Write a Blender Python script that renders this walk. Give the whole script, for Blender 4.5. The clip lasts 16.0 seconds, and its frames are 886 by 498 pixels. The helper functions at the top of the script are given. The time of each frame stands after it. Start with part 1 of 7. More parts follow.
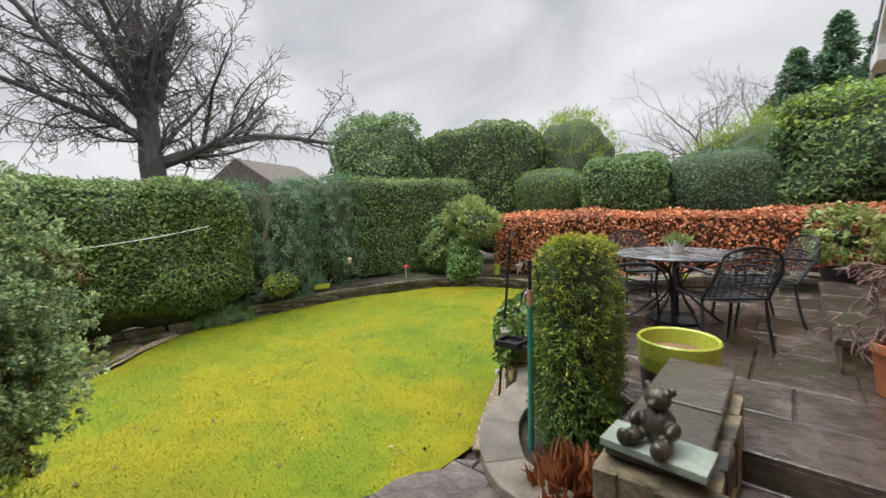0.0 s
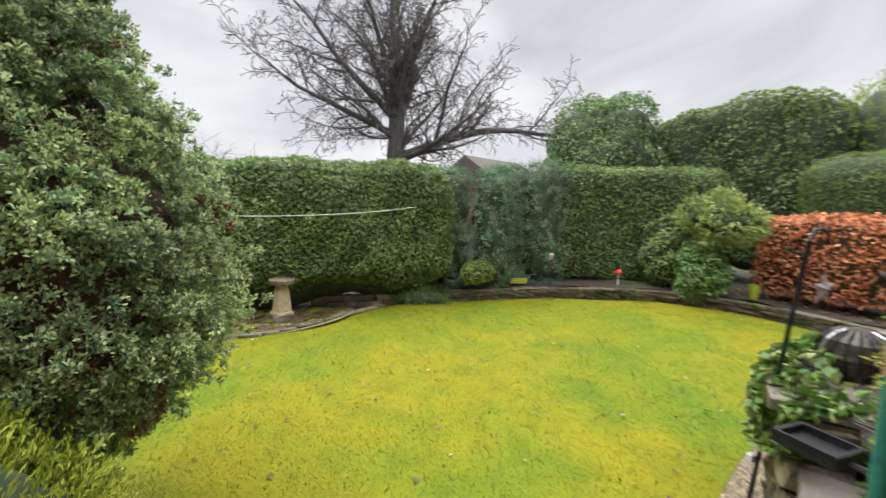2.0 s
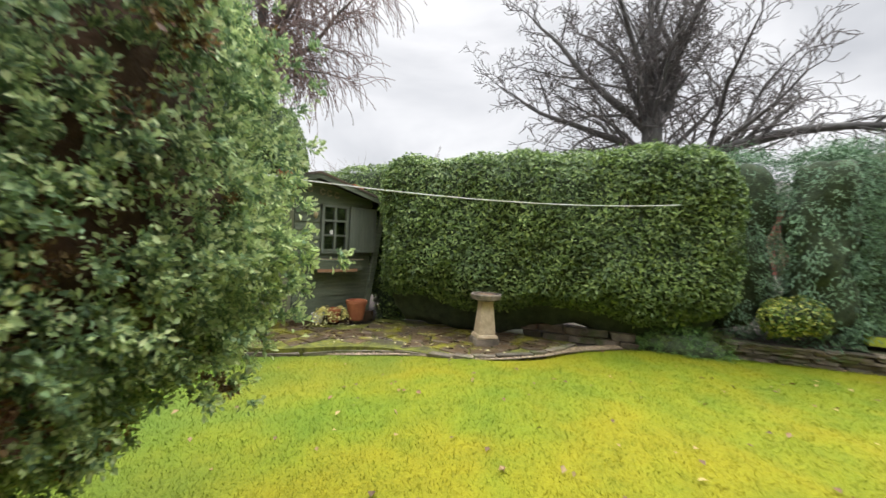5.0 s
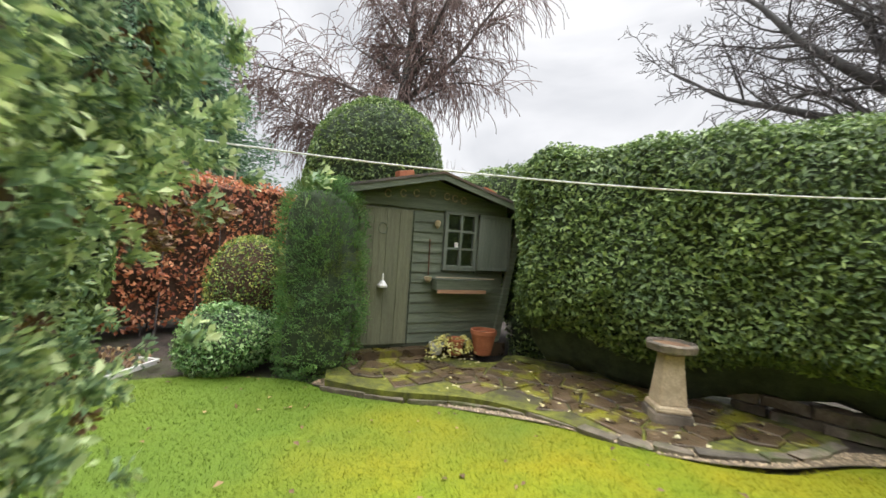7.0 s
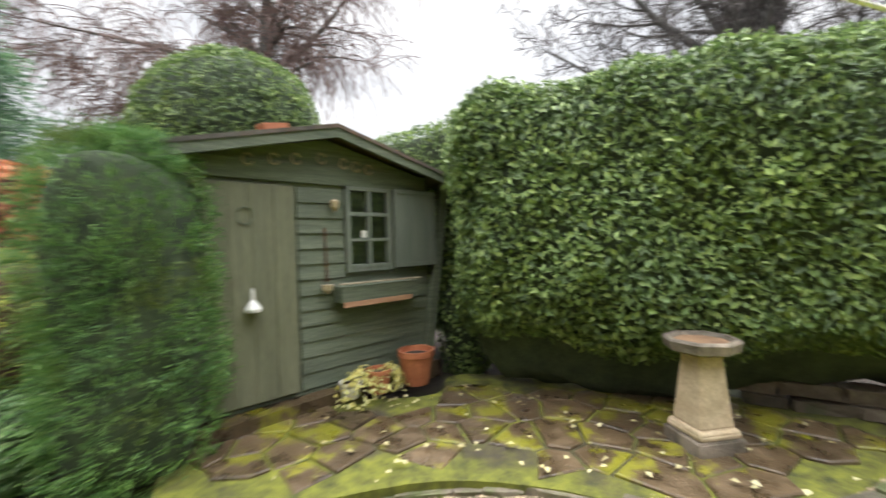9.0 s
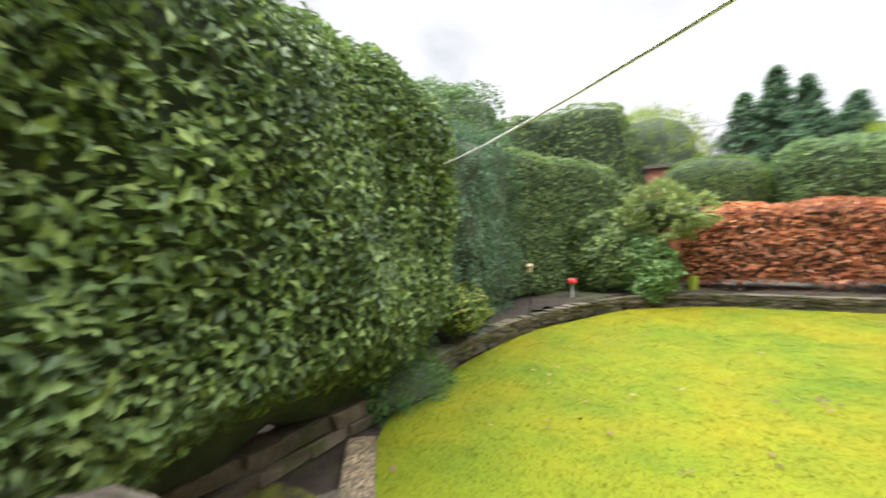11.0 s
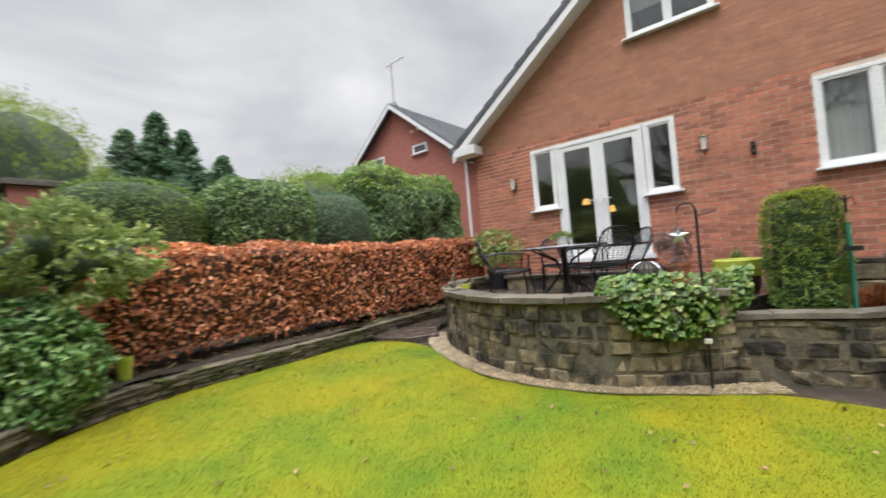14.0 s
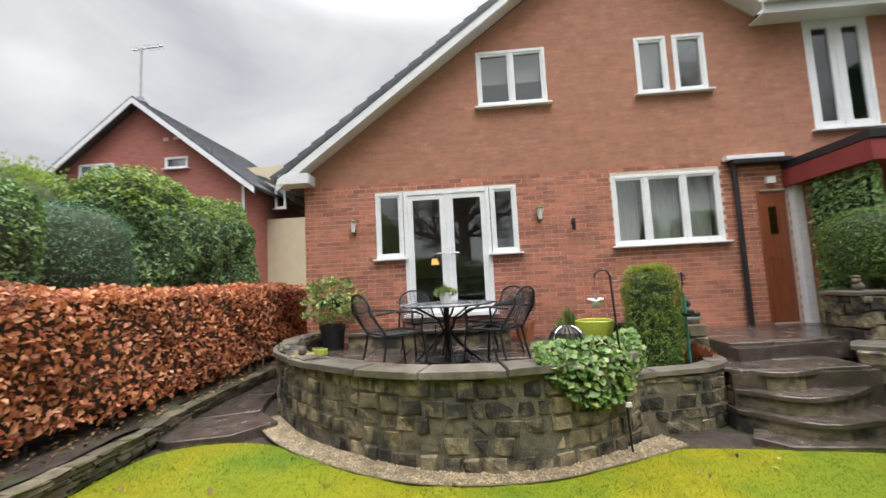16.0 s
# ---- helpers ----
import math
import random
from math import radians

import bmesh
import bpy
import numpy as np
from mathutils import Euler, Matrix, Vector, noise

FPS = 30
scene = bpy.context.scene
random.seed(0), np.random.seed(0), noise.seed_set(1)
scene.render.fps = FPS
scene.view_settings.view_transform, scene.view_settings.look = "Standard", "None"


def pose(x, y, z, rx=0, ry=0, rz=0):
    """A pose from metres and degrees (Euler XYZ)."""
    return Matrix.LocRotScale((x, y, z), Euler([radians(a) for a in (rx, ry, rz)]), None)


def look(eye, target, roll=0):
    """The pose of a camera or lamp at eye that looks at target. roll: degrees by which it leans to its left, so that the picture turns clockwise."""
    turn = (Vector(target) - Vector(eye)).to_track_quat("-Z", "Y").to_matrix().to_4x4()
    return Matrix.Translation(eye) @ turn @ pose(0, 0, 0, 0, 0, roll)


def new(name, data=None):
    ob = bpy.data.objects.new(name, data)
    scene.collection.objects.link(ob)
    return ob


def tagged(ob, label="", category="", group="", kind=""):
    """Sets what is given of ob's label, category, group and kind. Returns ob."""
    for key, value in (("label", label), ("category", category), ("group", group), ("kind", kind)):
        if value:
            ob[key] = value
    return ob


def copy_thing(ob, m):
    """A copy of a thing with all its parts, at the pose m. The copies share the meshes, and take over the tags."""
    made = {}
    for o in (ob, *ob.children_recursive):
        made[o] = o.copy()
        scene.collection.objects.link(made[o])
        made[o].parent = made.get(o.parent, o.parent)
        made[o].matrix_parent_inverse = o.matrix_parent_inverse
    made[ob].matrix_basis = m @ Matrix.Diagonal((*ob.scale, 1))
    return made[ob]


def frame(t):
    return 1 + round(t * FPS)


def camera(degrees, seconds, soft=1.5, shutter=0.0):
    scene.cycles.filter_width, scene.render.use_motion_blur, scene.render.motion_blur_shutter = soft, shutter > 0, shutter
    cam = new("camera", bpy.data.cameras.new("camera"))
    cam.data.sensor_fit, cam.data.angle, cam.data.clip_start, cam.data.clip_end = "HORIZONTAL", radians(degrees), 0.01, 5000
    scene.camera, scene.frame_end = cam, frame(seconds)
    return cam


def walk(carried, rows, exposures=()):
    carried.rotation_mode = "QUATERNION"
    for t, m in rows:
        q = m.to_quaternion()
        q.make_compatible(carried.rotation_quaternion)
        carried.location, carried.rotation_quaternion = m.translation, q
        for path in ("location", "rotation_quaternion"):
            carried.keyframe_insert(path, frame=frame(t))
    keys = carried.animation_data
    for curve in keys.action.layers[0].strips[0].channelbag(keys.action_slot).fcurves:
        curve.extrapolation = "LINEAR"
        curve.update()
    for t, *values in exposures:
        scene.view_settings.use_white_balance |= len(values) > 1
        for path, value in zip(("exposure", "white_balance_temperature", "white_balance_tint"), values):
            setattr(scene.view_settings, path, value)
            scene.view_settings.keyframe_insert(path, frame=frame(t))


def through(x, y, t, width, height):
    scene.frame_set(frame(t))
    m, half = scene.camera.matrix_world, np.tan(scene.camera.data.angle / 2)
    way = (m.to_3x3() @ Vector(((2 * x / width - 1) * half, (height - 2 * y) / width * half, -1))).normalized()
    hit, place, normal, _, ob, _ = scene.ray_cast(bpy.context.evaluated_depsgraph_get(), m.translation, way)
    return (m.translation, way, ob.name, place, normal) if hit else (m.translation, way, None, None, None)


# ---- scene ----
cam = camera(95.4, 16.0, shutter=0.5)
# seconds, eye, point looked at, lean
PATH = [
    (0, (1.418, 4.334, 1.885), (0.116, 5.839, 1.688), -1.8),
    (0.5, (1.373, 4.558, 1.88), (-0.022, 5.975, 1.669), -1.1),
    (1, (1.288, 4.701, 1.83), (-0.291, 5.908, 1.61), -0.2),
    (1.5, (1.077, 4.852, 1.717), (-0.678, 5.787, 1.506), 0.6),
    (2, (0.863, 4.992, 1.707), (-1.015, 5.65, 1.509), 1.5),
    (2.5, (0.657, 5.098, 1.669), (-1.293, 5.505, 1.49), 2.0),
    (3, (0.414, 5.14, 1.585), (-1.57, 5.344, 1.43), 2.3),
    (5.5, (-0.965, 5.401, 1.174), (-2.842, 4.711, 1.158), 2.91),
    (6, (-1.286, 5.301, 1.185), (-3.078, 4.415, 1.178), 3.36),
    (6.5, (-1.585, 5.173, 1.209), (-3.299, 4.143, 1.208), 3.77),
    (7, (-1.846, 4.985, 1.228), (-3.491, 3.847, 1.221), 3.82),
    (7.5, (-2.075, 4.736, 1.262), (-3.691, 3.558, 1.249), 3.30),
    (8, (-2.349, 4.491, 1.258), (-3.968, 3.318, 1.243), 2.49),
    (8.5, (-2.591, 4.229, 1.236), (-4.283, 3.163, 1.208), 1.11),
    (9, (-2.951, 4.030, 1.174), (-4.848, 3.398, 1.145), -1.75),
    (9.5, (-3.346, 4.009, 1.120), (-5.345, 4.023, 1.086), -5.53),
    (10, (-3.805, 4.037, 1.163), (-5.633, 4.835, 1.013), -4.39),
    (12.5, (-4.850, 5.291, 1.200), (-4.280, 7.208, 1.228), -5.75),
    (13, (-4.779, 5.783, 1.213), (-3.968, 7.611, 1.256), -6.20),
    (13.5, (-4.785, 6.273, 1.292), (-3.580, 7.869, 1.324), -5.85),
    (14, (-4.691, 6.767, 1.331), (-3.142, 8.031, 1.380), -4.78),
    (14.5, (-4.669, 7.266, 1.388), (-2.902, 8.200, 1.461), -3.93),
    (15, (-4.627, 7.752, 1.429), (-2.734, 8.389, 1.542), -3.45),
    (15.5, (-4.498, 8.185, 1.543), (-2.540, 8.563, 1.697), -3.16),
    (16, (-4.412, 8.641, 1.587), (-2.424, 8.769, 1.767), -2.89),
]
walk(cam, [(t, look(eye, aim, lean)) for t, eye, aim, lean in PATH], exposures=[(0.0, 0.2), (1.5, 0.3), (3.0, 0.4), (5.5, 0.45), (7.0, 0.45), (8.5, 0.6), (9.0, 0.8), (9.5, 1.05), (10.0, 1.25), (11.2, 0.7), (12.5, 0.25), (14.0, 0.2), (16.0, 0.25)])

# ---- world and light: a bright overcast sky ----
world = bpy.data.worlds.new("overcast_sky")
scene.world = world
world.use_nodes = True
wn, wl = world.node_tree.nodes, world.node_tree.links
wn.clear()
sky = wn.new("ShaderNodeTexSky")
sky.sky_type, sky.sun_disc = "NISHITA", False
sky.sun_elevation, sky.sun_rotation = radians(67), radians(235)
sky_bg = wn.new("ShaderNodeBackground")
wl.new(sky.outputs["Color"], sky_bg.inputs["Color"])
sky_bg.inputs["Strength"].default_value = 0.05
tc = wn.new("ShaderNodeTexCoord")
mapping = wn.new("ShaderNodeMapping")
mapping.inputs["Scale"].default_value = (1.0, 1.0, 2.2)
wl.new(tc.outputs["Generated"], mapping.inputs["Vector"])
cloud = wn.new("ShaderNodeTexNoise")
cloud.inputs["Scale"].default_value, cloud.inputs["Detail"].default_value = 2.1, 5.0
cloud.inputs["Roughness"].default_value = 0.5
cloud.inputs["Distortion"].default_value = 0.6
wl.new(mapping.outputs["Vector"], cloud.inputs["Vector"])
ramp = wn.new("ShaderNodeValToRGB")
ramp.color_ramp.elements[0].position, ramp.color_ramp.elements[0].color = 0.30, (0.50, 0.515, 0.55, 1)
ramp.color_ramp.elements[1].position, ramp.color_ramp.elements[1].color = 0.68, (0.86, 0.86, 0.88, 1)
wl.new(cloud.outputs["Fac"], ramp.inputs["Fac"])
# an overcast dome is brightest overhead
sep = wn.new("ShaderNodeSeparateXYZ")
wl.new(tc.outputs["Generated"], sep.inputs["Vector"])
zen = wn.new("ShaderNodeMapRange")
zen.interpolation_type = "SMOOTHSTEP"
for key, value in (("From Min", 0.54), ("From Max", 0.88), ("To Min", 0.95), ("To Max", 6.4)):
    zen.inputs[key].default_value = value
wl.new(sep.outputs["Z"], zen.inputs["Value"])
cloud_bg = wn.new("ShaderNodeBackground")
wl.new(ramp.outputs["Color"], cloud_bg.inputs["Color"])
wl.new(zen.outputs["Result"], cloud_bg.inputs["Strength"])
mix = wn.new("ShaderNodeMixShader")
mix.inputs["Fac"].default_value = 0.92
wl.new(sky_bg.outputs[0], mix.inputs[1])
wl.new(cloud_bg.outputs[0], mix.inputs[2])
out = wn.new("ShaderNodeOutputWorld")
wl.new(mix.outputs[0], out.inputs["Surface"])

sun = new("sun", bpy.data.lights.new("sun", "SUN"))
sun.data.energy, sun.data.angle, sun.data.color = 1.5, radians(30), (1.0, 0.97, 0.92)
sun.matrix_world = look((0, 0, 30), (7, 5, 10))


# ---- materials ----
def ramp_node(nt, source, stops):
    r = nt.nodes.new("ShaderNodeValToRGB")
    els = r.color_ramp.elements
    while len(els) < len(stops):
        els.new(0.5)
    for el, (p, c) in zip(els, stops):
        el.position, el.color = p, (*c, 1)
    nt.links.new(source, r.inputs["Fac"])
    return r.outputs["Color"]


def noise_node(nt, scale, detail=4, rough=0.6, vec=None, stretch=None):
    n = nt.nodes.new("ShaderNodeTexNoise")
    n.inputs["Scale"].default_value, n.inputs["Detail"].default_value = scale, detail
    n.inputs["Roughness"].default_value = rough
    if vec is None:
        vec = nt.nodes.new("ShaderNodeTexCoord").outputs["Object"]
    if stretch:
        m = nt.nodes.new("ShaderNodeMapping")
        m.inputs["Scale"].default_value = stretch
        nt.links.new(vec, m.inputs["Vector"])
        vec = m.outputs["Vector"]
    nt.links.new(vec, n.inputs["Vector"])
    return n.outputs["Fac"]


def mix_node(nt, fac, a, b, kind="MIX"):
    m = nt.nodes.new("ShaderNodeMix")
    m.data_type, m.blend_type = "RGBA", kind
    for socket, v in ((m.inputs[0], fac), (m.inputs[6], a), (m.inputs[7], b)):
        if isinstance(v, (int, float)):
            socket.default_value = v
        elif isinstance(v, tuple):
            socket.default_value = (*v, 1)
        else:
            nt.links.new(v, socket)
    return m.outputs[2]


def material(name, dark, light, scale=6, rough=0.7, metal=0.0, bump=0.3, fine=60, stain=None, stain_scale=1.3, stain_at=(0.5, 0.65),
             vary=0.0, rough_var=0.0, stretch=None, world_coords=False, spec=0.5, island=False):
    """A surface with grain at two scales, relief, optional stains, and a shift of tone from piece to piece."""
    m = bpy.data.materials.new(name)
    m.use_nodes = True
    nt = m.node_tree
    b = nt.nodes["Principled BSDF"]
    vec = nt.nodes.new("ShaderNodeNewGeometry").outputs["Position"] if world_coords else None
    big = noise_node(nt, scale, 5, 0.6, vec, stretch)
    small = noise_node(nt, fine, 3, 0.6, vec, stretch)
    col = ramp_node(nt, big, [(0.3, dark), (0.7, light)])
    grain = ramp_node(nt, small, [(0.3, (0.78, 0.78, 0.78)), (0.7, (1.15, 1.15, 1.15))])
    col = mix_node(nt, 1.0, col, grain, "MULTIPLY")
    if stain:
        s = noise_node(nt, stain_scale, 6, 0.65, vec)
        mask = ramp_node(nt, s, [(stain_at[0], (0, 0, 0)), (stain_at[1], (1, 1, 1))])
        col = mix_node(nt, mask, col, stain)
    if vary:
        rnd = nt.nodes.new("ShaderNodeNewGeometry").outputs["Random Per Island"] if island else nt.nodes.new("ShaderNodeObjectInfo").outputs["Random"]
        tone = ramp_node(nt, rnd, [(0.0, (1 - vary,) * 3), (1.0, (1 + vary, 1 + vary * 0.9, 1 + vary * 0.8))])
        col = mix_node(nt, 1.0, col, tone, "MULTIPLY")
    nt.links.new(col, b.inputs["Base Color"])
    b.inputs["Roughness"].default_value, b.inputs["Metallic"].default_value = rough, metal
    b.inputs["Specular IOR Level"].default_value = spec
    if rough_var:
        r = nt.nodes.new("ShaderNodeMapRange")
        r.inputs["From Min"].default_value, r.inputs["From Max"].default_value = 0.35, 0.65
        r.inputs["To Min"].default_value, r.inputs["To Max"].default_value = max(0.03, rough - rough_var), min(1, rough + rough_var)
        nt.links.new(big, r.inputs["Value"])
        nt.links.new(r.outputs["Result"], b.inputs["Roughness"])
    if bump:
        h = nt.nodes.new("ShaderNodeMath")
        h.operation = "MULTIPLY_ADD"
        nt.links.new(small, h.inputs[0])
        h.inputs[1].default_value = 0.4
        nt.links.new(big, h.inputs[2])
        bn = nt.nodes.new("ShaderNodeBump")
        bn.inputs["Strength"].default_value, bn.inputs["Distance"].default_value = bump, 0.02
        nt.links.new(h.outputs[0], bn.inputs["Height"])
        nt.links.new(bn.outputs["Normal"], b.inputs["Normal"])
    return m


def leaf_material(name, tones, rough=0.5, through=0.25, patch=None):
    """Leaves: each leaf takes its own tone, with slow drifts over the plant."""
    m = bpy.data.materials.new(name)
    m.use_nodes = True
    nt = m.node_tree
    b = nt.nodes["Principled BSDF"]
    rnd = nt.nodes.new("ShaderNodeNewGeometry").outputs["Random Per Island"]
    n = len(tones)
    col = ramp_node(nt, rnd, [(i / max(1, n - 1), c) for i, c in enumerate(tones)])
    drift = noise_node(nt, 1.7, 3)
    col = mix_node(nt, 1.0, col, ramp_node(nt, drift, [(0.3, (0.72, 0.75, 0.8)), (0.7, (1.2, 1.18, 1.0))]), "MULTIPLY")
    if patch:
        mask = ramp_node(nt, noise_node(nt, 2.6, 4), [(0.52, (0, 0, 0)), (0.66, (1, 1, 1))])
        col = mix_node(nt, mask, col, patch)
    nt.links.new(col, b.inputs["Base Color"])
    b.inputs["Roughness"].default_value = rough
    b.inputs["Specular IOR Level"].default_value = 0.4
    t = nt.nodes.new("ShaderNodeBsdfTranslucent")
    nt.links.new(col, t.inputs["Color"])
    mx = nt.nodes.new("ShaderNodeMixShader")
    mx.inputs[0].default_value = through
    nt.links.new(b.outputs[0], mx.inputs[1])
    nt.links.new(t.outputs[0], mx.inputs[2])
    nt.links.new(mx.outputs[0], nt.nodes["Material Output"].inputs["Surface"])
    return m


def glow_material(name, colour, strength):
    m = bpy.data.materials.new(name)
    m.use_nodes = True
    b = m.node_tree.nodes["Principled BSDF"]
    b.inputs["Base Color"].default_value = (*colour, 1)
    b.inputs["Emission Color"].default_value = (*colour, 1)
    b.inputs["Emission Strength"].default_value = strength
    return m


def glass_material():
    m = bpy.data.materials.new("window_glass")
    m.use_nodes = True
    nt = m.node_tree
    nt.nodes.remove(nt.nodes["Principled BSDF"])
    g, t = nt.nodes.new("ShaderNodeBsdfGlossy"), nt.nodes.new("ShaderNodeBsdfTransparent")
    g.inputs["Roughness"].default_value = 0.01
    t.inputs["Color"].default_value = (0.86, 0.9, 0.88, 1)
    f, k, mx = nt.nodes.new("ShaderNodeFresnel"), nt.nodes.new("ShaderNodeMath"), nt.nodes.new("ShaderNodeMixShader")
    f.inputs["IOR"].default_value = 1.5
    k.operation, k.inputs[1].default_value, k.use_clamp = "MULTIPLY", 3.2, True
    nt.links.new(f.outputs[0], k.inputs[0])
    nt.links.new(k.outputs[0], mx.inputs[0])
    nt.links.new(t.outputs[0], mx.inputs[1])
    nt.links.new(g.outputs[0], mx.inputs[2])
    nt.links.new(mx.outputs[0], nt.nodes["Material Output"].inputs["Surface"])
    return m


def lawn_material(name, blades):
    m = bpy.data.materials.new(name)
    m.use_nodes = True
    nt = m.node_tree
    b = nt.nodes["Principled BSDF"]
    pos = nt.nodes.new("ShaderNodeNewGeometry").outputs["Position"]
    big = noise_node(nt, 0.55, 4, 0.6, pos)
    mid = noise_node(nt, 3.2, 5, 0.65, pos)
    small = noise_node(nt, 55, 3, 0.7, pos)
    col = ramp_node(nt, big, [(0.34, (0.094, 0.158, 0.006)), (0.46, (0.156, 0.19, 0.005)), (0.58, (0.212, 0.2, 0.004)), (0.72, (0.17, 0.19, 0.005))])
    col = mix_node(nt, 1.0, col, ramp_node(nt, mid, [(0.28, (0.76, 0.83, 0.85)), (0.52, (1, 1, 1)), (0.75, (1.1, 1.07, 0.95))]), "MULTIPLY")
    # greener along the rim by the shed and beds, where moss gives way to grass
    sep_xyz = nt.nodes.new("ShaderNodeSeparateXYZ")
    nt.links.new(pos, sep_xyz.inputs[0])
    near = nt.nodes.new("ShaderNodeMapRange")
    for key, value in (("From Min", 4.4), ("From Max", 2.2), ("To Min", -0.12), ("To Max", 0.4)):
        near.inputs[key].default_value = value
    nt.links.new(sep_xyz.outputs["Y"], near.inputs["Value"])
    add = nt.nodes.new("ShaderNodeMath")
    nt.links.new(near.outputs["Result"], add.inputs[0])
    nt.links.new(noise_node(nt, 0.9, 3, 0.5, pos), add.inputs[1])
    grass = ramp_node(nt, add.outputs[0], [(0.46, (0, 0, 0)), (0.78, (0.85, 0.85, 0.85))])
    col = mix_node(nt, grass, col, (0.082, 0.142, 0.013))
    col = mix_node(nt, 1.0, col, ramp_node(nt, small, [(0.25, (0.74, 0.74, 0.74)), (0.7, (1.16, 1.16, 1.16))]), "MULTIPLY")
    if blades:
        rnd = nt.nodes.new("ShaderNodeNewGeometry").outputs["Random Per Island"]
        col = mix_node(nt, 1.0, col, ramp_node(nt, rnd, [(0, (0.8, 0.84, 0.82)), (1, (1.2, 1.18, 1.05))]), "MULTIPLY")
    nt.links.new(col, b.inputs["Base Color"])
    b.inputs["Roughness"].default_value = 0.8
    b.inputs["Specular IOR Level"].default_value = 0.25
    bn = nt.nodes.new("ShaderNodeBump")
    bn.inputs["Strength"].default_value, bn.inputs["Distance"].default_value = 0.7, 0.015
    nt.links.new(small, bn.inputs["Height"])
    nt.links.new(bn.outputs["Normal"], b.inputs["Normal"])
    return m


M = {}
M["lawn"] = lawn_material("mossy_lawn", False)
M["blade"] = lawn_material("grass_blades", True)
M["soil"] = material("damp_soil", (0.018, 0.012, 0.008), (0.06, 0.042, 0.03), 9, 0.85, bump=0.9, fine=80, stain=(0.05, 0.06, 0.02), world_coords=True)
M["gravel_bed"] = material("gravel_bed", (0.1, 0.078, 0.045), (0.2, 0.158, 0.098), 30, 0.8, bump=0.8, fine=140, world_coords=True)
M["pebble"] = material("brown_pebbles", (0.15, 0.115, 0.068), (0.37, 0.295, 0.19), 8, 0.5, bump=0.1, vary=0.5, island=True, world_coords=True)
M["slab"] = material("wet_riven_stone", (0.04, 0.031, 0.027), (0.112, 0.09, 0.078), 5, 0.16, bump=0.6, fine=30, vary=0.25, rough_var=0.12, stain=(0.05, 0.045, 0.03), world_coords=True)
M["coping"] = material("weathered_coping_stone", (0.085, 0.074, 0.058), (0.19, 0.168, 0.138), 6, 0.5, bump=0.5, fine=60, vary=0.18, stain=(0.08, 0.075, 0.05), rough_var=0.15, world_coords=True)
M["stone"] = material("gritstone", (0.085, 0.07, 0.042), (0.27, 0.225, 0.138), 7, 0.7, bump=1.0, fine=45, vary=0.5, stain=(0.022, 0.02, 0.017), stain_scale=2.6, stain_at=(0.46, 0.58), world_coords=True)
M["mortar"] = material("stone_mortar", (0.085, 0.074, 0.05), (0.18, 0.158, 0.11), 9, 0.85, bump=0.6, stain=(0.03, 0.03, 0.022), world_coords=True)
M["drystone"] = material("mossy_drystone", (0.065, 0.054, 0.038), (0.18, 0.155, 0.11), 9, 0.7, bump=0.8, fine=55, vary=0.4, stain=(0.06, 0.08, 0.02), stain_scale=3.5, world_coords=True)
M["crazy"] = material("mossy_paving", (0.035, 0.024, 0.013), (0.12, 0.082, 0.042), 7, 0.4, bump=0.9, fine=50, vary=0.3, rough_var=0.2, stain=(0.17, 0.165, 0.016), stain_scale=3.4, stain_at=(0.52, 0.6), world_coords=True)
M["moss"] = material("bright_moss", (0.035, 0.04, 0.01), (0.2, 0.21, 0.022), 9, 0.9, bump=1.0, fine=120, stain=(0.05, 0.04, 0.025), stain_scale=1.6, world_coords=True)
M["brick"] = material("red_brick", (0.33, 0.108, 0.066), (0.5, 0.2, 0.125), 9, 0.8, bump=0.3, fine=90, vary=0.3, island=True, stain=(0.22, 0.075, 0.05), stain_scale=0.8, stain_at=(0.55, 0.75), world_coords=True)
M["brick_single"] = material("red_brick_piece", (0.33, 0.108, 0.066), (0.5, 0.2, 0.125), 9, 0.8, bump=0.3, fine=90, vary=0.3, stain=(0.22, 0.075, 0.05), stain_scale=0.8, stain_at=(0.55, 0.75), world_coords=True)
M["brick_upper"] = material("brown_red_brick", (0.36, 0.168, 0.105), (0.46, 0.222, 0.145), 5, 0.85, bump=0.3, fine=90, vary=0.1, island=True, world_coords=True)
M["mortar_light"] = material("pale_brick_mortar", (0.6, 0.46, 0.38), (0.72, 0.58, 0.49), 6, 0.9, bump=0.3, world_coords=True)
M["mortar_red"] = material("stained_brick_mortar", (0.37, 0.18, 0.118), (0.46, 0.228, 0.155), 6, 0.9, bump=0.3, world_coords=True)
M["brick_far"] = material("far_red_brick", (0.3, 0.1, 0.075), (0.42, 0.165, 0.13), 3, 0.85, bump=0.2, world_coords=True, stretch=(1, 1, 6))
M["upvc"] = material("white_upvc", (0.76, 0.77, 0.78), (0.84, 0.85, 0.86), 3, 0.35, bump=0.02)
M["fascia"] = material("white_painted_fascia", (0.70, 0.71, 0.73), (0.82, 0.83, 0.85), 2.5, 0.5, bump=0.05)
M["rooftile"] = material("grey_roof_tile", (0.055, 0.06, 0.07), (0.12, 0.125, 0.14), 4, 0.55, bump=0.3, vary=0.15)
M["render"] = material("cream_render", (0.58, 0.5, 0.33), (0.68, 0.6, 0.42), 2, 0.85, bump=0.2, world_coords=True)
M["blackpipe"] = material("black_plastic", (0.012, 0.012, 0.014), (0.025, 0.025, 0.028), 4, 0.35, bump=0.02)
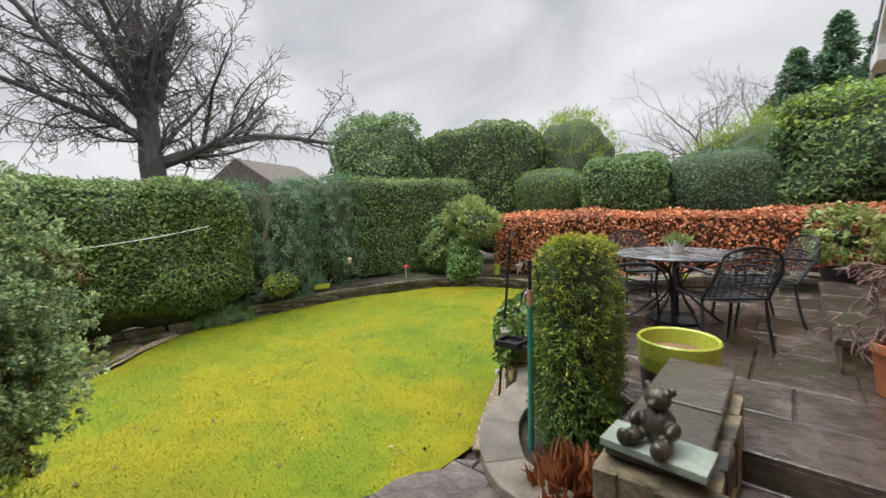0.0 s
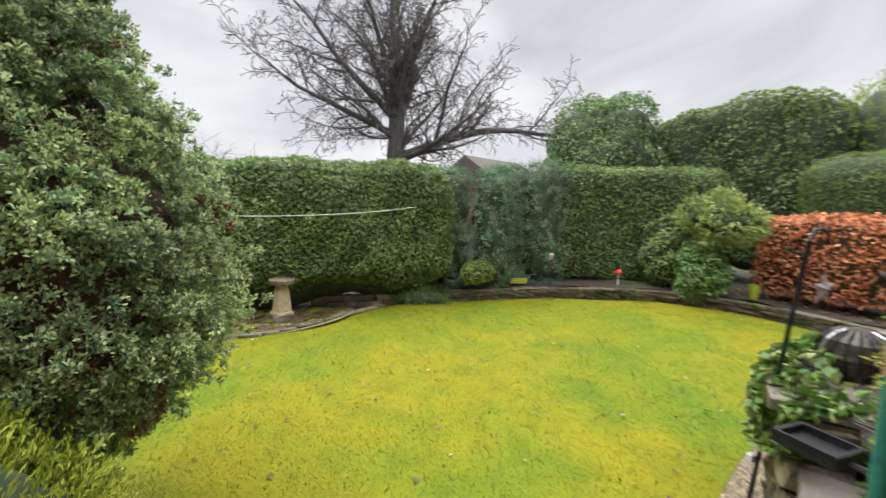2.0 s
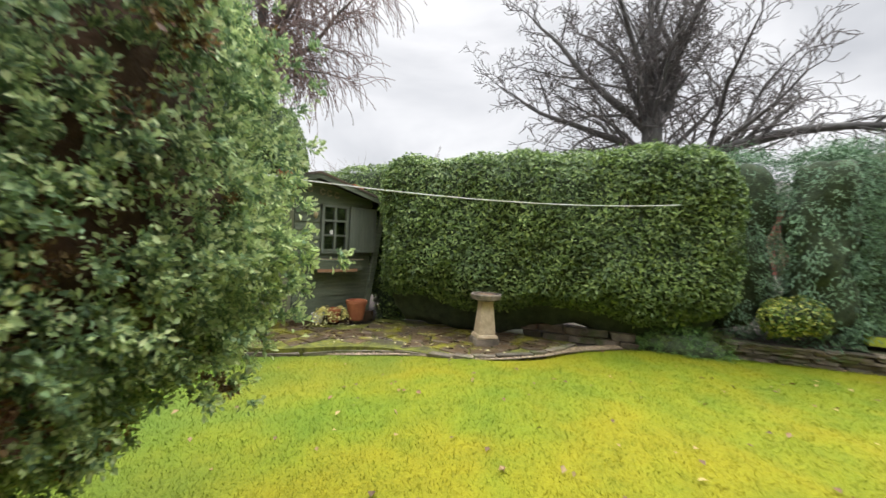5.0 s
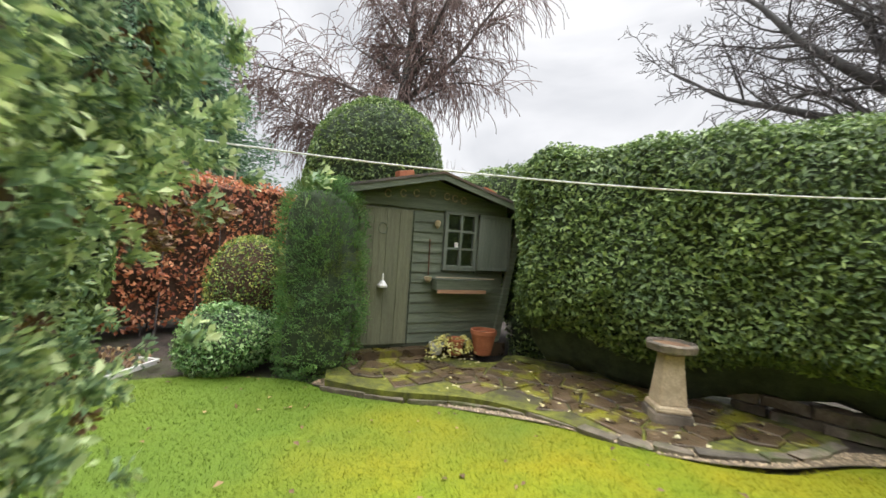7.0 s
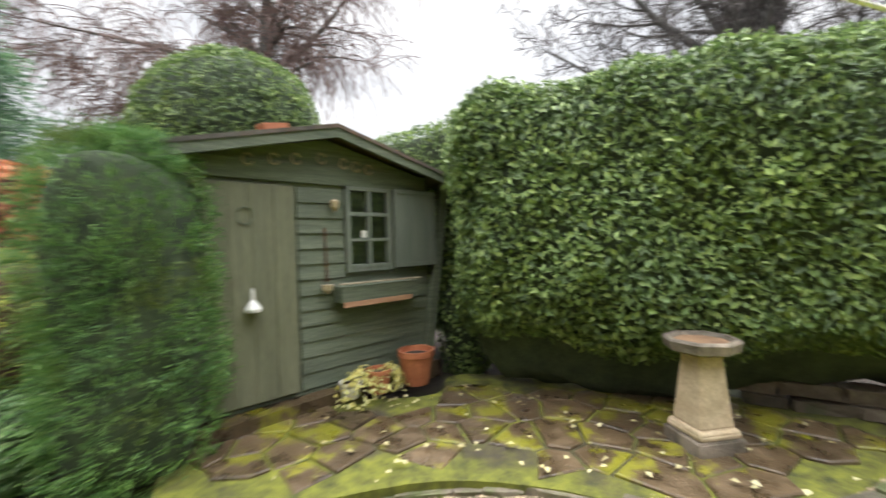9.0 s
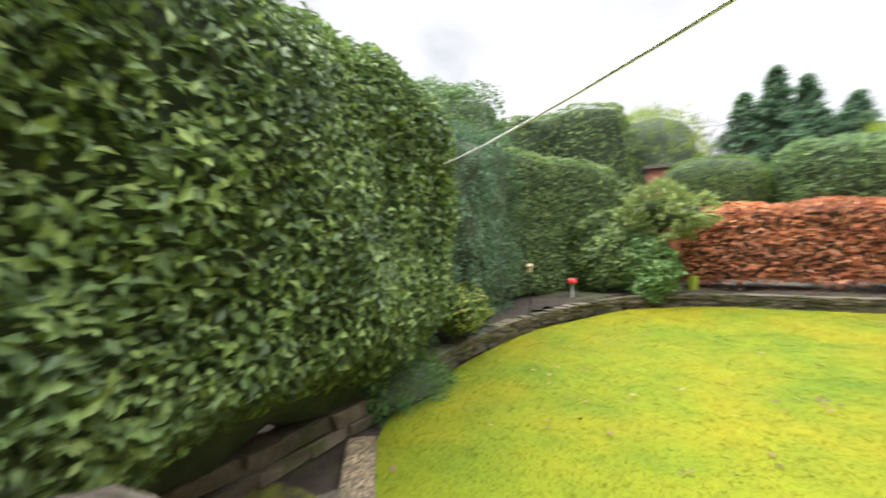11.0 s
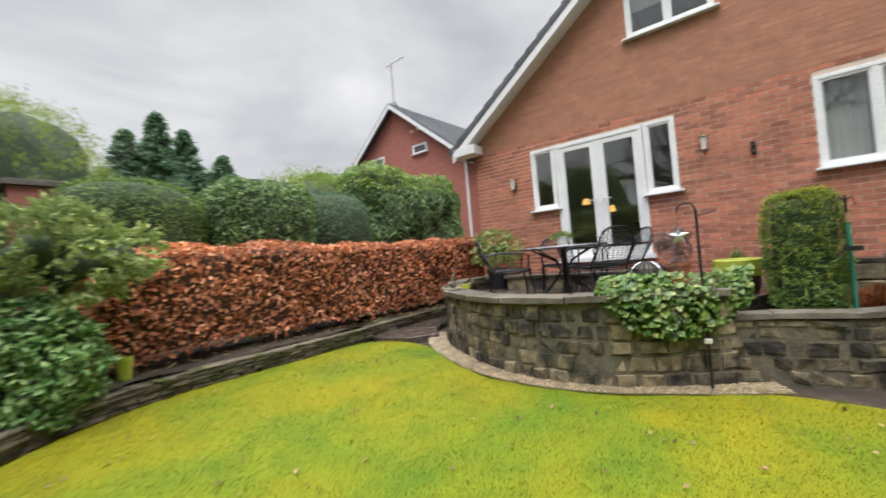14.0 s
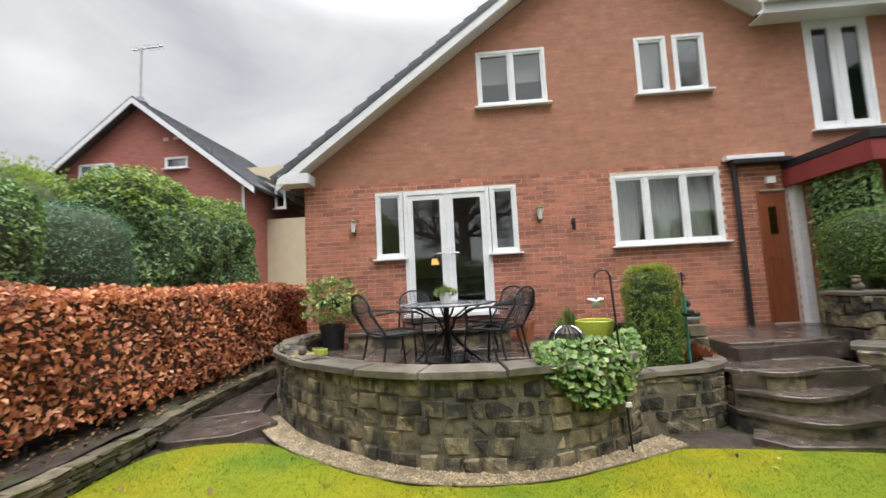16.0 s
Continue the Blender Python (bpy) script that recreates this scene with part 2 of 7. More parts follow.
M["browndoor"] = material("varnished_hardwood", (0.20, 0.055, 0.022), (0.33, 0.10, 0.045), 3, 0.35, bump=0.1, stretch=(8, 8, 0.6))
M["redpaint"] = material("dark_red_paint", (0.20, 0.03, 0.03), (0.29, 0.05, 0.05), 3, 0.5, bump=0.05)
M["shed"] = material("dark_green_shed_paint", (0.08, 0.1, 0.068), (0.155, 0.18, 0.125), 4, 0.7, bump=0.35, fine=30, vary=0.12, stretch=(0.5, 0.5, 7), stain=(0.10, 0.10, 0.075), stain_scale=3.0, stain_at=(0.62, 0.8))
M["sheddoor"] = material("faded_green_boards", (0.105, 0.11, 0.068), (0.17, 0.175, 0.112), 4, 0.65, bump=0.3, fine=30, vary=0.1, stretch=(6, 6, 0.5), stain=(0.10, 0.085, 0.05), stain_scale=2.2, stain_at=(0.58, 0.8))
M["felt"] = material("mossy_roof_felt", (0.05, 0.045, 0.04), (0.13, 0.115, 0.10), 7, 0.85, bump=0.6, stain=(0.13, 0.08, 0.05))
M["shutter"] = material("grey_green_shutter", (0.12, 0.145, 0.115), (0.18, 0.2, 0.165), 4, 0.6, bump=0.2, stretch=(6, 6, 0.6))
M["timber"] = material("raw_timber_edge", (0.28, 0.15, 0.085), (0.42, 0.24, 0.14), 5, 0.75, bump=0.3, stretch=(0.6, 0.6, 6))
M["palewood"] = material("weathered_trellis", (0.24, 0.2, 0.13), (0.4, 0.34, 0.24), 5, 0.8, bump=0.3)
M["terracotta"] = material("terracotta", (0.30, 0.095, 0.04), (0.46, 0.17, 0.075), 5, 0.7, bump=0.25, stain=(0.32, 0.24, 0.19), stain_scale=3.0, stain_at=(0.6, 0.8))
M["lime"] = material("lime_glazed_ceramic", (0.34, 0.40, 0.045), (0.44, 0.49, 0.075), 3, 0.22, bump=0.03)
M["bowlbase"] = material("dark_brown_glaze", (0.03, 0.018, 0.012), (0.06, 0.04, 0.03), 4, 0.3, bump=0.05)
M["bowlinside"] = material("dry_brown_compost", (0.16, 0.09, 0.05), (0.28, 0.17, 0.09), 8, 0.85, bump=0.5)
M["white"] = material("white_glazed_pot", (0.68, 0.67, 0.63), (0.80, 0.79, 0.76), 4, 0.3, bump=0.04)
M["castiron"] = material("black_cast_metal", (0.018, 0.018, 0.02), (0.05, 0.05, 0.054), 6, 0.4, 0.6, bump=0.1)
M["mesh_seat"] = material("dark_grey_mesh_weave", (0.035, 0.037, 0.042), (0.075, 0.078, 0.085), 40, 0.45, 0.3, bump=0.5, fine=160)
M["tabletop"] = material("wet_grey_tabletop", (0.10, 0.105, 0.115), (0.2, 0.21, 0.225), 9, 0.25, 0.2, bump=0.15, rough_var=0.12)
M["bronze"] = material("dark_bronze_resin", (0.03, 0.026, 0.02), (0.085, 0.075, 0.055), 12, 0.35, 0.4, bump=0.5)
M["palestone"] = material("pale_green_slate", (0.15, 0.19, 0.155), (0.24, 0.28, 0.235), 8, 0.5, bump=0.2)
M["bathstone"] = material("cast_sandstone", (0.40, 0.31, 0.19), (0.54, 0.44, 0.29), 6, 0.75, bump=0.3, stain=(0.28, 0.23, 0.13), stain_scale=2.5)
M["bathbowl"] = material("lichened_stone", (0.075, 0.064, 0.045), (0.180, 0.150, 0.112), 10, 0.7, bump=0.6, stain=(0.3, 0.25, 0.19), stain_scale=4)
M["water"] = material("dark_water", (0.035, 0.02, 0.013), (0.055, 0.032, 0.02), 3, 0.06, bump=0.03)
M["greenpole"] = material("green_plastic_coat", (0.02, 0.16, 0.115), (0.035, 0.22, 0.16), 6, 0.35, bump=0.08)
M["rust"] = material("rusty_iron", (0.05, 0.03, 0.02), (0.17, 0.08, 0.04), 20, 0.7, 0.4, bump=0.4)
M["red"] = material("glossy_red_paint", (0.52, 0.015, 0.02), (0.66, 0.03, 0.035), 5, 0.25, bump=0.05)
M["rope"] = material("white_washing_line", (0.62, 0.62, 0.6), (0.75, 0.75, 0.73), 30, 0.6, bump=0.3)
M["bark"] = material("dark_oak_bark", (0.075, 0.072, 0.07), (0.15, 0.145, 0.135), 3, 0.9, bump=0.8, stretch=(2, 2, 0.6))
M["twig"] = material("bare_twigs", (0.11, 0.098, 0.095), (0.17, 0.152, 0.145), 4, 0.9, bump=0.0)
M["birchbark"] = material("grey_birch_bark", (0.08, 0.072, 0.066), (0.2, 0.185, 0.165), 4, 0.85, bump=0.5, stretch=(1, 1, 3))
M["redtwig"] = material("reddish_bare_twigs", (0.17, 0.115, 0.105), (0.27, 0.19, 0.165), 4, 0.9, bump=0.0)
M["wall_in"] = material("room_wall_paint", (0.30, 0.27, 0.22), (0.38, 0.34, 0.28), 2, 0.9, bump=0.0)
M["curtain"] = material("cream_curtain", (0.55, 0.55, 0.52), (0.66, 0.66, 0.63), 5, 0.9, bump=0.1)
M["darkwood"] = material("dark_furniture", (0.03, 0.02, 0.015), (0.07, 0.05, 0.04), 4, 0.5, bump=0.1)
M["lampglow"] = glow_material("warm_lamp_shade", (1.0, 0.5, 0.15), 1.6)
M["brass"] = material("aged_brass", (0.16, 0.11, 0.06), (0.3, 0.22, 0.12), 10, 0.4, 0.7, bump=0.2)
M["steel"] = material("satin_steel", (0.45, 0.45, 0.46), (0.6, 0.6, 0.61), 8, 0.3, 0.8, bump=0.05)
M["glass"] = glass_material()
# dark green with the shade deep inside foliage put into its colour
M["core"] = material("shaded_inside", (0.026, 0.040, 0.022), (0.070, 0.097, 0.048), 9, 0.95, bump=0.6)
M["core_brown"] = material("brown_inner_twigs", (0.04, 0.024, 0.016), (0.11, 0.062, 0.038), 9, 0.95, bump=0.6)
M["laurel"] = leaf_material("laurel_leaves", [(0.076, 0.122, 0.05), (0.125, 0.2, 0.068), (0.195, 0.29, 0.092), (0.32, 0.43, 0.14)], 0.5, 0.25)
M["laurel_far"] = leaf_material("far_laurel_leaves", [(0.092, 0.155, 0.069), (0.161, 0.276, 0.098), (0.276, 0.414, 0.149)], 0.45, 0.2)
M["gold_top"] = leaf_material("yellow_green_shoots", [(0.208, 0.299, 0.046), (0.325, 0.429, 0.065), (0.416, 0.494, 0.091)], 0.5, 0.3)
M["yew"] = leaf_material("yew_needles", [(0.057, 0.115, 0.032), (0.103, 0.201, 0.046), (0.184, 0.299, 0.063), (0.287, 0.380, 0.075)], 0.45, 0.15)
M["yew_gold"] = leaf_material("gilded_yew_tips", [(0.25, 0.3, 0.03), (0.4, 0.42, 0.05), (0.55, 0.5, 0.07)], 0.5, 0.25)
M["conifer"] = leaf_material("blue_green_conifer", [(0.12, 0.2, 0.115), (0.19, 0.3, 0.165), (0.28, 0.4, 0.21), (0.39, 0.51, 0.26)], 0.6, 0.3)
M["conifer_tip"] = leaf_material("pale_conifer_tips", [(0.33, 0.45, 0.22), (0.48, 0.6, 0.29), (0.66, 0.74, 0.42)], 0.6, 0.3)
M["cedar"] = leaf_material("cedar_needles", [(0.09, 0.17, 0.11), (0.15, 0.26, 0.16), (0.24, 0.37, 0.22)], 0.6, 0.25)
M["conifer_dark"] = leaf_material("dark_conifer", [(0.088, 0.162, 0.1), (0.14, 0.248, 0.146), (0.21, 0.345, 0.195)], 0.65, 0.1)
M["cypress"] = leaf_material("green_cypress", [(0.069, 0.164, 0.055), (0.137, 0.273, 0.082), (0.233, 0.395, 0.109)], 0.6, 0.15, patch=(0.12, 0.15, 0.035))
M["gold_conifer"] = leaf_material("golden_conifer", [(0.192, 0.264, 0.024), (0.336, 0.396, 0.036), (0.456, 0.504, 0.060)], 0.6, 0.25)
M["beech"] = leaf_material("russet_beech_leaves", [(0.28, 0.085, 0.05), (0.5, 0.165, 0.08), (0.68, 0.27, 0.13), (0.78, 0.42, 0.24)], 0.5, 0.25)
M["variegated"] = leaf_material("yellow_edged_leaves", [(0.075, 0.150, 0.038), (0.180, 0.270, 0.053), (0.540, 0.540, 0.120)], 0.45, 0.2)
M["euonymus"] = leaf_material("cream_edged_leaves", [(0.072, 0.176, 0.048), (0.144, 0.288, 0.080), (0.400, 0.544, 0.256)], 0.4, 0.2)
M["paleshrub"] = leaf_material("pale_green_leaves", [(0.156, 0.247, 0.065), (0.286, 0.364, 0.117), (0.468, 0.520, 0.221)], 0.45, 0.25)
M["ivy"] = leaf_material("ivy_leaves", [(0.05, 0.11, 0.025), (0.09, 0.18, 0.035), (0.15, 0.25, 0.055), (0.36, 0.38, 0.15)], 0.35, 0.2)
M["yellowflower"] = leaf_material("pale_yellow_trailing_leaves", [(0.462, 0.418, 0.110), (0.682, 0.605, 0.198), (0.750, 0.748, 0.363)], 0.5, 0.25)
M["deadgrass"] = leaf_material("rusty_dead_stems", [(0.180, 0.054, 0.022), (0.336, 0.108, 0.042), (0.480, 0.204, 0.096)], 0.6, 0.15)
M["litter"] = leaf_material("fallen_leaves", [(0.078, 0.046, 0.026), (0.182, 0.098, 0.052), (0.390, 0.286, 0.130)], 0.6, 0.1)
M["paleleaf"] = leaf_material("pale_fallen_leaves", [(0.352, 0.308, 0.154), (0.550, 0.506, 0.308)], 0.5, 0.1)


# ---- helpers for shapes ----
rng = np.random.default_rng(7)


def mesh_object(name, verts, faces, mat, parent=None, label="", smooth=False, kind=""):
    me = bpy.data.meshes.new(name)
    verts = np.asarray(verts, dtype=np.float32)
    if isinstance(faces, np.ndarray):
        n, k = faces.shape
        me.vertices.add(len(verts))
        me.vertices.foreach_set("co", verts.ravel())
        me.loops.add(n * k)
        me.loops.foreach_set("vertex_index", faces.astype(np.int32).ravel())
        me.polygons.add(n)
        me.polygons.foreach_set("loop_start", np.arange(0, n * k, k, dtype=np.int32))
        me.polygons.foreach_set("loop_total", np.full(n, k, dtype=np.int32))
        me.update(calc_edges=True)
    else:
        me.from_pydata([tuple(v) for v in verts.tolist()], [], faces)
        me.update()
    me.materials.append(M[mat])
    if smooth:
        me.polygons.foreach_set("use_smooth", [True] * len(me.polygons))
    ob = new(name, me)
    if parent:
        ob.parent = parent
    return tagged(ob, label, kind=kind)


def part(name, bm, mat, parent=None, label="", smooth=False, kind=""):
    """Links a bmesh as one mesh object, under a thing or a part if one is given."""
    me = bpy.data.meshes.new(name)
    bmesh.ops.recalc_face_normals(bm, faces=bm.faces)
    bm.to_mesh(me)
    bm.free()
    me.materials.append(M[mat])
    if smooth:
        me.polygons.foreach_set("use_smooth", [True] * len(me.polygons))
    ob = new(name, me)
    if parent:
        ob.parent = parent
    return tagged(ob, label, kind=kind)


def thing(name, label, category, m=None, group="", kind=""):
    ob = new(name)
    ob.empty_display_size = 0.05
    if m is not None:
        ob.matrix_basis = m
    return tagged(ob, label, category, group, kind)


def boxm(x0, x1, y0, y1, z0, z1, bevel=0.0, bm=None):
    bm = bm or bmesh.new()
    made = bmesh.ops.create_cube(bm, size=1.0, matrix=Matrix.LocRotScale(((x0 + x1) / 2, (y0 + y1) / 2, (z0 + z1) / 2), None, (abs(x1 - x0), abs(y1 - y0), abs(z1 - z0))))
    if bevel:
        edges = {e for v in made["verts"] for e in v.link_edges}
        bmesh.ops.bevel(bm, geom=list(edges), offset=bevel, segments=2, profile=0.6, affect="EDGES")
    return bm


def lathe(profile, seg=28, bm=None, squash=1.0):
    """A turned shape from (radius, height) pairs."""
    bm = bm or bmesh.new()
    rings = []
    for r, z in profile:
        rings.append([bm.verts.new((r * math.cos(2 * math.pi * i / seg), squash * r * math.sin(2 * math.pi * i / seg), z)) for i in range(seg)])
    for a, b in zip(rings, rings[1:]):
        for i in range(seg):
            bm.faces.new((a[i], a[(i + 1) % seg], b[(i + 1) % seg], b[i]))
    bm.faces.new(rings[0][::-1])
    bm.faces.new(rings[-1])
    return bm


def tube(points, radii, sides=8, bm=None):
    """A swept round bar through the points."""
    bm = bm or bmesh.new()
    pts = [Vector(p) for p in points]
    if isinstance(radii, (int, float)):
        radii = [radii] * len(pts)
    rings = []
    for i, p in enumerate(pts):
        d = (pts[min(i + 1, len(pts) - 1)] - pts[max(i - 1, 0)]).normalized()
        side = d.cross(Vector((0, 0, 1))) if abs(d.z) < 0.95 else d.cross(Vector((1, 0, 0)))
        side.normalize()
        up = side.cross(d)
        rings.append([bm.verts.new(p + radii[i] * (math.cos(2 * math.pi * k / sides) * side + math.sin(2 * math.pi * k / sides) * up)) for k in range(sides)])
    for a, b in zip(rings, rings[1:]):
        for k in range(sides):
            bm.faces.new((a[k], a[(k + 1) % sides], b[(k + 1) % sides], b[k]))
    bm.faces.new(rings[0][::-1])
    bm.faces.new(rings[-1])
    return bm


def prism(outline, z0, z1, bm=None, bevel=0.0):
    """An upright slab over a polygon."""
    bm = bm or bmesh.new()
    low = [bm.verts.new((x, y, z0)) for x, y in outline]
    top = [bm.verts.new((x, y, z1)) for x, y in outline]
    n = len(outline)
    for i in range(n):
        bm.faces.new((low[i], low[(i + 1) % n], top[(i + 1) % n], top[i]))
    face = bm.faces.new(top)
    bm.faces.new(low[::-1])
    if bevel:
        bmesh.ops.bevel(bm, geom=list(face.edges), offset=bevel, segments=1, affect="EDGES")
    return bm


def spline(points, step=0.08):
    """A smooth line through the points, at even steps."""
    p = [np.array(q, float) for q in points]
    p = [2 * p[0] - p[1]] + p + [2 * p[-1] - p[-2]]
    fine = []
    for i in range(1, len(p) - 2):
        for t in np.linspace(0, 1, 40, endpoint=False):
            a, b, c, d = p[i - 1:i + 3]
            fine.append(0.5 * (2 * b + (c - a) * t + (2 * a - 5 * b + 4 * c - d) * t * t + (3 * b - a - 3 * c + d) * t ** 3))
    fine.append(p[-2])
    fine = np.array(fine)
    s = np.concatenate([[0], np.cumsum(np.linalg.norm(np.diff(fine, axis=0), axis=1))])
    at = np.linspace(0, s[-1], max(2, int(s[-1] / step)))
    return np.stack([np.interp(at, s, fine[:, k]) for k in range(fine.shape[1])], axis=1)


def smooth01(u):
    u = np.clip(u, 0, 1)
    return u * u * (3 - 2 * u)


def ground_z(x, y):
    """The garden falls gently from the beech hedge to the shed."""
    return 0.16 * smooth01((y - 8) / 4) - 0.12 * smooth01((5.5 - y) / 2.5)


def wobble(p, scale, amp, seed):
    """Slow uneven bulges, as a distance for each point."""
    r = np.random.default_rng(seed)
    out = np.zeros(len(p))
    for k in range(7):
        f = r.normal(size=3) * scale * (1 + 0.5 * k)
        out += np.sin(p @ f + r.uniform(0, 6.28)) / (1 + 0.5 * k)
    return amp * out / 2.2


# ---- plants ----
def leaf_mesh(at, out, size, aspect=0.5, droop=0.3, spread=0.7, seed=1, fold=0.18, along=None, sun_lean=0.65):
    """Folded leaves at the points, facing out and up to the light; two triangles a leaf."""
    r = np.random.default_rng(seed)
    n = len(at)
    nor = out + r.normal(size=(n, 3)) * spread + np.array([0, 0, sun_lean])
    nor /= np.linalg.norm(nor, axis=1, keepdims=True) + 1e-9
    d = (r.normal(size=(n, 3)) if along is None else along + r.normal(size=(n, 3)) * 0.35)
    d[:, 2] -= droop
    d -= (d * nor).sum(1, keepdims=True) * nor * (0.75 if along is None else 0.2)
    d /= np.linalg.norm(d, axis=1, keepdims=True) + 1e-9
    w = np.cross(nor, d)
    w /= np.linalg.norm(w, axis=1, keepdims=True) + 1e-9
    s = (size * r.uniform(0.6, 1.3, n))[:, None]
    a, b = at - d * s * 0.5, at + d * s * 0.5
    mid = at + d * s * 0.02
    lift = nor * s * fold
    v = np.stack([a, mid + w * s * aspect * 0.5 + lift, b, mid - w * s * aspect * 0.5 + lift], axis=1).reshape(-1, 3)
    i = np.arange(n)[:, None] * 4
    return v, np.concatenate([i + [[0, 1, 2]], i + [[0, 2, 3]]]).astype(np.int32)


def round_box(n, half, radius, seed):
    """Points and normals spread over a box with rounded edges; no underside."""
    r = np.random.default_rng(seed)
    hx, hy, hz = half
    area = np.array([hy * hz, hy * hz, hx * hz, hx * hz, hx * hy])
    side = r.choice(5, n, p=area / area.sum())
    p = r.uniform(-1, 1, (n, 3)) * half
    for k, (ax, sg) in enumerate(((0, 1), (0, -1), (1, 1), (1, -1), (2, 1))):
        p[side == k, ax] = sg * half[ax]
    inner = np.clip(p, -(np.array(half) - radius), np.array(half) - radius)
    nor = p - inner
    nor /= np.linalg.norm(nor, axis=1, keepdims=True) + 1e-9
    return inner + nor * radius, nor


def dome(n, half, seed, flat=1.0, low=-0.9):
    """Points and normals over an egg or, with flat above 1, a barrel shape."""
    r = np.random.default_rng(seed)
    u = r.normal(size=(n, 3))
    u /= np.linalg.norm(u, axis=1, keepdims=True)
    u[:, 2] = np.where(u[:, 2] < low, -u[:, 2], u[:, 2])
    k = (np.abs(u[:, :2]).max(1) * 0 + (np.hypot(u[:, 0], u[:, 1]) ** (2 * flat) + np.abs(u[:, 2]) ** (2 * flat))) ** (-1 / (2 * flat))
    p = u * k[:, None] * half
    nor = u / np.array(half)
    nor /= np.linalg.norm(nor, axis=1, keepdims=True)
    return p, nor


def core_mesh(name, shape, half, radius, mat, parent, shrink, bulge, seed, flat=1.0):
    bm = bmesh.new()
    if shape == "box":
        bmesh.ops.create_cube(bm, size=2.0)
        bmesh.ops.subdivide_edges(bm, edges=bm.edges, cuts=12, use_grid_fill=True)
        v = np.array([x.co for x in bm.verts]) * half
        inner = np.clip(v, -(np.array(half) - radius), np.array(half) - radius)
        nor = v - inner
        nor /= np.linalg.norm(nor, axis=1, keepdims=True) + 1e-9
        v = inner + nor * radius
    else:
        bmesh.ops.create_icosphere(bm, subdivisions=4, radius=1.0)
        u = np.array([x.co for x in bm.verts])
        k = (np.hypot(u[:, 0], u[:, 1]) ** (2 * flat) + np.abs(u[:, 2]) ** (2 * flat)) ** (-1 / (2 * flat))
        v = u * k[:, None] * half
        nor = u
    v = v + nor * (wobble(v, bulge[0], bulge[1], seed) - shrink)[:, None]
    for vert, co in zip(bm.verts, v):
        vert.co = co
    return part(name, bm, mat, parent, smooth=True)


def shrub(name, label, category, centre, half, shape="dome", leaf="laurel", n=4000, size=0.06, aspect=0.5, droop=0.3, spread=0.7, radius=0.2,
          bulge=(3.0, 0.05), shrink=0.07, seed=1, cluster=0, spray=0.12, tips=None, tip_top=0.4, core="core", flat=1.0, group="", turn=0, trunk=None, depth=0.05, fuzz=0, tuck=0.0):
    """A clipped or loose bush: a dark inside, by default toned as shade, and many leaves, in sprays if cluster is set.
    """
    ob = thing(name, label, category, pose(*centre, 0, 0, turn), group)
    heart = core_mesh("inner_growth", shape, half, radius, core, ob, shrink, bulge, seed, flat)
    count = n // max(1, cluster) if cluster else n
    p, nor = round_box(count, half, radius, seed) if shape == "box" else dome(count, half, seed, flat)
    p = p + nor * wobble(p, bulge[0], bulge[1], seed)[:, None]
    if tuck:
        # the foot of the hedge draws back under its face, unevenly
        def drawn(q):
            low = np.clip(1 - (q[:, 2] + half[2]) / (0.62 + 0.16 * np.sin(q[:, 1] * 2.3 + seed)), 0, 1)
            q[:, 0] *= 1 - tuck * low ** 1.4
            return q, low
        p, low = drawn(p)
        p[:, 2] += 0.07 * low * (1 + 0.9 * np.sin(p[:, 1] * 3.1 + 1.0))
        # dark heart stretched to the ground, standing in for the shaded hollow
        inner_v, low = drawn(np.array([v.co for v in heart.data.vertices]))
        inner_v[:, 0] *= 1 - 0.35 * low
        inner_v[:, 2] -= 0.35 * low ** 3
        heart.data.vertices.foreach_set("co", inner_v.astype(np.float32).ravel())
    r = np.random.default_rng(seed + 50)
    if cluster:
        length = spray * r.uniform(0.5, 1.3, count)
        axis = nor + r.normal(size=(count, 3)) * 0.45 + np.array([0, 0, 0.15 - droop])
        axis /= np.linalg.norm(axis, axis=1, keepdims=True)
        t = r.uniform(-0.2, 1, (count, cluster))
        at = (p[:, None] + axis[:, None] * (t * length[:, None])[..., None] + r.normal(size=(count, cluster, 3)) * (spray * 0.22)).reshape(-1, 3)
        out_dir = np.repeat(nor, cluster, axis=0)
        along = np.repeat(axis, cluster, axis=0)
        tip = ((t > 0.6) & (r.uniform(size=t.shape) < np.clip(0.35 + tip_top * nor[:, 2:3], 0, 1))).ravel()
    else:
        at = p - nor * (r.uniform(0, 1, count) ** 2 * depth)[:, None] + r.normal(size=(count, 3)) * 0.012
        out_dir, along = nor, None
        tip = (nor[:, 2] > 0.45) & (r.uniform(size=count) < 0.4)
    if fuzz:
        top = nor[:, 2] > 0.6 if not cluster else np.repeat(nor[:, 2] > 0.6, cluster)
        at = at + np.array([0, 0, 1.0]) * (top * r.uniform(0, fuzz, len(at)) ** 1.0)[:, None]
    sel = tip if tips else np.zeros(len(at), bool)
    for mask, mat, nm in ((~sel, leaf, "foliage"), (sel, tips, "young_foliage")):
        if mat and mask.any():
            v, f = leaf_mesh(at[mask], out_dir[mask], size, aspect, droop, spread, seed + 3, along=None if along is None else along[mask])
            mesh_object(nm, v, f, mat, ob, kind="stuff")
    if trunk:
        part("trunk", tube([(0, 0, -half[2] - trunk[1]), (0.02, 0.01, -half[2] * 0.4)], [trunk[0], trunk[0] * 0.7], 8), "bark", ob)
    return ob


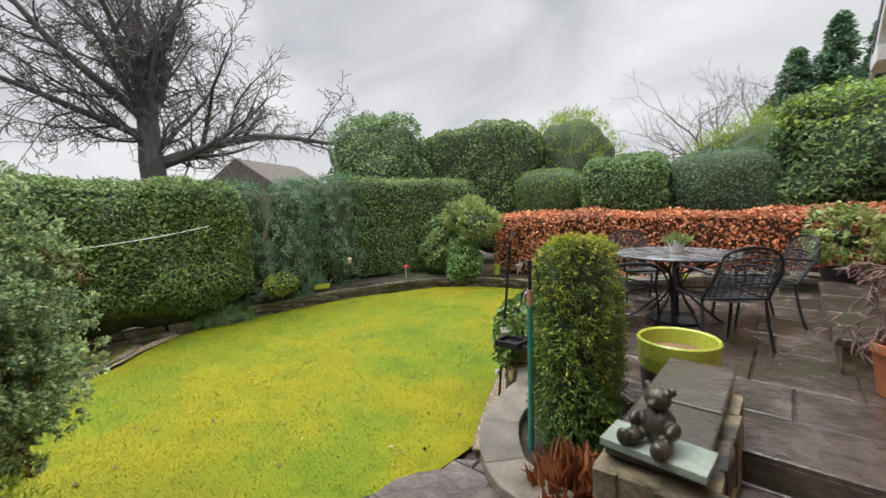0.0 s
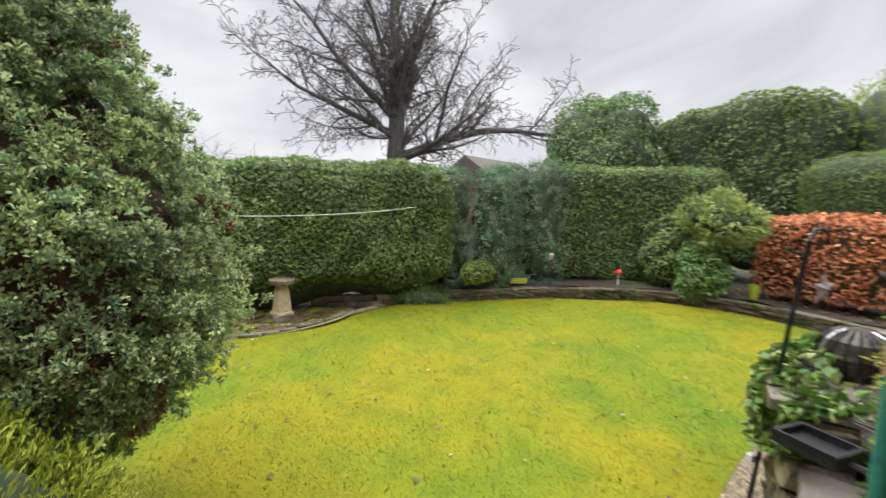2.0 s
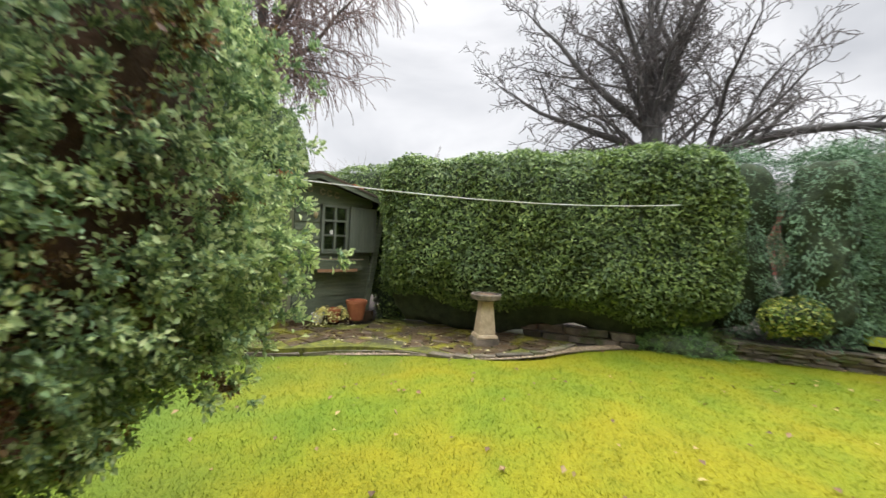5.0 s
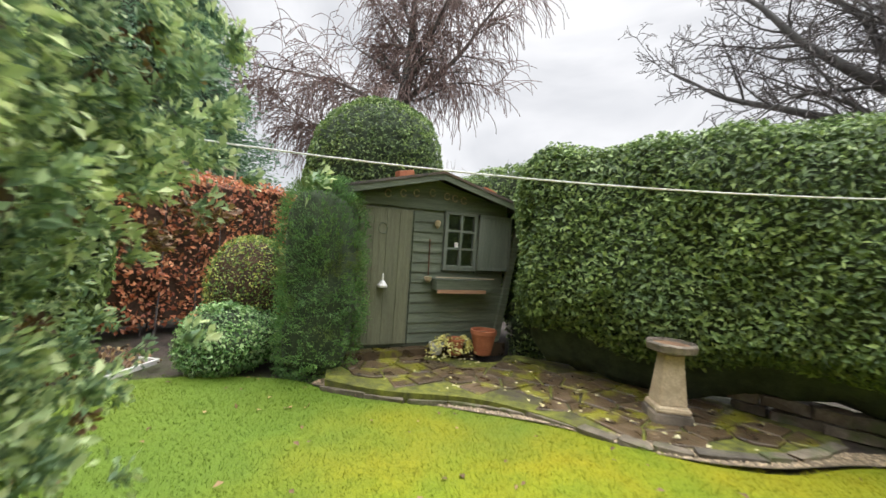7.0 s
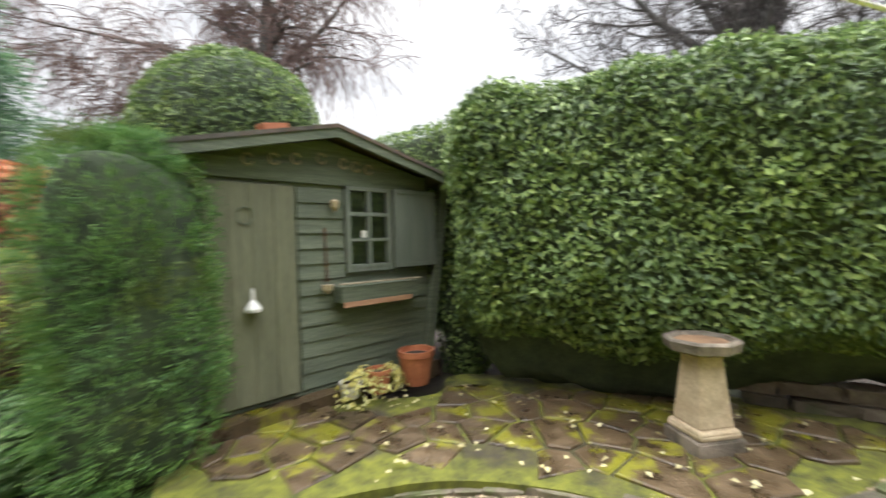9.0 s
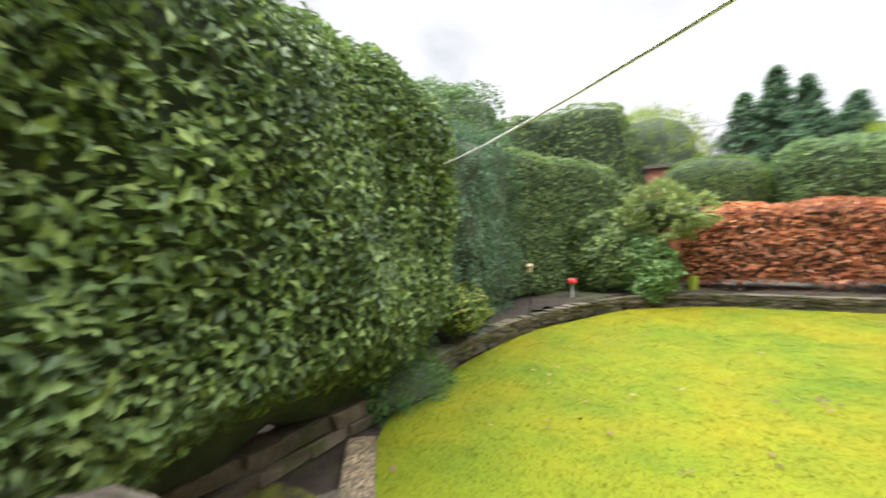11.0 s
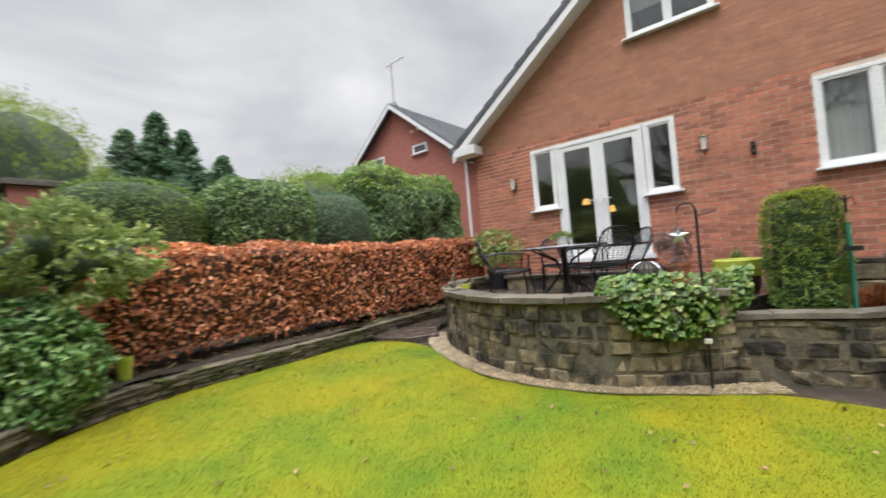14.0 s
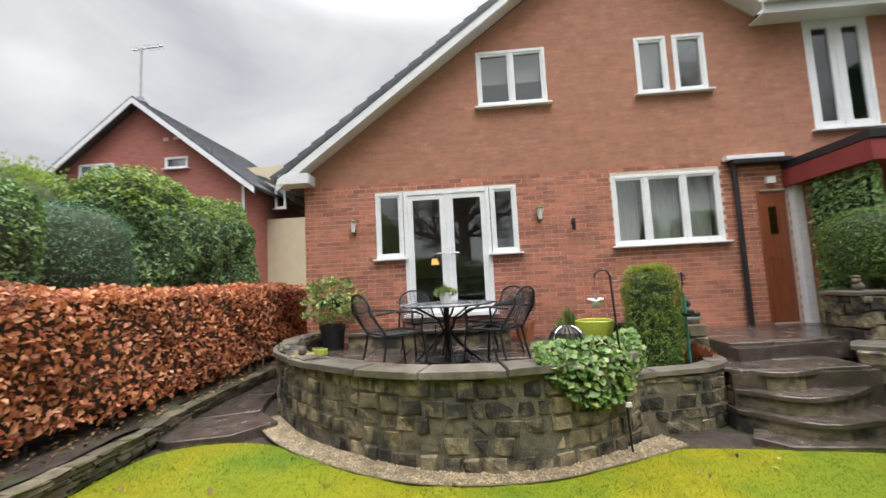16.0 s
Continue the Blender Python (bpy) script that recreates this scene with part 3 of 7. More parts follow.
def loose_conifer(name, label, base, seed, height=3.0):
    """A broad cone of foliage: boughs end in tufts, each tuft a burst of flat sprays, over a dark brown inside."""
    ob = thing(name, label, "conifer", pose(*base))
    r = np.random.default_rng(seed)
    prof_z = np.array([0.8, 0.9, 1.05, 1.3, 1.65, 1.95, 2.25, 2.55, 2.8, height])
    prof_r = np.array([0.4, 0.57, 0.67, 0.71, 0.67, 0.5, 0.33, 0.2, 0.1, 0.02])
    part("trunk", tube([(0, 0, -0.05), (0.03, 0.0, 0.6), (0.0, 0.02, 1.6), (0, 0, height - 0.4)], [0.05, 0.045, 0.035, 0.012], 9), "bark", ob)
    bm = bmesh.new()
    bmesh.ops.create_icosphere(bm, subdivisions=4, radius=1.0)
    for v in bm.verts:
        z = 0.88 + (v.co.z + 1) / 2 * (height - 1.0)
        k = max(0.0, float(np.interp(z, prof_z, prof_r)) - 0.15) / max(0.05, math.hypot(v.co.x, v.co.y))
        v.co = Vector((v.co.x * k, v.co.y * k, z)) * 1.0
    part("inner_growth", bm, "core_brown", ob, smooth=True)
    boughs = 1150
    z = 0.82 + (height - 0.86) * r.uniform(0, 1, boughs) ** 1.25
    ang = r.uniform(0, 2 * np.pi, boughs)
    rad = np.interp(z, prof_z, prof_r) * (1 + 0.10 * np.sin(ang * 5 + z * 4) + 0.06 * np.sin(ang * 11 - z * 7)) * r.uniform(0.82, 1.06, boughs)
    z = z - 0.1 * (z < 1.0) * r.uniform(0, 1, boughs)
    # the inner boughs hang lower than the outer ones
    skirt = r.uniform(0, 1, boughs) < 0.14
    z = np.where(skirt, r.uniform(0.5, 0.9, boughs), z)
    rad = np.where(skirt, 0.12 + (z - 0.5) * 0.9 * r.uniform(0.7, 1.1, boughs), rad)
    centre = np.column_stack([np.cos(ang) * rad, np.sin(ang) * rad, z])
    slope = np.clip((z - 1.2) * 0.45, -0.25, 0.8)
    out = np.column_stack([np.cos(ang), np.sin(ang), slope + 0.15])
    out /= np.linalg.norm(out, axis=1, keepdims=True)
    # tufts round each bough end, sprays in each tuft
    tufts, sprays = 9, 40
    tc = centre[:, None] + r.normal(size=(boughs, tufts, 3)) * [0.06, 0.06, 0.05] + out[:, None] * r.uniform(-0.06, 0.05, (boughs, tufts, 1))
    axis = out[:, None] + r.normal(size=(boughs, tufts, 3)) * 0.45 + np.array([0, 0, 0.1])
    axis /= np.linalg.norm(axis, axis=2, keepdims=True)
    tc, axis = tc.reshape(-1, 3), axis.reshape(-1, 3)
    d = axis[:, None] + r.normal(size=(len(tc), sprays, 3)) * 0.55
    d /= np.linalg.norm(d, axis=2, keepdims=True)
    t = r.uniform(0, 1, (len(tc), sprays))
    at = (tc[:, None] + d * (0.006 + 0.044 * t)[..., None]).reshape(-1, 3)
    face = np.repeat(axis, sprays, axis=0)
    tip = (t > 0.55).ravel() & np.repeat(np.repeat(r.uniform(0, 1, boughs) < 0.75, tufts), sprays)
    dead = np.repeat(np.repeat(r.uniform(0, 1, boughs) < 0.035, tufts), sprays)
    for mask, mat, nm in ((~tip & ~dead, "conifer", "foliage"), (tip & ~dead, "conifer_tip", "young_foliage"), (dead, "litter", "dead_foliage")):
        v, f = leaf_mesh(at[mask], face[mask], 0.021, 0.5, 0.0, 0.5, seed + 3, along=d.reshape(-1, 3)[mask], sun_lean=0.3)
        mesh_object(nm, v, f, mat, ob, kind="stuff")
    return ob


def limbed_tree(name, label, base, trunk, limbs, seed, bark, twig, side_len=0.46, spacing=0.55, wiggle=0.22, rise=0.1, levels=3, hang=0.0, hang_len=1.2, least=0.009, fork=0.9, twig_level=2):
    """A leafless tree: a trunk, long winding limbs from it, and side shoots on every stem that shorten towards its tip."""
    r = np.random.default_rng(seed)
    store = {"trunk": ([], []), "twig": ([], [])}
    count = {"trunk": 0, "twig": 0}

    def ring_mesh(pts, radii, key):
        sides = 9 if radii[0] > 0.15 else 6 if radii[0] > 0.04 else 3
        vs, fs = store[key]
        start = count[key]
        count[key] += sides * len(pts)
        i = np.arange(sides)
        a = 2 * np.pi * i / sides
        for k, (q, rr) in enumerate(zip(pts, radii)):
            ax = pts[min(k + 1, len(pts) - 1)] - pts[max(k - 1, 0)]
            ax = ax / (np.linalg.norm(ax) + 1e-9)
            s = np.cross(ax, [0.31, 0.2, 0.93] if abs(ax[2]) < 0.9 else [1, 0, 0])
            s /= np.linalg.norm(s)
            vs.append(q + rr * (np.cos(a)[:, None] * s + np.sin(a)[:, None] * np.cross(ax, s)))
            if k:
                b = start + (k - 1) * sides
                fs.append(np.stack([b + i, b + (i + 1) % sides, b + sides + (i + 1) % sides, b + sides + i], axis=1))

    def stem(p, d, length, rad, level):
        step = min(0.5, max(0.12, length / 7))
        n = max(3, int(length / step))
        pts, radii, drift = [p], [rad], r.normal(size=3) * wiggle
        for k in range(n):
            drift = 0.55 * drift + r.normal(size=3) * wiggle
            pull = rise if level < 2 else rise * 0.5 - hang * (k + 1) / n * (0.6 if level == 2 else 1.0)
            d = d + drift * (0.3, 0.6, 0.8, 0.9)[min(level, 3)] + np.array([0, 0, pull])
            if level < 2 and not hang:
                away = p - heart
                d = d + 0.06 * away / (np.linalg.norm(away) + 1e-9)
            d /= np.linalg.norm(d)
            p = p + d * length / n
            pts.append(p)
            radii.append(max(least, rad * (1 - 0.8 * (k + 1) / n)))
        ring_mesh(pts, radii, "twig" if level >= twig_level else "trunk")
        if level >= levels:
            return
        gap = spacing * (1.0, 0.62, 0.36)[min(level, 2)]
        s, side = gap * r.uniform(0.6, 1.2), 1
        while s < length * 0.99:
            k = min(int(s / length * n), n - 1)
            ax = pts[k + 1] - pts[k]
            ax /= np.linalg.norm(ax)
            turn_v = np.cross(ax, r.normal(size=3))
            turn_v /= np.linalg.norm(turn_v)
            nd = ax + turn_v * r.uniform(0.6, 1.3)
            frac = s / length
            size = length * side_len * (1.15 - 0.75 * frac) * r.uniform(0.6, 1.15)
            if hang and level == levels - 1:
                size = hang_len * r.uniform(0.5, 1.2)
            stem(pts[k], nd / np.linalg.norm(nd), max(0.38, size), max(least, radii[k] * r.uniform(0.36, 0.58)), level + 1)
            s += gap * r.uniform(0.6, 1.4)
        for q in range(2):
            nd = d + r.normal(size=3) * 0.5
            stem(pts[-1], nd / np.linalg.norm(nd), max(0.2, length * side_len * fork * 0.6), max(least, radii[-1] * 0.8), level + 1)

    heart = np.array([0.0, 0.2, trunk[0][-1][2] - 2.8])
    pts = [np.array(q, float) for q in trunk[0]]
    ring_mesh(pts, trunk[1], "trunk")
    for start, d, length, rad in limbs:
        d = np.array(d, float)
        stem(np.array(start, float), d / np.linalg.norm(d), length, rad, 0)
    ob = thing(name, label, "tree", pose(*base))
    mesh_object("trunk", np.concatenate(store["trunk"][0]), [tuple(q) for f in store["trunk"][1] for q in f.tolist()], bark, ob, smooth=True)
    mesh_object("twig_crown", np.concatenate(store["twig"][0]), [tuple(q) for f in store["twig"][1] for q in f.tolist()], twig, ob, kind="stuff")
    return ob


def bare_tree(name, label, base, limbs, levels, seed, bark, twig, split=(2, 3), shrinkage=0.72, bend=0.55, thin=0.62, twig_from=0.03, lift=0.12, weep=0.0, sag_from=3, side=0.45, category="tree"):
    """A leafless tree: limbs given as (start, direction, length, radius), branching level by level."""
    r = np.random.default_rng(seed)
    thick_v, thick_f, thin_v, thin_f = [], [], [], []
    count = {True: 0, False: 0}

    def stem(p, d, length, rad, level):
        steps = 5 if level < 3 else 3
        pts, radii = [p.copy()], [rad]
        for k in range(steps):
            d = d + r.normal(size=3) * bend * 0.33 + np.array([0, 0, lift * 0.4 if level < sag_from else -weep * 0.4])
            d /= np.linalg.norm(d)
            p = p + d * length / steps
            pts.append(p.copy())
            radii.append(rad * (1 - (1 - thin) * (k + 1) / steps))
        fat = bool(rad > twig_from)
        sides = 8 if rad > 0.12 else 5 if fat else 3
        vs, fs = (thick_v, thick_f) if fat else (thin_v, thin_f)
        start = count[fat]
        count[fat] += sides * len(pts)
        ring = []
        for q, rr, i in zip(pts, radii, range(len(pts))):
            ax = pts[min(i + 1, len(pts) - 1)] - pts[max(i - 1, 0)]
            ax /= np.linalg.norm(ax) + 1e-9
            s = np.cross(ax, [0.3, 0.2, 0.93] if abs(ax[2]) < 0.9 else [1, 0, 0])
            s /= np.linalg.norm(s)
            u = np.cross(ax, s)
            ang = 2 * np.pi * np.arange(sides) / sides
            ring.append(q + rr * (np.cos(ang)[:, None] * s + np.sin(ang)[:, None] * u))
        vs.append(np.concatenate(ring))
        i = np.arange(sides)
        for k in range(len(pts) - 1):
            a = start + k * sides
            fs.append(np.stack([a + i, a + (i + 1) % sides, a + sides + (i + 1) % sides, a + sides + i], axis=1))
        if level < levels:
            for k in range(1, steps + 1):
                kids = r.integers(split[0], split[1] + 1) if k == steps else (1 if r.uniform() < (0.75 if level < 2 else side) else 0)
                for _ in range(kids):
                    nd = d + r.normal(size=3) * bend * 1.25
                    if k < steps:
                        nd = (pts[k] - pts[k - 1]) / (np.linalg.norm(pts[k] - pts[k - 1]) + 1e-9) + r.normal(size=3) * bend * 1.5
                    nd /= np.linalg.norm(nd)
                    stem(pts[k], nd, length * shrinkage * r.uniform(0.7, 1.15), max(0.006, radii[k] * r.uniform(0.5, 0.78)), level + 1)

    for start, d, length, rad in limbs:
        d = np.array(d, float)
        stem(np.array(start, float), d / np.linalg.norm(d), length, rad, 0)
    ob = thing(name, label, category, pose(*base))
    mesh_object("trunk", np.concatenate(thick_v), np.concatenate(thick_f), bark, ob, smooth=True)
    if thin_v:
        mesh_object("twig_crown", np.concatenate(thin_v), np.concatenate(thin_f), twig, ob, kind="stuff")
    return ob


# ---- ground ----
def sheet(name, xs, ys, mat, zoff=0.0, inside=None, bumps=0.0, label="", category="", edge=None):
    gx, gy = np.meshgrid(xs, ys, indexing="ij")
    v = np.stack([gx, gy, ground_z(gx, gy) + zoff], axis=-1).reshape(-1, 3)
    if bumps:
        v[:, 2] += wobble(v * [1, 1, 0], 3.0, bumps, 5)
    nx, ny = len(xs), len(ys)
    i, j = np.meshgrid(np.arange(nx - 1), np.arange(ny - 1), indexing="ij")
    a = (i * ny + j).ravel()
    f = np.stack([a, a + ny, a + ny + 1, a + 1], axis=1)
    if inside is not None:
        c = v[f].mean(axis=1)
        f = f[inside(c[:, 0], c[:, 1])]
        if edge is not None:
            # draw the outermost corners onto the true rim
            used = np.bincount(f.ravel(), minlength=len(v))
            for k in np.nonzero((used > 0) & (used < 4))[0]:
                d = np.hypot(edge[:, 0] - v[k, 0], edge[:, 1] - v[k, 1])
                j = d.argmin()
                if d[j] < 0.08:
                    v[k, :2] = edge[j]
                    v[k, 2] = ground_z(edge[j, 0], edge[j, 1]) + zoff - 0.01
    ob = mesh_object(name, v, f, mat, smooth=True)
    return tagged(ob, label, category, kind="structure")


far = np.concatenate([-np.geomspace(900, 15, 14), np.linspace(-12, 14, 60), np.geomspace(18, 900, 14)])
sheet("ground", far, far + 5, "soil", -0.05, label="damp brown garden soil reaching to the fields", category="ground")


def in_poly(outline):
    poly = np.array(outline)

    def test(x, y):
        x, y = np.asarray(x), np.asarray(y)
        res = np.zeros(x.shape, bool)
        for (x0, y0), (x1, y1) in zip(poly, np.roll(poly, -1, axis=0)):
            cross = ((y0 > y) != (y1 > y)) & (x < (x1 - x0) * (y - y0) / (y1 - y0 + 1e-12) + x0)
            res ^= cross
        return res
    return test


LAWN_RIM = [(-0.62, 5.2), (-0.45, 6.5), (-0.5, 7.15), (-0.8, 7.69), (-1.0, 8.2), (-1.08, 8.75), (-1.04, 9.2), (-0.9, 9.75), (-0.62, 10.3), (-0.42, 10.7), (-0.42, 11.2), (-0.75, 11.7),
            (-1.8, 11.72), (-2.9, 11.7), (-3.85, 11.5), (-4.6, 11.0), (-5.2, 10.2), (-5.7, 9.4), (-5.95, 8.5), (-6.05, 7.6), (-6.05, 6.8), (-5.85, 6.2), (-5.5, 5.75), (-5.1, 5.4),
            (-4.92, 5.0), (-4.9, 4.5), (-4.95, 4.0), (-4.82, 3.3), (-4.5, 2.65), (-4.3, 2.1), (-4.2, 1.6), (-3.5, 0.88), (-2.6, 0.55), (-1.6, 0.4), (-0.9, 1.2), (-0.7, 3.0), (-0.66, 4.4)]
rim = spline(LAWN_RIM + [LAWN_RIM[0]], 0.1)
on_lawn = in_poly(rim)
sheet("lawn", np.arange(-6.3, -0.2, 0.045), np.arange(0.2, 12.0, 0.045), "lawn", 0.0, on_lawn, 0.012, "mossy yellow-green lawn, short and patchy", "lawn", edge=spline(LAWN_RIM + [LAWN_RIM[0]], 0.012))


def grass():
    n = 210000
    x, y = rng.uniform(-6.2, -0.35, n), rng.uniform(0.4, 11.8, n)
    keep = on_lawn(x, y)
    x, y = x[keep], y[keep]
    n = len(x)
    v0 = np.stack([x, y, ground_z(x, y) + 0.002], axis=1)
    v0[:, 2] += wobble(v0 * [1, 1, 0], 3.0, 0.012, 5)
    h = rng.uniform(0.008, 0.024, n)
    ang = rng.uniform(0, 6.28, n)
    side = np.stack([np.cos(ang), np.sin(ang), np.zeros(n)], axis=1) * rng.uniform(0.0015, 0.003, n)[:, None]
    lean = np.stack([rng.normal(size=n) * 0.7, rng.normal(size=n) * 0.7, np.ones(n)], axis=1) * h[:, None]
    v = np.stack([v0 - side, v0 + side, v0 + lean], axis=1).reshape(-1, 3)
    ob = mesh_object("grass", v, np.arange(n * 3).reshape(-1, 3), "blade", kind="stuff")
    tagged(ob, "short damp grass blades over the mossy lawn", "grass")


grass()


def pebbles(name, line, width, n, label):
    """Loose gravel along a line."""
    c = spline(line, 0.05)
    k = rng.integers(0, len(c) - 1, n)
    d = c[k + 1] - c[k]
    side = np.stack([-d[:, 1], d[:, 0]], axis=1)
    side /= np.linalg.norm(side, axis=1, keepdims=True)
    p = c[k] + d * rng.uniform(0, 1, (n, 1)) + side * (rng.uniform(-0.5, 0.5, (n, 1)) * width)
    r = rng.uniform(0.006, 0.015, n)
    base = np.stack([p[:, 0], p[:, 1], ground_z(p[:, 0], p[:, 1]) + 0.012], axis=1)
    dirs = np.array([(1, 0, 0), (0, 1, 0), (-1, 0, 0), (0, -1, 0), (0, 0, 0.7), (0, 0, -0.7)])
    v = (base[:, None] + dirs[None] * r[:, None, None] * rng.uniform(0.6, 1.3, (n, 6, 1))).reshape(-1, 3)
    tri = np.array([(0, 1, 4), (1, 2, 4), (2, 3, 4), (3, 0, 4)])
    f = (np.arange(n)[:, None, None] * 6 + tri[None]).reshape(-1, 3)
    tagged(mesh_object(name, v, f, "pebble", kind="stuff"), label, "gravel")
    # the bed under it
    d = np.gradient(c, axis=0)
    s = np.stack([-d[:, 1], d[:, 0]], axis=1)
    s /= np.linalg.norm(s, axis=1, keepdims=True)
    rows = [c + s * width * w for w in (-0.55, 0, 0.55)]
    v = np.concatenate([np.column_stack([q, ground_z(q[:, 0], q[:, 1]) + 0.008]) for q in rows])
    m = len(c)
    f = [(a + i, a + i + 1, a + m + i + 1, a + m + i) for a in (0, m) for i in range(m - 1)]
    tagged(mesh_object("gravel_bed", v, f, "gravel_bed", smooth=True), "wet brown grit under loose gravel", "gravel", kind="structure")


pebbles("gravel_strip", [(-0.27, 6.78), (-0.42, 7.05), (-0.65, 7.55), (-0.87, 8.1), (-0.97, 8.75), (-0.93, 9.3), (-0.68, 9.95), (-0.3, 10.55), (0.3, 11.1)], 0.27, 7500, "brown gravel strip at the foot of the terrace wall")
pebbles("gravel_edge", [(-4.35, 1.9), (-4.72, 2.95), (-4.98, 3.9), (-4.93, 4.7), (-5.15, 5.25), (-5.6, 5.72), (-6.0, 6.3)], 0.16, 3400, "loose brown gravel between lawn and paving")


# ---- stone pieces ----
def rough_block(seed, round_off=0.12):
    """A unit stone, about one metre each way, with broken faces; to be scaled."""
    r = np.random.default_rng(seed)
    bm = bmesh.new()
    bmesh.ops.create_cube(bm, size=1.0)
    bmesh.ops.bevel(bm, geom=list(bm.edges), offset=round_off, segments=1, affect="EDGES")
    for v in bm.verts:
        v.co += Vector(r.normal(size=3) * 0.045)
    me = bpy.data.meshes.new("stone")
    bmesh.ops.recalc_face_normals(bm, faces=bm.faces)
    bm.to_mesh(me)
    bm.free()
    return me


def stone_set(count, mat, seed, round_off=0.12):
    out_list = []
    for k in range(count):
        me = rough_block(seed + k, round_off)
        me.materials.append(M[mat])
        out_list.append(me)
    return out_list


def lay_stones(parent, line, z_of, height, course, length, depth, meshes, seed, lean=0.0):
    """Courses of stones along a line, each a piece of its own."""
    r = np.random.default_rng(seed)
    c = spline(line, 0.02)
    seg = np.linalg.norm(np.diff(c, axis=0), axis=1)
    s = np.concatenate([[0], np.cumsum(seg)])
    z = 0.0
    while z < height - course[0] * 0.5:
        h = min(r.uniform(*course), height - z)
        if height - z - h < course[0] * 0.6:
            h = height - z
        pos = r.uniform(-0.1, 0)
        while pos < s[-1]:
            w = r.uniform(*length)
            mid = min(max(pos + w / 2, 0), s[-1])
            i = min(np.searchsorted(s, mid), len(c) - 1)
            x, y = c[i]
            d = c[min(i + 3, len(c) - 1)] - c[max(i - 3, 0)]
            ang = math.degrees(math.atan2(d[1], d[0]))
            nor = np.array([-d[1], d[0]]) / np.linalg.norm(d)
            ob = new("stone", meshes[r.integers(len(meshes))])
            ob.parent = parent
            push = r.normal() * depth * 0.025 - lean * z
            ob.matrix_basis = pose(x + nor[0] * push, y + nor[1] * push, z_of(x, y) + z + h / 2, r.normal() * 1.2, r.normal() * 1.5, ang) @ Matrix.Diagonal((w * r.uniform(0.93, 0.97), depth * r.uniform(0.96, 1.05), h * r.uniform(0.88, 0.95), 1))
            pos += w
        z += h


def ribbon(name, line, half, z0, z1, mat, parent, label="", z_of=None):
    """An upright band of some thickness along a line."""
    c = spline(line, 0.06)
    d = np.gradient(c, axis=0)
    s = np.stack([-d[:, 1], d[:, 0]], axis=1)
    s /= np.linalg.norm(s, axis=1, keepdims=True)
    base = ground_z(c[:, 0], c[:, 1]) if z_of is None else np.zeros(len(c))
    v, m = [], len(c)
    for off, z in ((-half, z0), (half, z0), (half, z1), (-half, z1)):
        q = c + s * off
        v.append(np.column_stack([q, np.full(m, z) + (base if z < 0.3 else 0)]))
    f = [(a * m + i, a * m + i + 1, b * m + i + 1, b * m + i) for a, b in ((0, 1), (1, 2), (2, 3), (3, 0)) for i in range(m - 1)]
    f += [(0, m, 2 * m, 3 * m), (m - 1, 4 * m - 1, 3 * m - 1, 2 * m - 1)]
    return mesh_object(name, np.concatenate(v), f, mat, parent, label)


TERRACE = 0.68
WALL_HIGH = [(2.38, 11.2), (1.5, 11.3), (0.7, 11.0), (0.05, 10.42), (-0.44, 9.78), (-0.7, 9.2), (-0.77, 8.6), (-0.66, 7.98), (-0.36, 7.42), (-0.2, 7.2)]
WALL_LOW = [(-0.12, 7.16), (0.02, 6.9), (0.07, 6.58), (0.13, 6.33), (0.27, 6.09), (0.45, 5.93), (0.66, 5.88), (0.95, 5.84)]


def segments(name, line, inner, outer, z0, z1, piece, mat, parent, seed):
    """Coping stones end to end along a line."""
    c = spline(line, 0.02)
    s = np.concatenate([[0], np.cumsum(np.linalg.norm(np.diff(c, axis=0), axis=1))])
    r = np.random.default_rng(seed)
    a = 0.0
    while a < s[-1] - 0.05:
        b = min(a + r.uniform(*piece), s[-1])
        if s[-1] - b < piece[0] * 0.5:
            b = s[-1]
        idx = np.linspace(np.searchsorted(s, a + 0.004), min(np.searchsorted(s, b - 0.004), len(c) - 1), 6).astype(int)
        d = np.gradient(c, axis=0)[idx]
        nrm = np.stack([-d[:, 1], d[:, 0]], axis=1)
        nrm /= np.linalg.norm(nrm, axis=1, keepdims=True)
        ring = np.concatenate([c[idx] + nrm * inner, (c[idx] + nrm * outer)[::-1]])
        dz = r.normal() * 0.004
        part(name, prism([tuple(q) for q in ring], z0 + dz, z1 + dz, bevel=0.008), mat, parent)
        a = b


# ---- terrace, its wall and steps ----
terrace_wall = thing("terrace_wall", "curved gritstone retaining wall, dark with damp stains", "wall", kind="structure")
ribbon("mortar_backing", WALL_HIGH, 0.124, -0.1, 0.79, "mortar", terrace_wall)
ribbon("mortar_backing", WALL_LOW, 0.086, -0.1, 0.54, "mortar", terrace_wall)


def flat_poly(name, outline, z0, z1, mat, parent=None, label="", category="", kind="structure"):
    ob = part(name, prism(outline, z0, z1), mat, parent, label, kind=kind)
    if category:
        tagged(ob, category=category)
    return ob


terrace_edge = [tuple(q) for q in spline(WALL_HIGH[:-1], 0.15)]
terrace_outline = terrace_edge + [(0.3, 7.25), (0.75, 6.85), (1.18, 6.66), (2.4, 6.66)]
terrace = flat_poly("terrace", terrace_outline, -0.1, TERRACE - 0.03, "slab", None, "wet dark stone terrace in front of the house", "terrace")


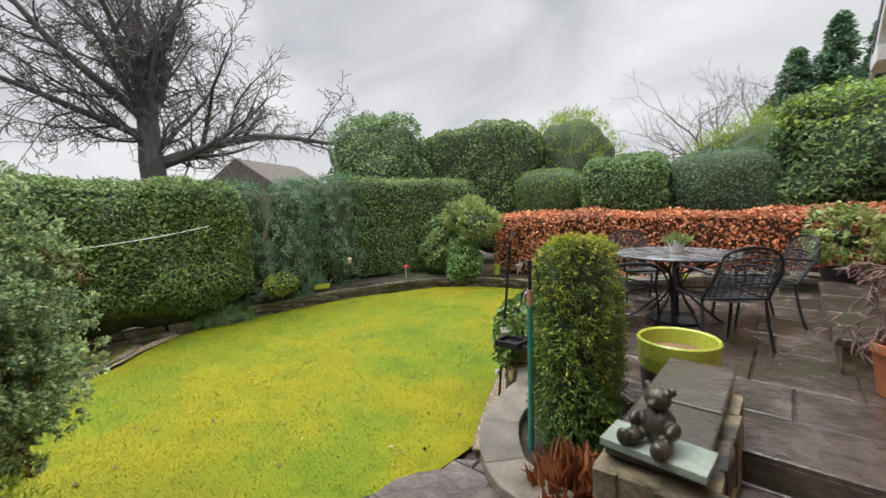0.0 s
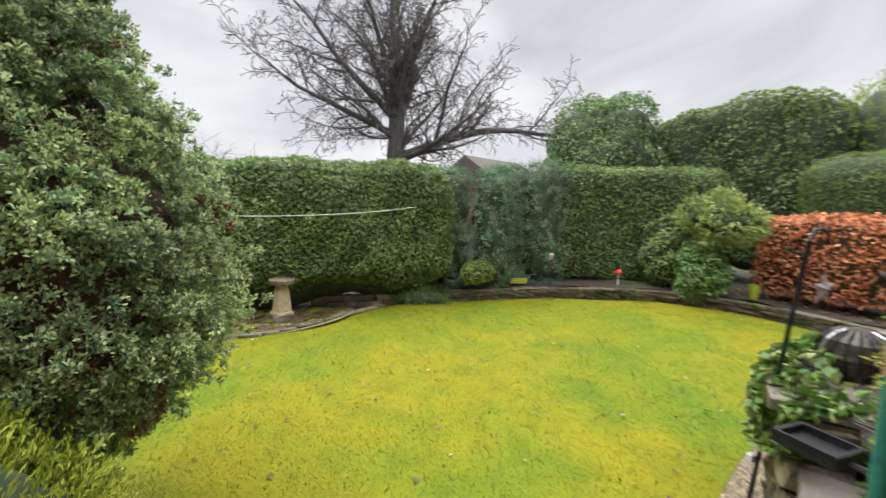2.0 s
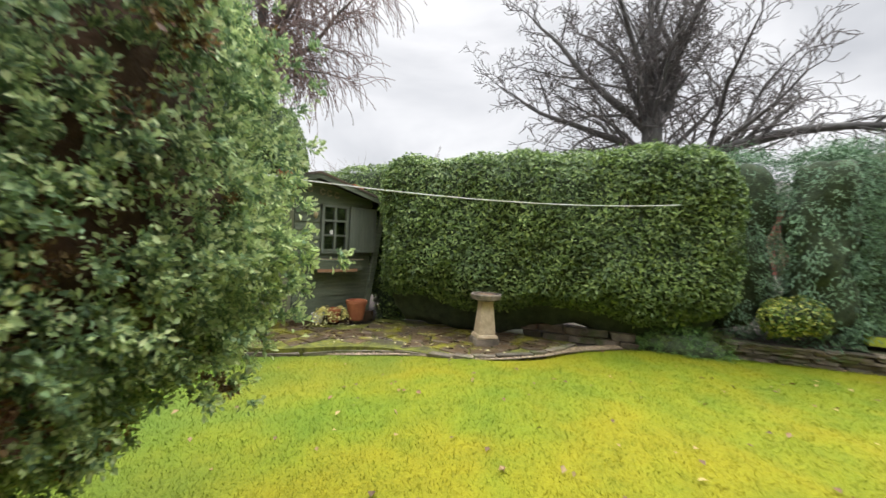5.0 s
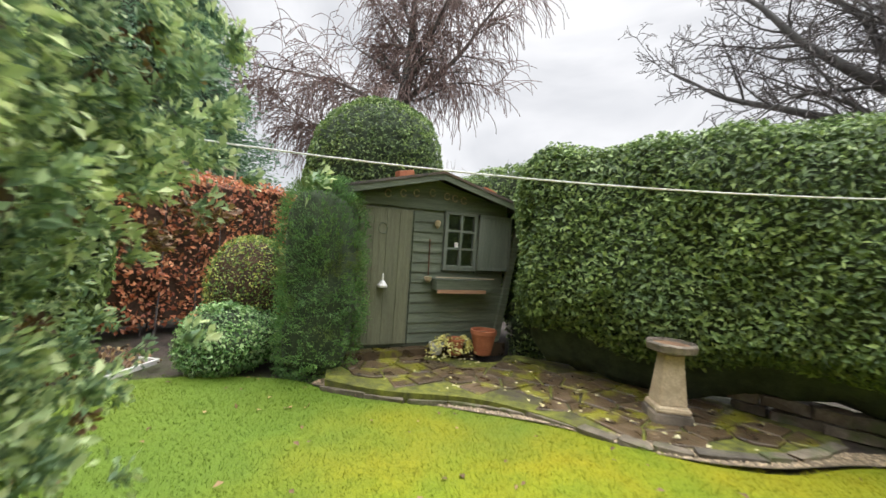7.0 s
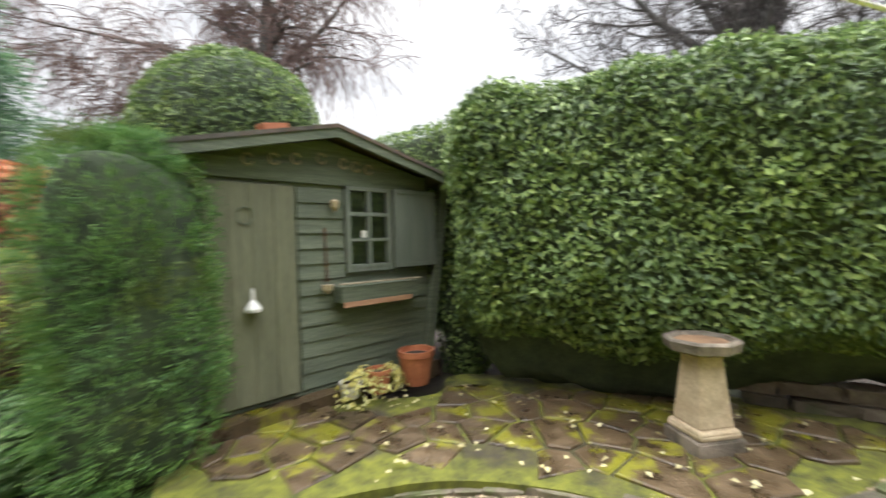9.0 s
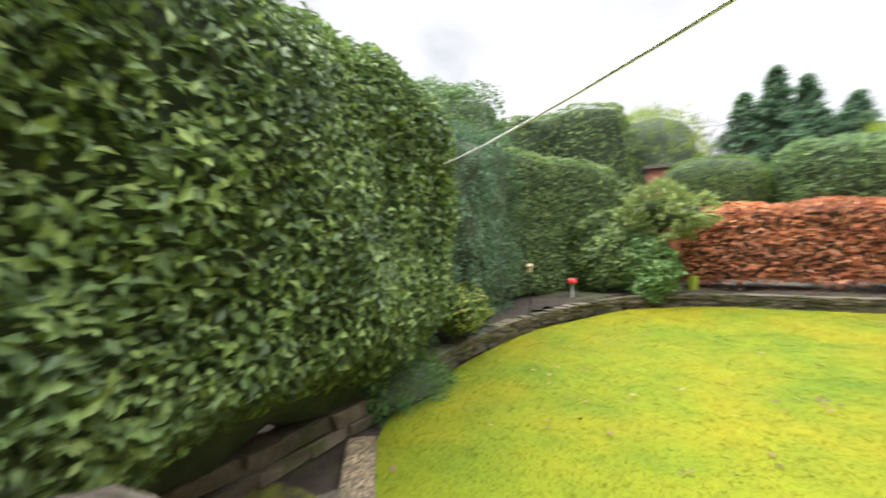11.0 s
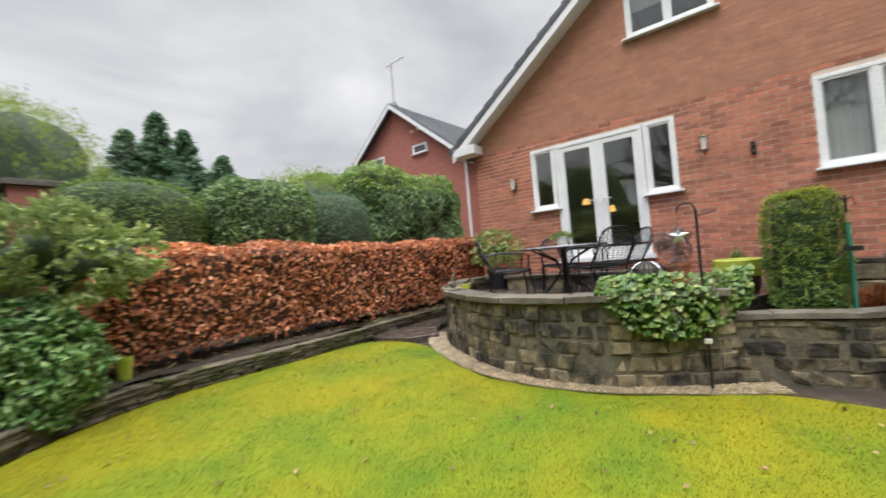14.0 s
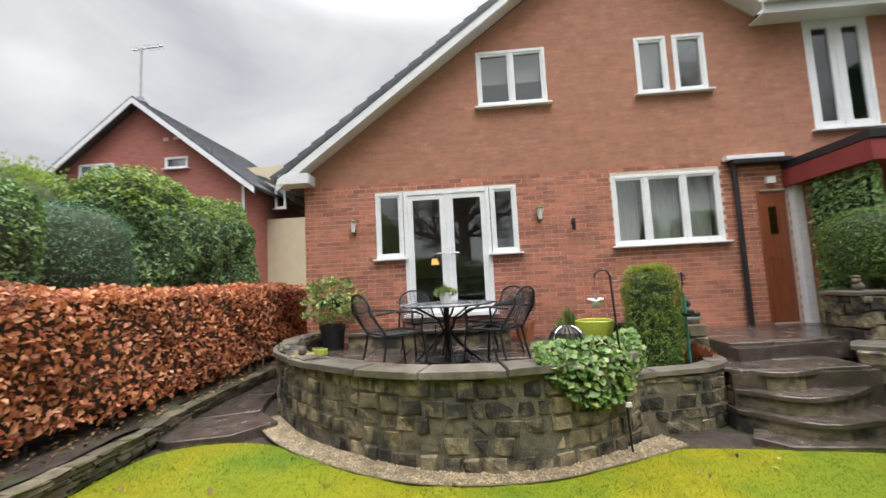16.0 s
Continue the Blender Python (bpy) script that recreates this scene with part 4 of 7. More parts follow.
def clip_poly(poly, px, py, nx, ny):
    """The part of a polygon on the side of a line that its normal leaves."""
    res = []
    for (x0, y0), (x1, y1) in zip(poly, poly[1:] + poly[:1]):
        d0, d1 = (x0 - px) * nx + (y0 - py) * ny, (x1 - px) * nx + (y1 - py) * ny
        if d0 <= 0:
            res.append((x0, y0))
        if (d0 < 0) != (d1 < 0):
            t = d0 / (d0 - d1)
            res.append((x0 + (x1 - x0) * t, y0 + (y1 - y0) * t))
    return res


def riven_slab(outline, z0, z1, mat, parent, seed, name="slab"):
    """A flagstone with worn edges, lying a hair out of true."""
    r = np.random.default_rng(seed)
    bm = prism(outline, z0, z1)
    tilt = r.normal(size=2) * 0.004
    cx, cy = np.mean([q[0] for q in outline]), np.mean([q[1] for q in outline])
    for v in bm.verts:
        if v.co.z > (z0 + z1) / 2:
            v.co.z += (v.co.x - cx) * tilt[0] + (v.co.y - cy) * tilt[1] + r.normal() * 0.0015
    top = [f for f in bm.faces if all(v.co.z > (z0 + z1) / 2 for v in f.verts)]
    bmesh.ops.bevel(bm, geom=[e for f in top for e in f.edges], offset=0.007, segments=1, affect="EDGES")
    return part(name, bm, mat, parent)


def lay_flags(parent, outline, cells, z, seed, mat="slab", gap=0.006):
    """Flagstones in rows, cut to a rounded outline."""
    hull = list(outline)
    area = sum(x0 * y1 - x1 * y0 for (x0, y0), (x1, y1) in zip(hull, hull[1:] + hull[:1]))
    sign = 1 if area > 0 else -1
    for k, (x0, x1, y0, y1) in enumerate(cells):
        poly = [(x0 + gap, y0 + gap), (x1 - gap, y0 + gap), (x1 - gap, y1 - gap), (x0 + gap, y1 - gap)]
        for (ax, ay), (bx, by) in zip(hull, hull[1:] + hull[:1]):
            if len(poly) >= 3:
                poly = clip_poly(poly, ax, ay, sign * (by - ay), -sign * (bx - ax))
        clean = [q for i, q in enumerate(poly) if math.dist(q, poly[i - 1]) > 0.012]
        if len(clean) >= 3:
            riven_slab(clean, z - 0.035, z, mat, parent, seed + k)


def rows_of_cells(x0, x1, y0, y1, depths, widths, seed):
    r = np.random.default_rng(seed)
    cells, y = [], y0
    while y < y1:
        d = min(r.uniform(*depths), y1 - y)
        x = x0 - r.uniform(0, widths[0])
        while x < x1:
            w = r.uniform(*widths)
            cells.append((x, x + w, y, y + d))
            x += w
        y += d
    return cells


hull = [(2.4, 6.66), (2.4, 11.1), (1.5, 11.17), (0.75, 10.9), (0.12, 10.36), (-0.36, 9.72), (-0.6, 9.18), (-0.66, 8.6), (-0.56, 8.02), (-0.2, 7.4), (1.05, 6.66)]
lay_flags(terrace, hull, rows_of_cells(-0.9, 2.4, 6.66, 11.2, (0.45, 0.75), (0.55, 0.95), 3), TERRACE, 100)

# the raised stone step along the house wall
door_step = thing("door_step", "broad wet stone step below the french doors", "step", kind="structure")
part("step_core", boxm(1.72, 2.395, 8.1, 10.55, TERRACE - 0.02, TERRACE + 0.2), "stone", door_step)
for k, (a, b) in enumerate(((8.06, 8.95), (8.95, 9.75), (9.75, 10.6))):
    riven_slab([(1.68, a + 0.005), (2.4, a + 0.005), (2.4, b - 0.005), (1.68, b - 0.005)], TERRACE + 0.2, TERRACE + 0.25, "slab", door_step, 300 + k, "tread")

# landing and the curved steps down to the lawn
landing = flat_poly("landing", [(0.05, 4.55), (2.4, 4.55), (2.4, 6.64), (1.26, 6.64), (1.26, 5.78), (0.5, 5.86), (0.12, 5.96), (0.02, 5.6)], -0.1, 0.515, "slab", None, "wet paved landing between terrace and steps", "landing")
lay_flags(landing, [(0.1, 4.6), (2.4, 4.6), (2.4, 6.62), (1.28, 6.62), (0.1, 5.9)], rows_of_cells(0.0, 2.4, 4.55, 6.62, (0.5, 0.7), (0.5, 0.85), 9), 0.55, 400)
upper = flat_poly("upper_landing", [(0.78, 2.6), (2.4, 2.6), (2.4, 5.5), (0.52, 5.62), (0.6, 5.2), (0.74, 4.75)], 0.5, 0.685, "slab", None, "wet paved landing by the back door", "landing")
lay_flags(upper, [(0.8, 2.62), (2.4, 2.62), (2.4, 5.48), (0.55, 5.6), (0.62, 5.2), (0.76, 4.75)], rows_of_cells(0.4, 2.4, 2.6, 5.6, (0.5, 0.7), (0.55, 0.9), 12), 0.72, 450)
steps = thing("garden_steps", "curved wet stone steps with dark risers", "steps", kind="structure")
for k, (edge, z) in enumerate((([(0.02, 6.0), (-0.44, 5.6), (-0.42, 5.1), (-0.2, 4.7), (0.1, 4.4)], 0.18), ([(0.1, 5.95), (-0.26, 5.6), (-0.22, 5.15), (-0.02, 4.75), (0.2, 4.5)], 0.36), ([(0.2, 5.9), (-0.04, 5.6), (0.02, 5.2), (0.18, 4.85), (0.35, 4.6)], 0.545))):
    e = [tuple(q) for q in spline(edge, 0.12)]
    body = e + [(0.9, 4.4), (0.9, 5.95)]
    part("riser", prism([(x + 0.04, y) for x, y in body], -0.1, z - 0.045), "stone", steps)
    n3 = max(2, len(e) // 3)
    for a in range(0, len(e) - 1, n3):
        b = min(a + n3, len(e) - 1)
        ring = e[a:b + 1] + [(x + 0.42, y) for x, y in e[a:b + 1]][::-1]
        part("tread", prism(ring, z - 0.045, z, bevel=0.008), "slab", steps)
apron = thing("step_apron", "flat wet flagstones before the garden steps", "paving", kind="structure")
for k, ring in enumerate(([(-0.6, 5.2), (-0.2, 5.3), (-0.1, 5.95), (-0.3, 6.08), (-0.54, 5.9)], [(-0.64, 4.45), (-0.1, 4.45), (-0.2, 5.28), (-0.62, 5.18)])):
    riven_slab(ring, -0.06, 0.03, "slab", apron, 500 + k)

# low yew bed behind the lower wall
flat_poly("yew_bed", [(0.0, 7.08), (0.1, 6.7), (0.17, 6.4), (0.34, 6.14), (0.9, 5.94), (1.0, 6.6), (0.3, 7.2)], -0.05, 0.53, "soil", None, "dark raised soil bed inside the low wall", "flower bed")

# the stub wall with the bear
stub_wall = thing("stub_wall", "short stone wall capped with a wet slab", "wall", kind="structure")
part("wall_core", boxm(0.97, 1.2, 5.86, 6.8, 0.5, 0.95), "mortar", stub_wall)
part("cap_slab", boxm(0.92, 1.24, 5.8, 6.28, 0.95, 1.0, 0.01), "slab", stub_wall)
part("cap_slab", boxm(0.925, 1.235, 6.286, 6.86, 0.952, 1.004, 0.01), "slab", stub_wall)

# path round the terrace's far end
side_path = thing("side_path", "wet flagstone path between beech hedge and terrace", "path", kind="structure")
for k, ring in enumerate(([(-0.5, 11.72), (-0.35, 11.15), (0.05, 10.85), (0.45, 11.25), (0.2, 11.95), (-0.4, 11.95)], [(0.22, 11.95), (0.47, 11.27), (0.9, 11.42), (1.25, 11.5), (1.2, 12.0)],
                          [(1.22, 12.0), (1.27, 11.5), (2.3, 11.45), (2.3, 12.0)], [(2.32, 12.0), (2.32, 11.45), (3.6, 11.5), (3.6, 12.0)])):
    riven_slab(ring, 0.05, 0.19, "slab", side_path, 520 + k)

# raised bed with stone wall beside the steps
bed_wall = thing("bed_wall", "pale gritstone wall of a raised bed beside the steps", "wall", kind="structure")
BED = [(0.25, 4.42), (0.55, 4.12), (0.6, 3.7), (0.62, 3.0)]
ribbon("mortar_backing", BED, 0.09, 0.0, 0.66, "mortar", bed_wall)
part("pillar", boxm(0.72, 1.08, 3.74, 4.06, 0.4, 1.22, 0.01), "mortar", bed_wall)
flat_poly("raised_bed", [(0.3, 4.35), (0.6, 4.05), (0.66, 3.0), (-0.5, 2.8), (-0.55, 4.3)], -0.1, 0.3, "soil", None, "dark soil of a raised bed", "flower bed")

# ---- patio by the shed ----
PATIO = [(-4.28, 2.1), (-4.45, 2.65), (-4.85, 3.3), (-4.95, 3.9), (-4.88, 4.5), (-5.0, 5.0), (-5.3, 5.42), (-5.75, 5.75), (-6.3, 5.7), (-6.5, 4.6), (-6.5, 3.0), (-5.95, 2.9), (-5.55, 1.9), (-5.1, 1.3), (-4.6, 1.75)]
patio_rim = [tuple(q) for q in spline(PATIO + [PATIO[0]], 0.15)]
in_patio = in_poly(patio_rim)
patio = flat_poly("shed_patio", patio_rim, -0.25, -0.035, "moss", None, "mossy crazy-paved patio before the shed", "patio")


def crazy_paving(parent, outline, test, n, z, seed):
    """Irregular flat stones fitted together with mossy joints."""
    r = np.random.default_rng(seed)
    lo, hi = np.min(outline, axis=0), np.max(outline, axis=0)
    pts = []
    while len(pts) < n:
        q = r.uniform(lo, hi)
        if test(q[0], q[1]) and all(math.dist(q, o) > 0.2 for o in pts):
            pts.append(q)
    for k, p in enumerate(pts):
        poly = [(p[0] - 0.32, p[1] - 0.32), (p[0] + 0.32, p[1] - 0.32), (p[0] + 0.32, p[1] + 0.32), (p[0] - 0.32, p[1] + 0.32)]
        for q in pts:
            if q is not p:
                d = q - p
                L = np.linalg.norm(d)
                if L < 0.9 and len(poly) >= 3:
                    poly = clip_poly(poly, p[0] + d[0] * 0.5 - d[0] / L * 0.012, p[1] + d[1] * 0.5 - d[1] / L * 0.012, d[0], d[1])
        poly = [q for i, q in enumerate(poly) if math.dist(q, poly[i - 1]) > 0.02]
        if len(poly) >= 3 and all(test(*q) for q in poly):
            riven_slab(poly, z - 0.06, z + r.uniform(-0.008, 0.006), "crazy", parent, seed + k, "paving_stone")


crazy_paving(patio, patio_rim, in_patio, 82, -0.02, 60)
EDGE = [(-4.3, 2.12), (-4.5, 2.7), (-4.87, 3.3), (-4.97, 3.9), (-4.9, 4.5), (-5.02, 5.0), (-5.32, 5.42), (-5.75, 5.72)]

# ---- house ----
FX = 2.41
house = thing("house", "red brick gabled house with white windows and grey tiled roof", "house")
APEX, LEFT_Y, LEFT_Z, RIGHT_Y, RIGHT_Z, PITCH = (6.0, 7.62), 11.48, 3.62, 3.6, 5.9, 0.72
OPENINGS = [(7.79, 10.22, 2.08, 3.23), (8.26, 9.72, 1.13, 2.1), (7.14, 8.34, 4.64, 5.65), (5.09, 5.62, 4.65, 5.66), (4.46, 4.99, 4.65, 5.66), (4.46, 6.21, 2.09, 3.27), (1.85, 2.86, 3.8, 5.7), (3.44, 3.9, 0.72, 2.86)]


def wall_with_holes(name, x0, x1, ya, yb, za, zb, holes, mat, parent, roof=None):
    """A wall in the plane of the facade, made of blocks between its openings."""
    ys = sorted({ya, yb, *[min(max(h[k], ya), yb) for h in holes for k in (0, 1)]})
    zs = sorted({za, zb, *[min(max(h[k], za), zb) for h in holes for k in (2, 3)]})
    bm = bmesh.new()
    for y0, y1 in zip(ys, ys[1:]):
        for z0, z1 in zip(zs, zs[1:]):
            my, mz = (y0 + y1) / 2, (z0 + z1) / 2
            if not any(h[0] < my < h[1] and h[2] < mz < h[3] for h in holes):
                boxm(x0, x1, y0, y1, z0, z1, bm=bm)
    bmesh.ops.remove_doubles(bm, verts=bm.verts, dist=0.0005)
    return part(name, bm, mat, parent)


SPLIT = 3.38
wall_with_holes("lower_wall", FX + 0.006, FX + 0.28, -4.0, 11.48, 0.1, SPLIT, OPENINGS, "mortar_light", house)


def roof_line(y):
    return min(LEFT_Z + PITCH * (LEFT_Y - y), RIGHT_Z + PITCH * (y - RIGHT_Y)) if y > RIGHT_Y else RIGHT_Z


def upper_wall():
    """The gable wall above the lower brickwork, cut along the roof line in narrow strips."""
    bm = bmesh.new()
    ys = sorted({-4.0, 11.46, APEX[0], RIGHT_Y, *[h[k] for h in OPENINGS for k in (0, 1)], *np.arange(-4, 11.4, 0.4).tolist()})
    for y0, y1 in zip(ys, ys[1:]):
        my = (y0 + y1) / 2
        cuts = sorted((h[2], h[3]) for h in OPENINGS if h[0] < my < h[1] and h[3] > SPLIT)
        z = SPLIT
        for a, b in cuts + [(None, None)]:
            if a is None:
                t0, t1 = max(roof_line(y0), z), max(roof_line(y1), z)
            else:
                t0 = t1 = a
            if max(t0, t1) - z > 0.01:
                quad = [(y0, z), (y1, z), (y1, t1), (y0, t0)]
                lo = [bm.verts.new((FX + 0.006, *q)) for q in quad]
                hi = [bm.verts.new((FX + 0.28, *q)) for q in quad]
                bm.faces.new(lo)
                bm.faces.new(hi[::-1])
                for i in range(4):
                    bm.faces.new((lo[i], lo[(i + 1) % 4], hi[(i + 1) % 4], hi[i]))
            z = b if b else z
    bmesh.ops.remove_doubles(bm, verts=bm.verts[:], dist=0.0005)
    return part("upper_wall", bm, "mortar_red", house)


upper_wall()
part("side_wall", boxm(FX + 0.28, 9.0, 11.2, 11.48, 0.1, 3.75), "brick_far", house)


def brick_clear(y0, y1, z0, z1):
    if max(roof_line(y0), 0) < z1 + 0.1 or max(roof_line(y1), 0) < z1 + 0.1:
        return False
    return not any(h[0] - 0.005 < y1 and y0 < h[1] + 0.005 and h[2] - 0.005 < z1 and z0 < h[3] + 0.005 for h in OPENINGS)


def bricks():
    """Stretcher courses; openings cut bricks short. Those by the terrace are pieces of their own."""
    lower, upper_list, pieces = [], [], []
    z, row = 0.63, 0
    while z < 7.5:
        y = -1.2 - (0.1125 if row % 2 else 0)
        while y < 11.48:
            y0, y1 = y + 0.005, min(y + 0.22, 11.478)
            y += 0.225
            if y1 - y0 < 0.04:
                continue
            if not brick_clear(y0, y1, z + 0.005, z + 0.07):
                ends = sorted({y0, y1, *[e for h in OPENINGS if h[2] - 0.005 < z + 0.07 and z + 0.005 < h[3] + 0.005 for e in (h[0] - 0.006, h[1] + 0.006) if y0 < e < y1]})
                ok = [(a, b) for a, b in zip(ends, ends[1:]) if b - a > 0.04 and brick_clear(a + 0.007, b - 0.007, z + 0.005, z + 0.07)]
                for a, b in ok:
                    (lower if z < SPLIT else upper_list).append((a, b, z))
                continue
            if y0 > 5.6 and z < 2.02 and y1 - y0 > 0.2 and len(pieces) < 300 and not (5.6 < y0 < 6.6 and z < 0.8):
                pieces.append((y0, y1, z))
            else:
                (lower if z < SPLIT else upper_list).append((y0, y1, z))
        z += 0.075
        row += 1
    for items, mat, nm in ((lower, "brick", "brickwork"), (upper_list, "brick_upper", "upper_brickwork")):
        v, f = [], []
        r = np.random.default_rng(4)
        for k, (y0, y1, zz) in enumerate(items):
            x = FX + r.normal() * 0.0004 + (0.004 if nm == "upper_brickwork" else 0.002)
            a, b = zz + 0.006, zz + 0.069
            v += [(x, y0, a), (x, y1, a), (x, y1, b), (x, y0, b), (FX + 0.02, y0, a), (FX + 0.02, y1, a), (FX + 0.02, y1, b), (FX + 0.02, y0, b)]
            i = k * 8
            f += [(i, i + 3, i + 2, i + 1), (i, i + 1, i + 5, i + 4), (i + 1, i + 2, i + 6, i + 5), (i + 2, i + 3, i + 7, i + 6), (i + 3, i, i + 4, i + 7)]
        flat = mesh_object(nm, v, np.array(f), mat, house, kind="stuff").data
        flat.polygons.foreach_set("use_smooth", [False] * len(flat.polygons))
    me = bpy.data.meshes.new("brick")
    bm = boxm(-0.01, 0.01, -0.1075, 0.1075, -0.0325, 0.0325)
    bm.to_mesh(me)
    bm.free()
    me.materials.append(M["brick_single"])
    r = np.random.default_rng(8)
    for y0, y1, zz in pieces:
        ob = new("brick", me)
        ob.parent = house
        ob.location = (FX + 0.012 + r.normal() * 0.0008, (y0 + y1) / 2, zz + 0.0375)


# roof: tiled slopes with white barge boards
def roof_slope(y0, z0, y1, z1, x0, x1, parent, name="roof_slope"):
    """Overlapping tile courses up one slope over a boarded base."""
    n = max(3, int(math.hypot(y1 - y0, z1 - z0) / 0.3))
    d = Vector((0, y1 - y0, z1 - z0)).normalized()
    up = Vector((0, -d.z, d.y)) if d.y > 0 else Vector((0, d.z, -d.y))
    bm = bmesh.new()
    q = [Vector((0, y0, z0)) - up * 0.002, Vector((0, y1, z1)) - up * 0.002, Vector((0, y1, z1)) - up * 0.03, Vector((0, y0, z0)) - up * 0.03]
    ends = [(bm.verts.new((x0, c.y, c.z)), bm.verts.new((x1, c.y, c.z))) for c in q]
    for i in range(4):
        bm.faces.new((ends[i][0], ends[(i + 1) % 4][0], ends[(i + 1) % 4][1], ends[i][1]))
    bm.faces.new([c[0] for c in ends])
    bm.faces.new([c[1] for c in ends][::-1])
    slope = part(name, bm, "rooftile", parent)
    for k in range(n):
        bm = bmesh.new()
        a = Vector((0, y0, z0)).lerp(Vector((0, y1, z1)), k / n)
        b = Vector((0, y0, z0)).lerp(Vector((0, y1, z1)), (k + 1) / n + 0.01)
        vs = []
        for p, h in ((a, 0.095), (b, 0.06), (b, 0.004), (a, 0.004)):
            q = p + up * h
            vs.append((bm.verts.new((x0 - 0.003 * (k % 2), q.y, q.z)), bm.verts.new((x1 + 0.003 * (k % 2), q.y, q.z))))
        for i in range(4):
            bm.faces.new((vs[i][0], vs[(i + 1) % 4][0], vs[(i + 1) % 4][1], vs[i][1]))
        bm.faces.new([p[0] for p in vs])
        bm.faces.new([p[1] for p in vs][::-1])
        part("tile_course", bm, "rooftile", slope)
    return slope


roof_slope(LEFT_Y + 0.42, LEFT_Z - 0.3 + 0.17, APEX[0], APEX[1] + 0.17, FX - 0.32, 10.0, house)
roof_slope(RIGHT_Y - 0.1, RIGHT_Z - 0.07 + 0.17, APEX[0], APEX[1] + 0.17, FX - 0.32, 10.0, house)


def slanted_board(x0, x1, ya, za, yb, zb, height, mat, parent, name):
    bm = bmesh.new()
    q = [(ya, za), (yb, zb), (yb, zb + height), (ya, za + height)]
    lo, hi = [bm.verts.new((x0, *p)) for p in q], [bm.verts.new((x1, *p)) for p in q]
    bm.faces.new(lo)
    bm.faces.new(hi[::-1])
    for i in range(4):
        bm.faces.new((lo[i], lo[(i + 1) % 4], hi[(i + 1) % 4], hi[i]))
    return part(name, bm, mat, parent)


slanted_board(FX - 0.31, FX - 0.275, LEFT_Y + 0.36, LEFT_Z - 0.3, APEX[0], APEX[1] + 0.0, 0.155, "fascia", house, "barge_board")
slanted_board(FX - 0.31, FX - 0.275, RIGHT_Y, RIGHT_Z - 0.06, APEX[0], APEX[1] + 0.0, 0.155, "fascia", house, "barge_board")
slanted_board(FX - 0.274, FX + 0.004, LEFT_Y + 0.3, LEFT_Z - 0.24, APEX[0], APEX[1] - 0.02, 0.02, "fascia", house, "soffit")
slanted_board(FX - 0.274, FX + 0.004, RIGHT_Y, RIGHT_Z - 0.04, APEX[0], APEX[1] - 0.02, 0.02, "fascia", house, "soffit")
part("eave_box", boxm(FX - 0.32, FX + 0.01, LEFT_Y - 0.2, LEFT_Y + 0.34, LEFT_Z - 0.2, LEFT_Z - 0.02, 0.01), "fascia", house)
part("eave_fascia", boxm(FX - 0.36, FX - 0.33, -4.0, RIGHT_Y + 0.1, RIGHT_Z - 0.22, RIGHT_Z - 0.02), "fascia", house)
part("eave_soffit", boxm(FX - 0.33, FX + 0.004, -4.0, RIGHT_Y + 0.1, RIGHT_Z - 0.2, RIGHT_Z - 0.18), "fascia", house)
part("gutter", tube([(FX - 0.42, -4.0, RIGHT_Z - 0.02), (FX - 0.42, RIGHT_Y + 0.1, RIGHT_Z - 0.02)], 0.055, 10), "fascia", house)
roofw = bmesh.new()
for q in (((FX - 0.45, -4, RIGHT_Z), (FX - 0.45, RIGHT_Y + 0.05, RIGHT_Z), (6.5, RIGHT_Y + 0.05, RIGHT_Z + 2.9), (6.5, -4, RIGHT_Z + 2.9)),):
    f0 = roofw.faces.new([roofw.verts.new(p) for p in q])
bmesh.ops.solidify(roofw, geom=roofw.faces[:], thickness=0.08)
part("wing_roof", roofw, "rooftile", house)


def framed_window(parent, y0, y1, z0, z1, splits, sill=True, sash=0.055, leaf=0.03, depth=0.07, x=None, name="window"):
    """A white plastic window: outer frame, mullions, a glass pane and sash to each light."""
    x = FX + 0.02 if x is None else x
    w = part(name, boxm(x - 0.025, x + depth, y0, y0 + sash, z0, z1, 0.006), "upvc", parent, "white plastic window")
    for nm, b in (("frame_stile", (y1 - sash, y1, z0, z1)), ("frame_head", (y0 + sash, y1 - sash, z1 - sash, z1)), ("frame_cill", (y0 + sash, y1 - sash, z0, z0 + sash))):
        part(nm, boxm(x - 0.025, x + depth, *b, 0.006), "upvc", w)
    edges = [y0 + sash] + [y0 + (y1 - y0) * s for s in splits] + [y1 - sash]
    for s in splits:
        c = y0 + (y1 - y0) * s
        part("mullion", boxm(x - 0.025, x + depth, c - 0.03, c + 0.03, z0 + sash, z1 - sash, 0.006), "upvc", w)
    for k, (a, b) in enumerate(zip(edges, edges[1:])):
        a2, b2 = a + (0.03 if k else 0), b - (0.03 if k < len(edges) - 2 else 0)
        bm = bmesh.new()
        for q in ((a2, a2 + leaf, z0 + sash, z1 - sash), (b2 - leaf, b2, z0 + sash, z1 - sash), (a2 + leaf, b2 - leaf, z0 + sash, z0 + sash + leaf), (a2 + leaf, b2 - leaf, z1 - sash - leaf, z1 - sash)):
            boxm(x - 0.012, x + depth - 0.02, *q, bm=bm)
        part("sash", bm, "upvc", w)
        pane = part("pane", boxm(x + 0.02, x + 0.026, a2 + leaf, b2 - leaf, z0 + sash + leaf, z1 - sash - leaf), "glass", w)
        pane.visible_shadow = False
    if sill:
        part("sill", boxm(x - 0.11, x + 0.02, y0 - 0.06, y1 + 0.06, z0 - 0.035, z0 - 0.003, 0.006), "upvc", w)
    return w


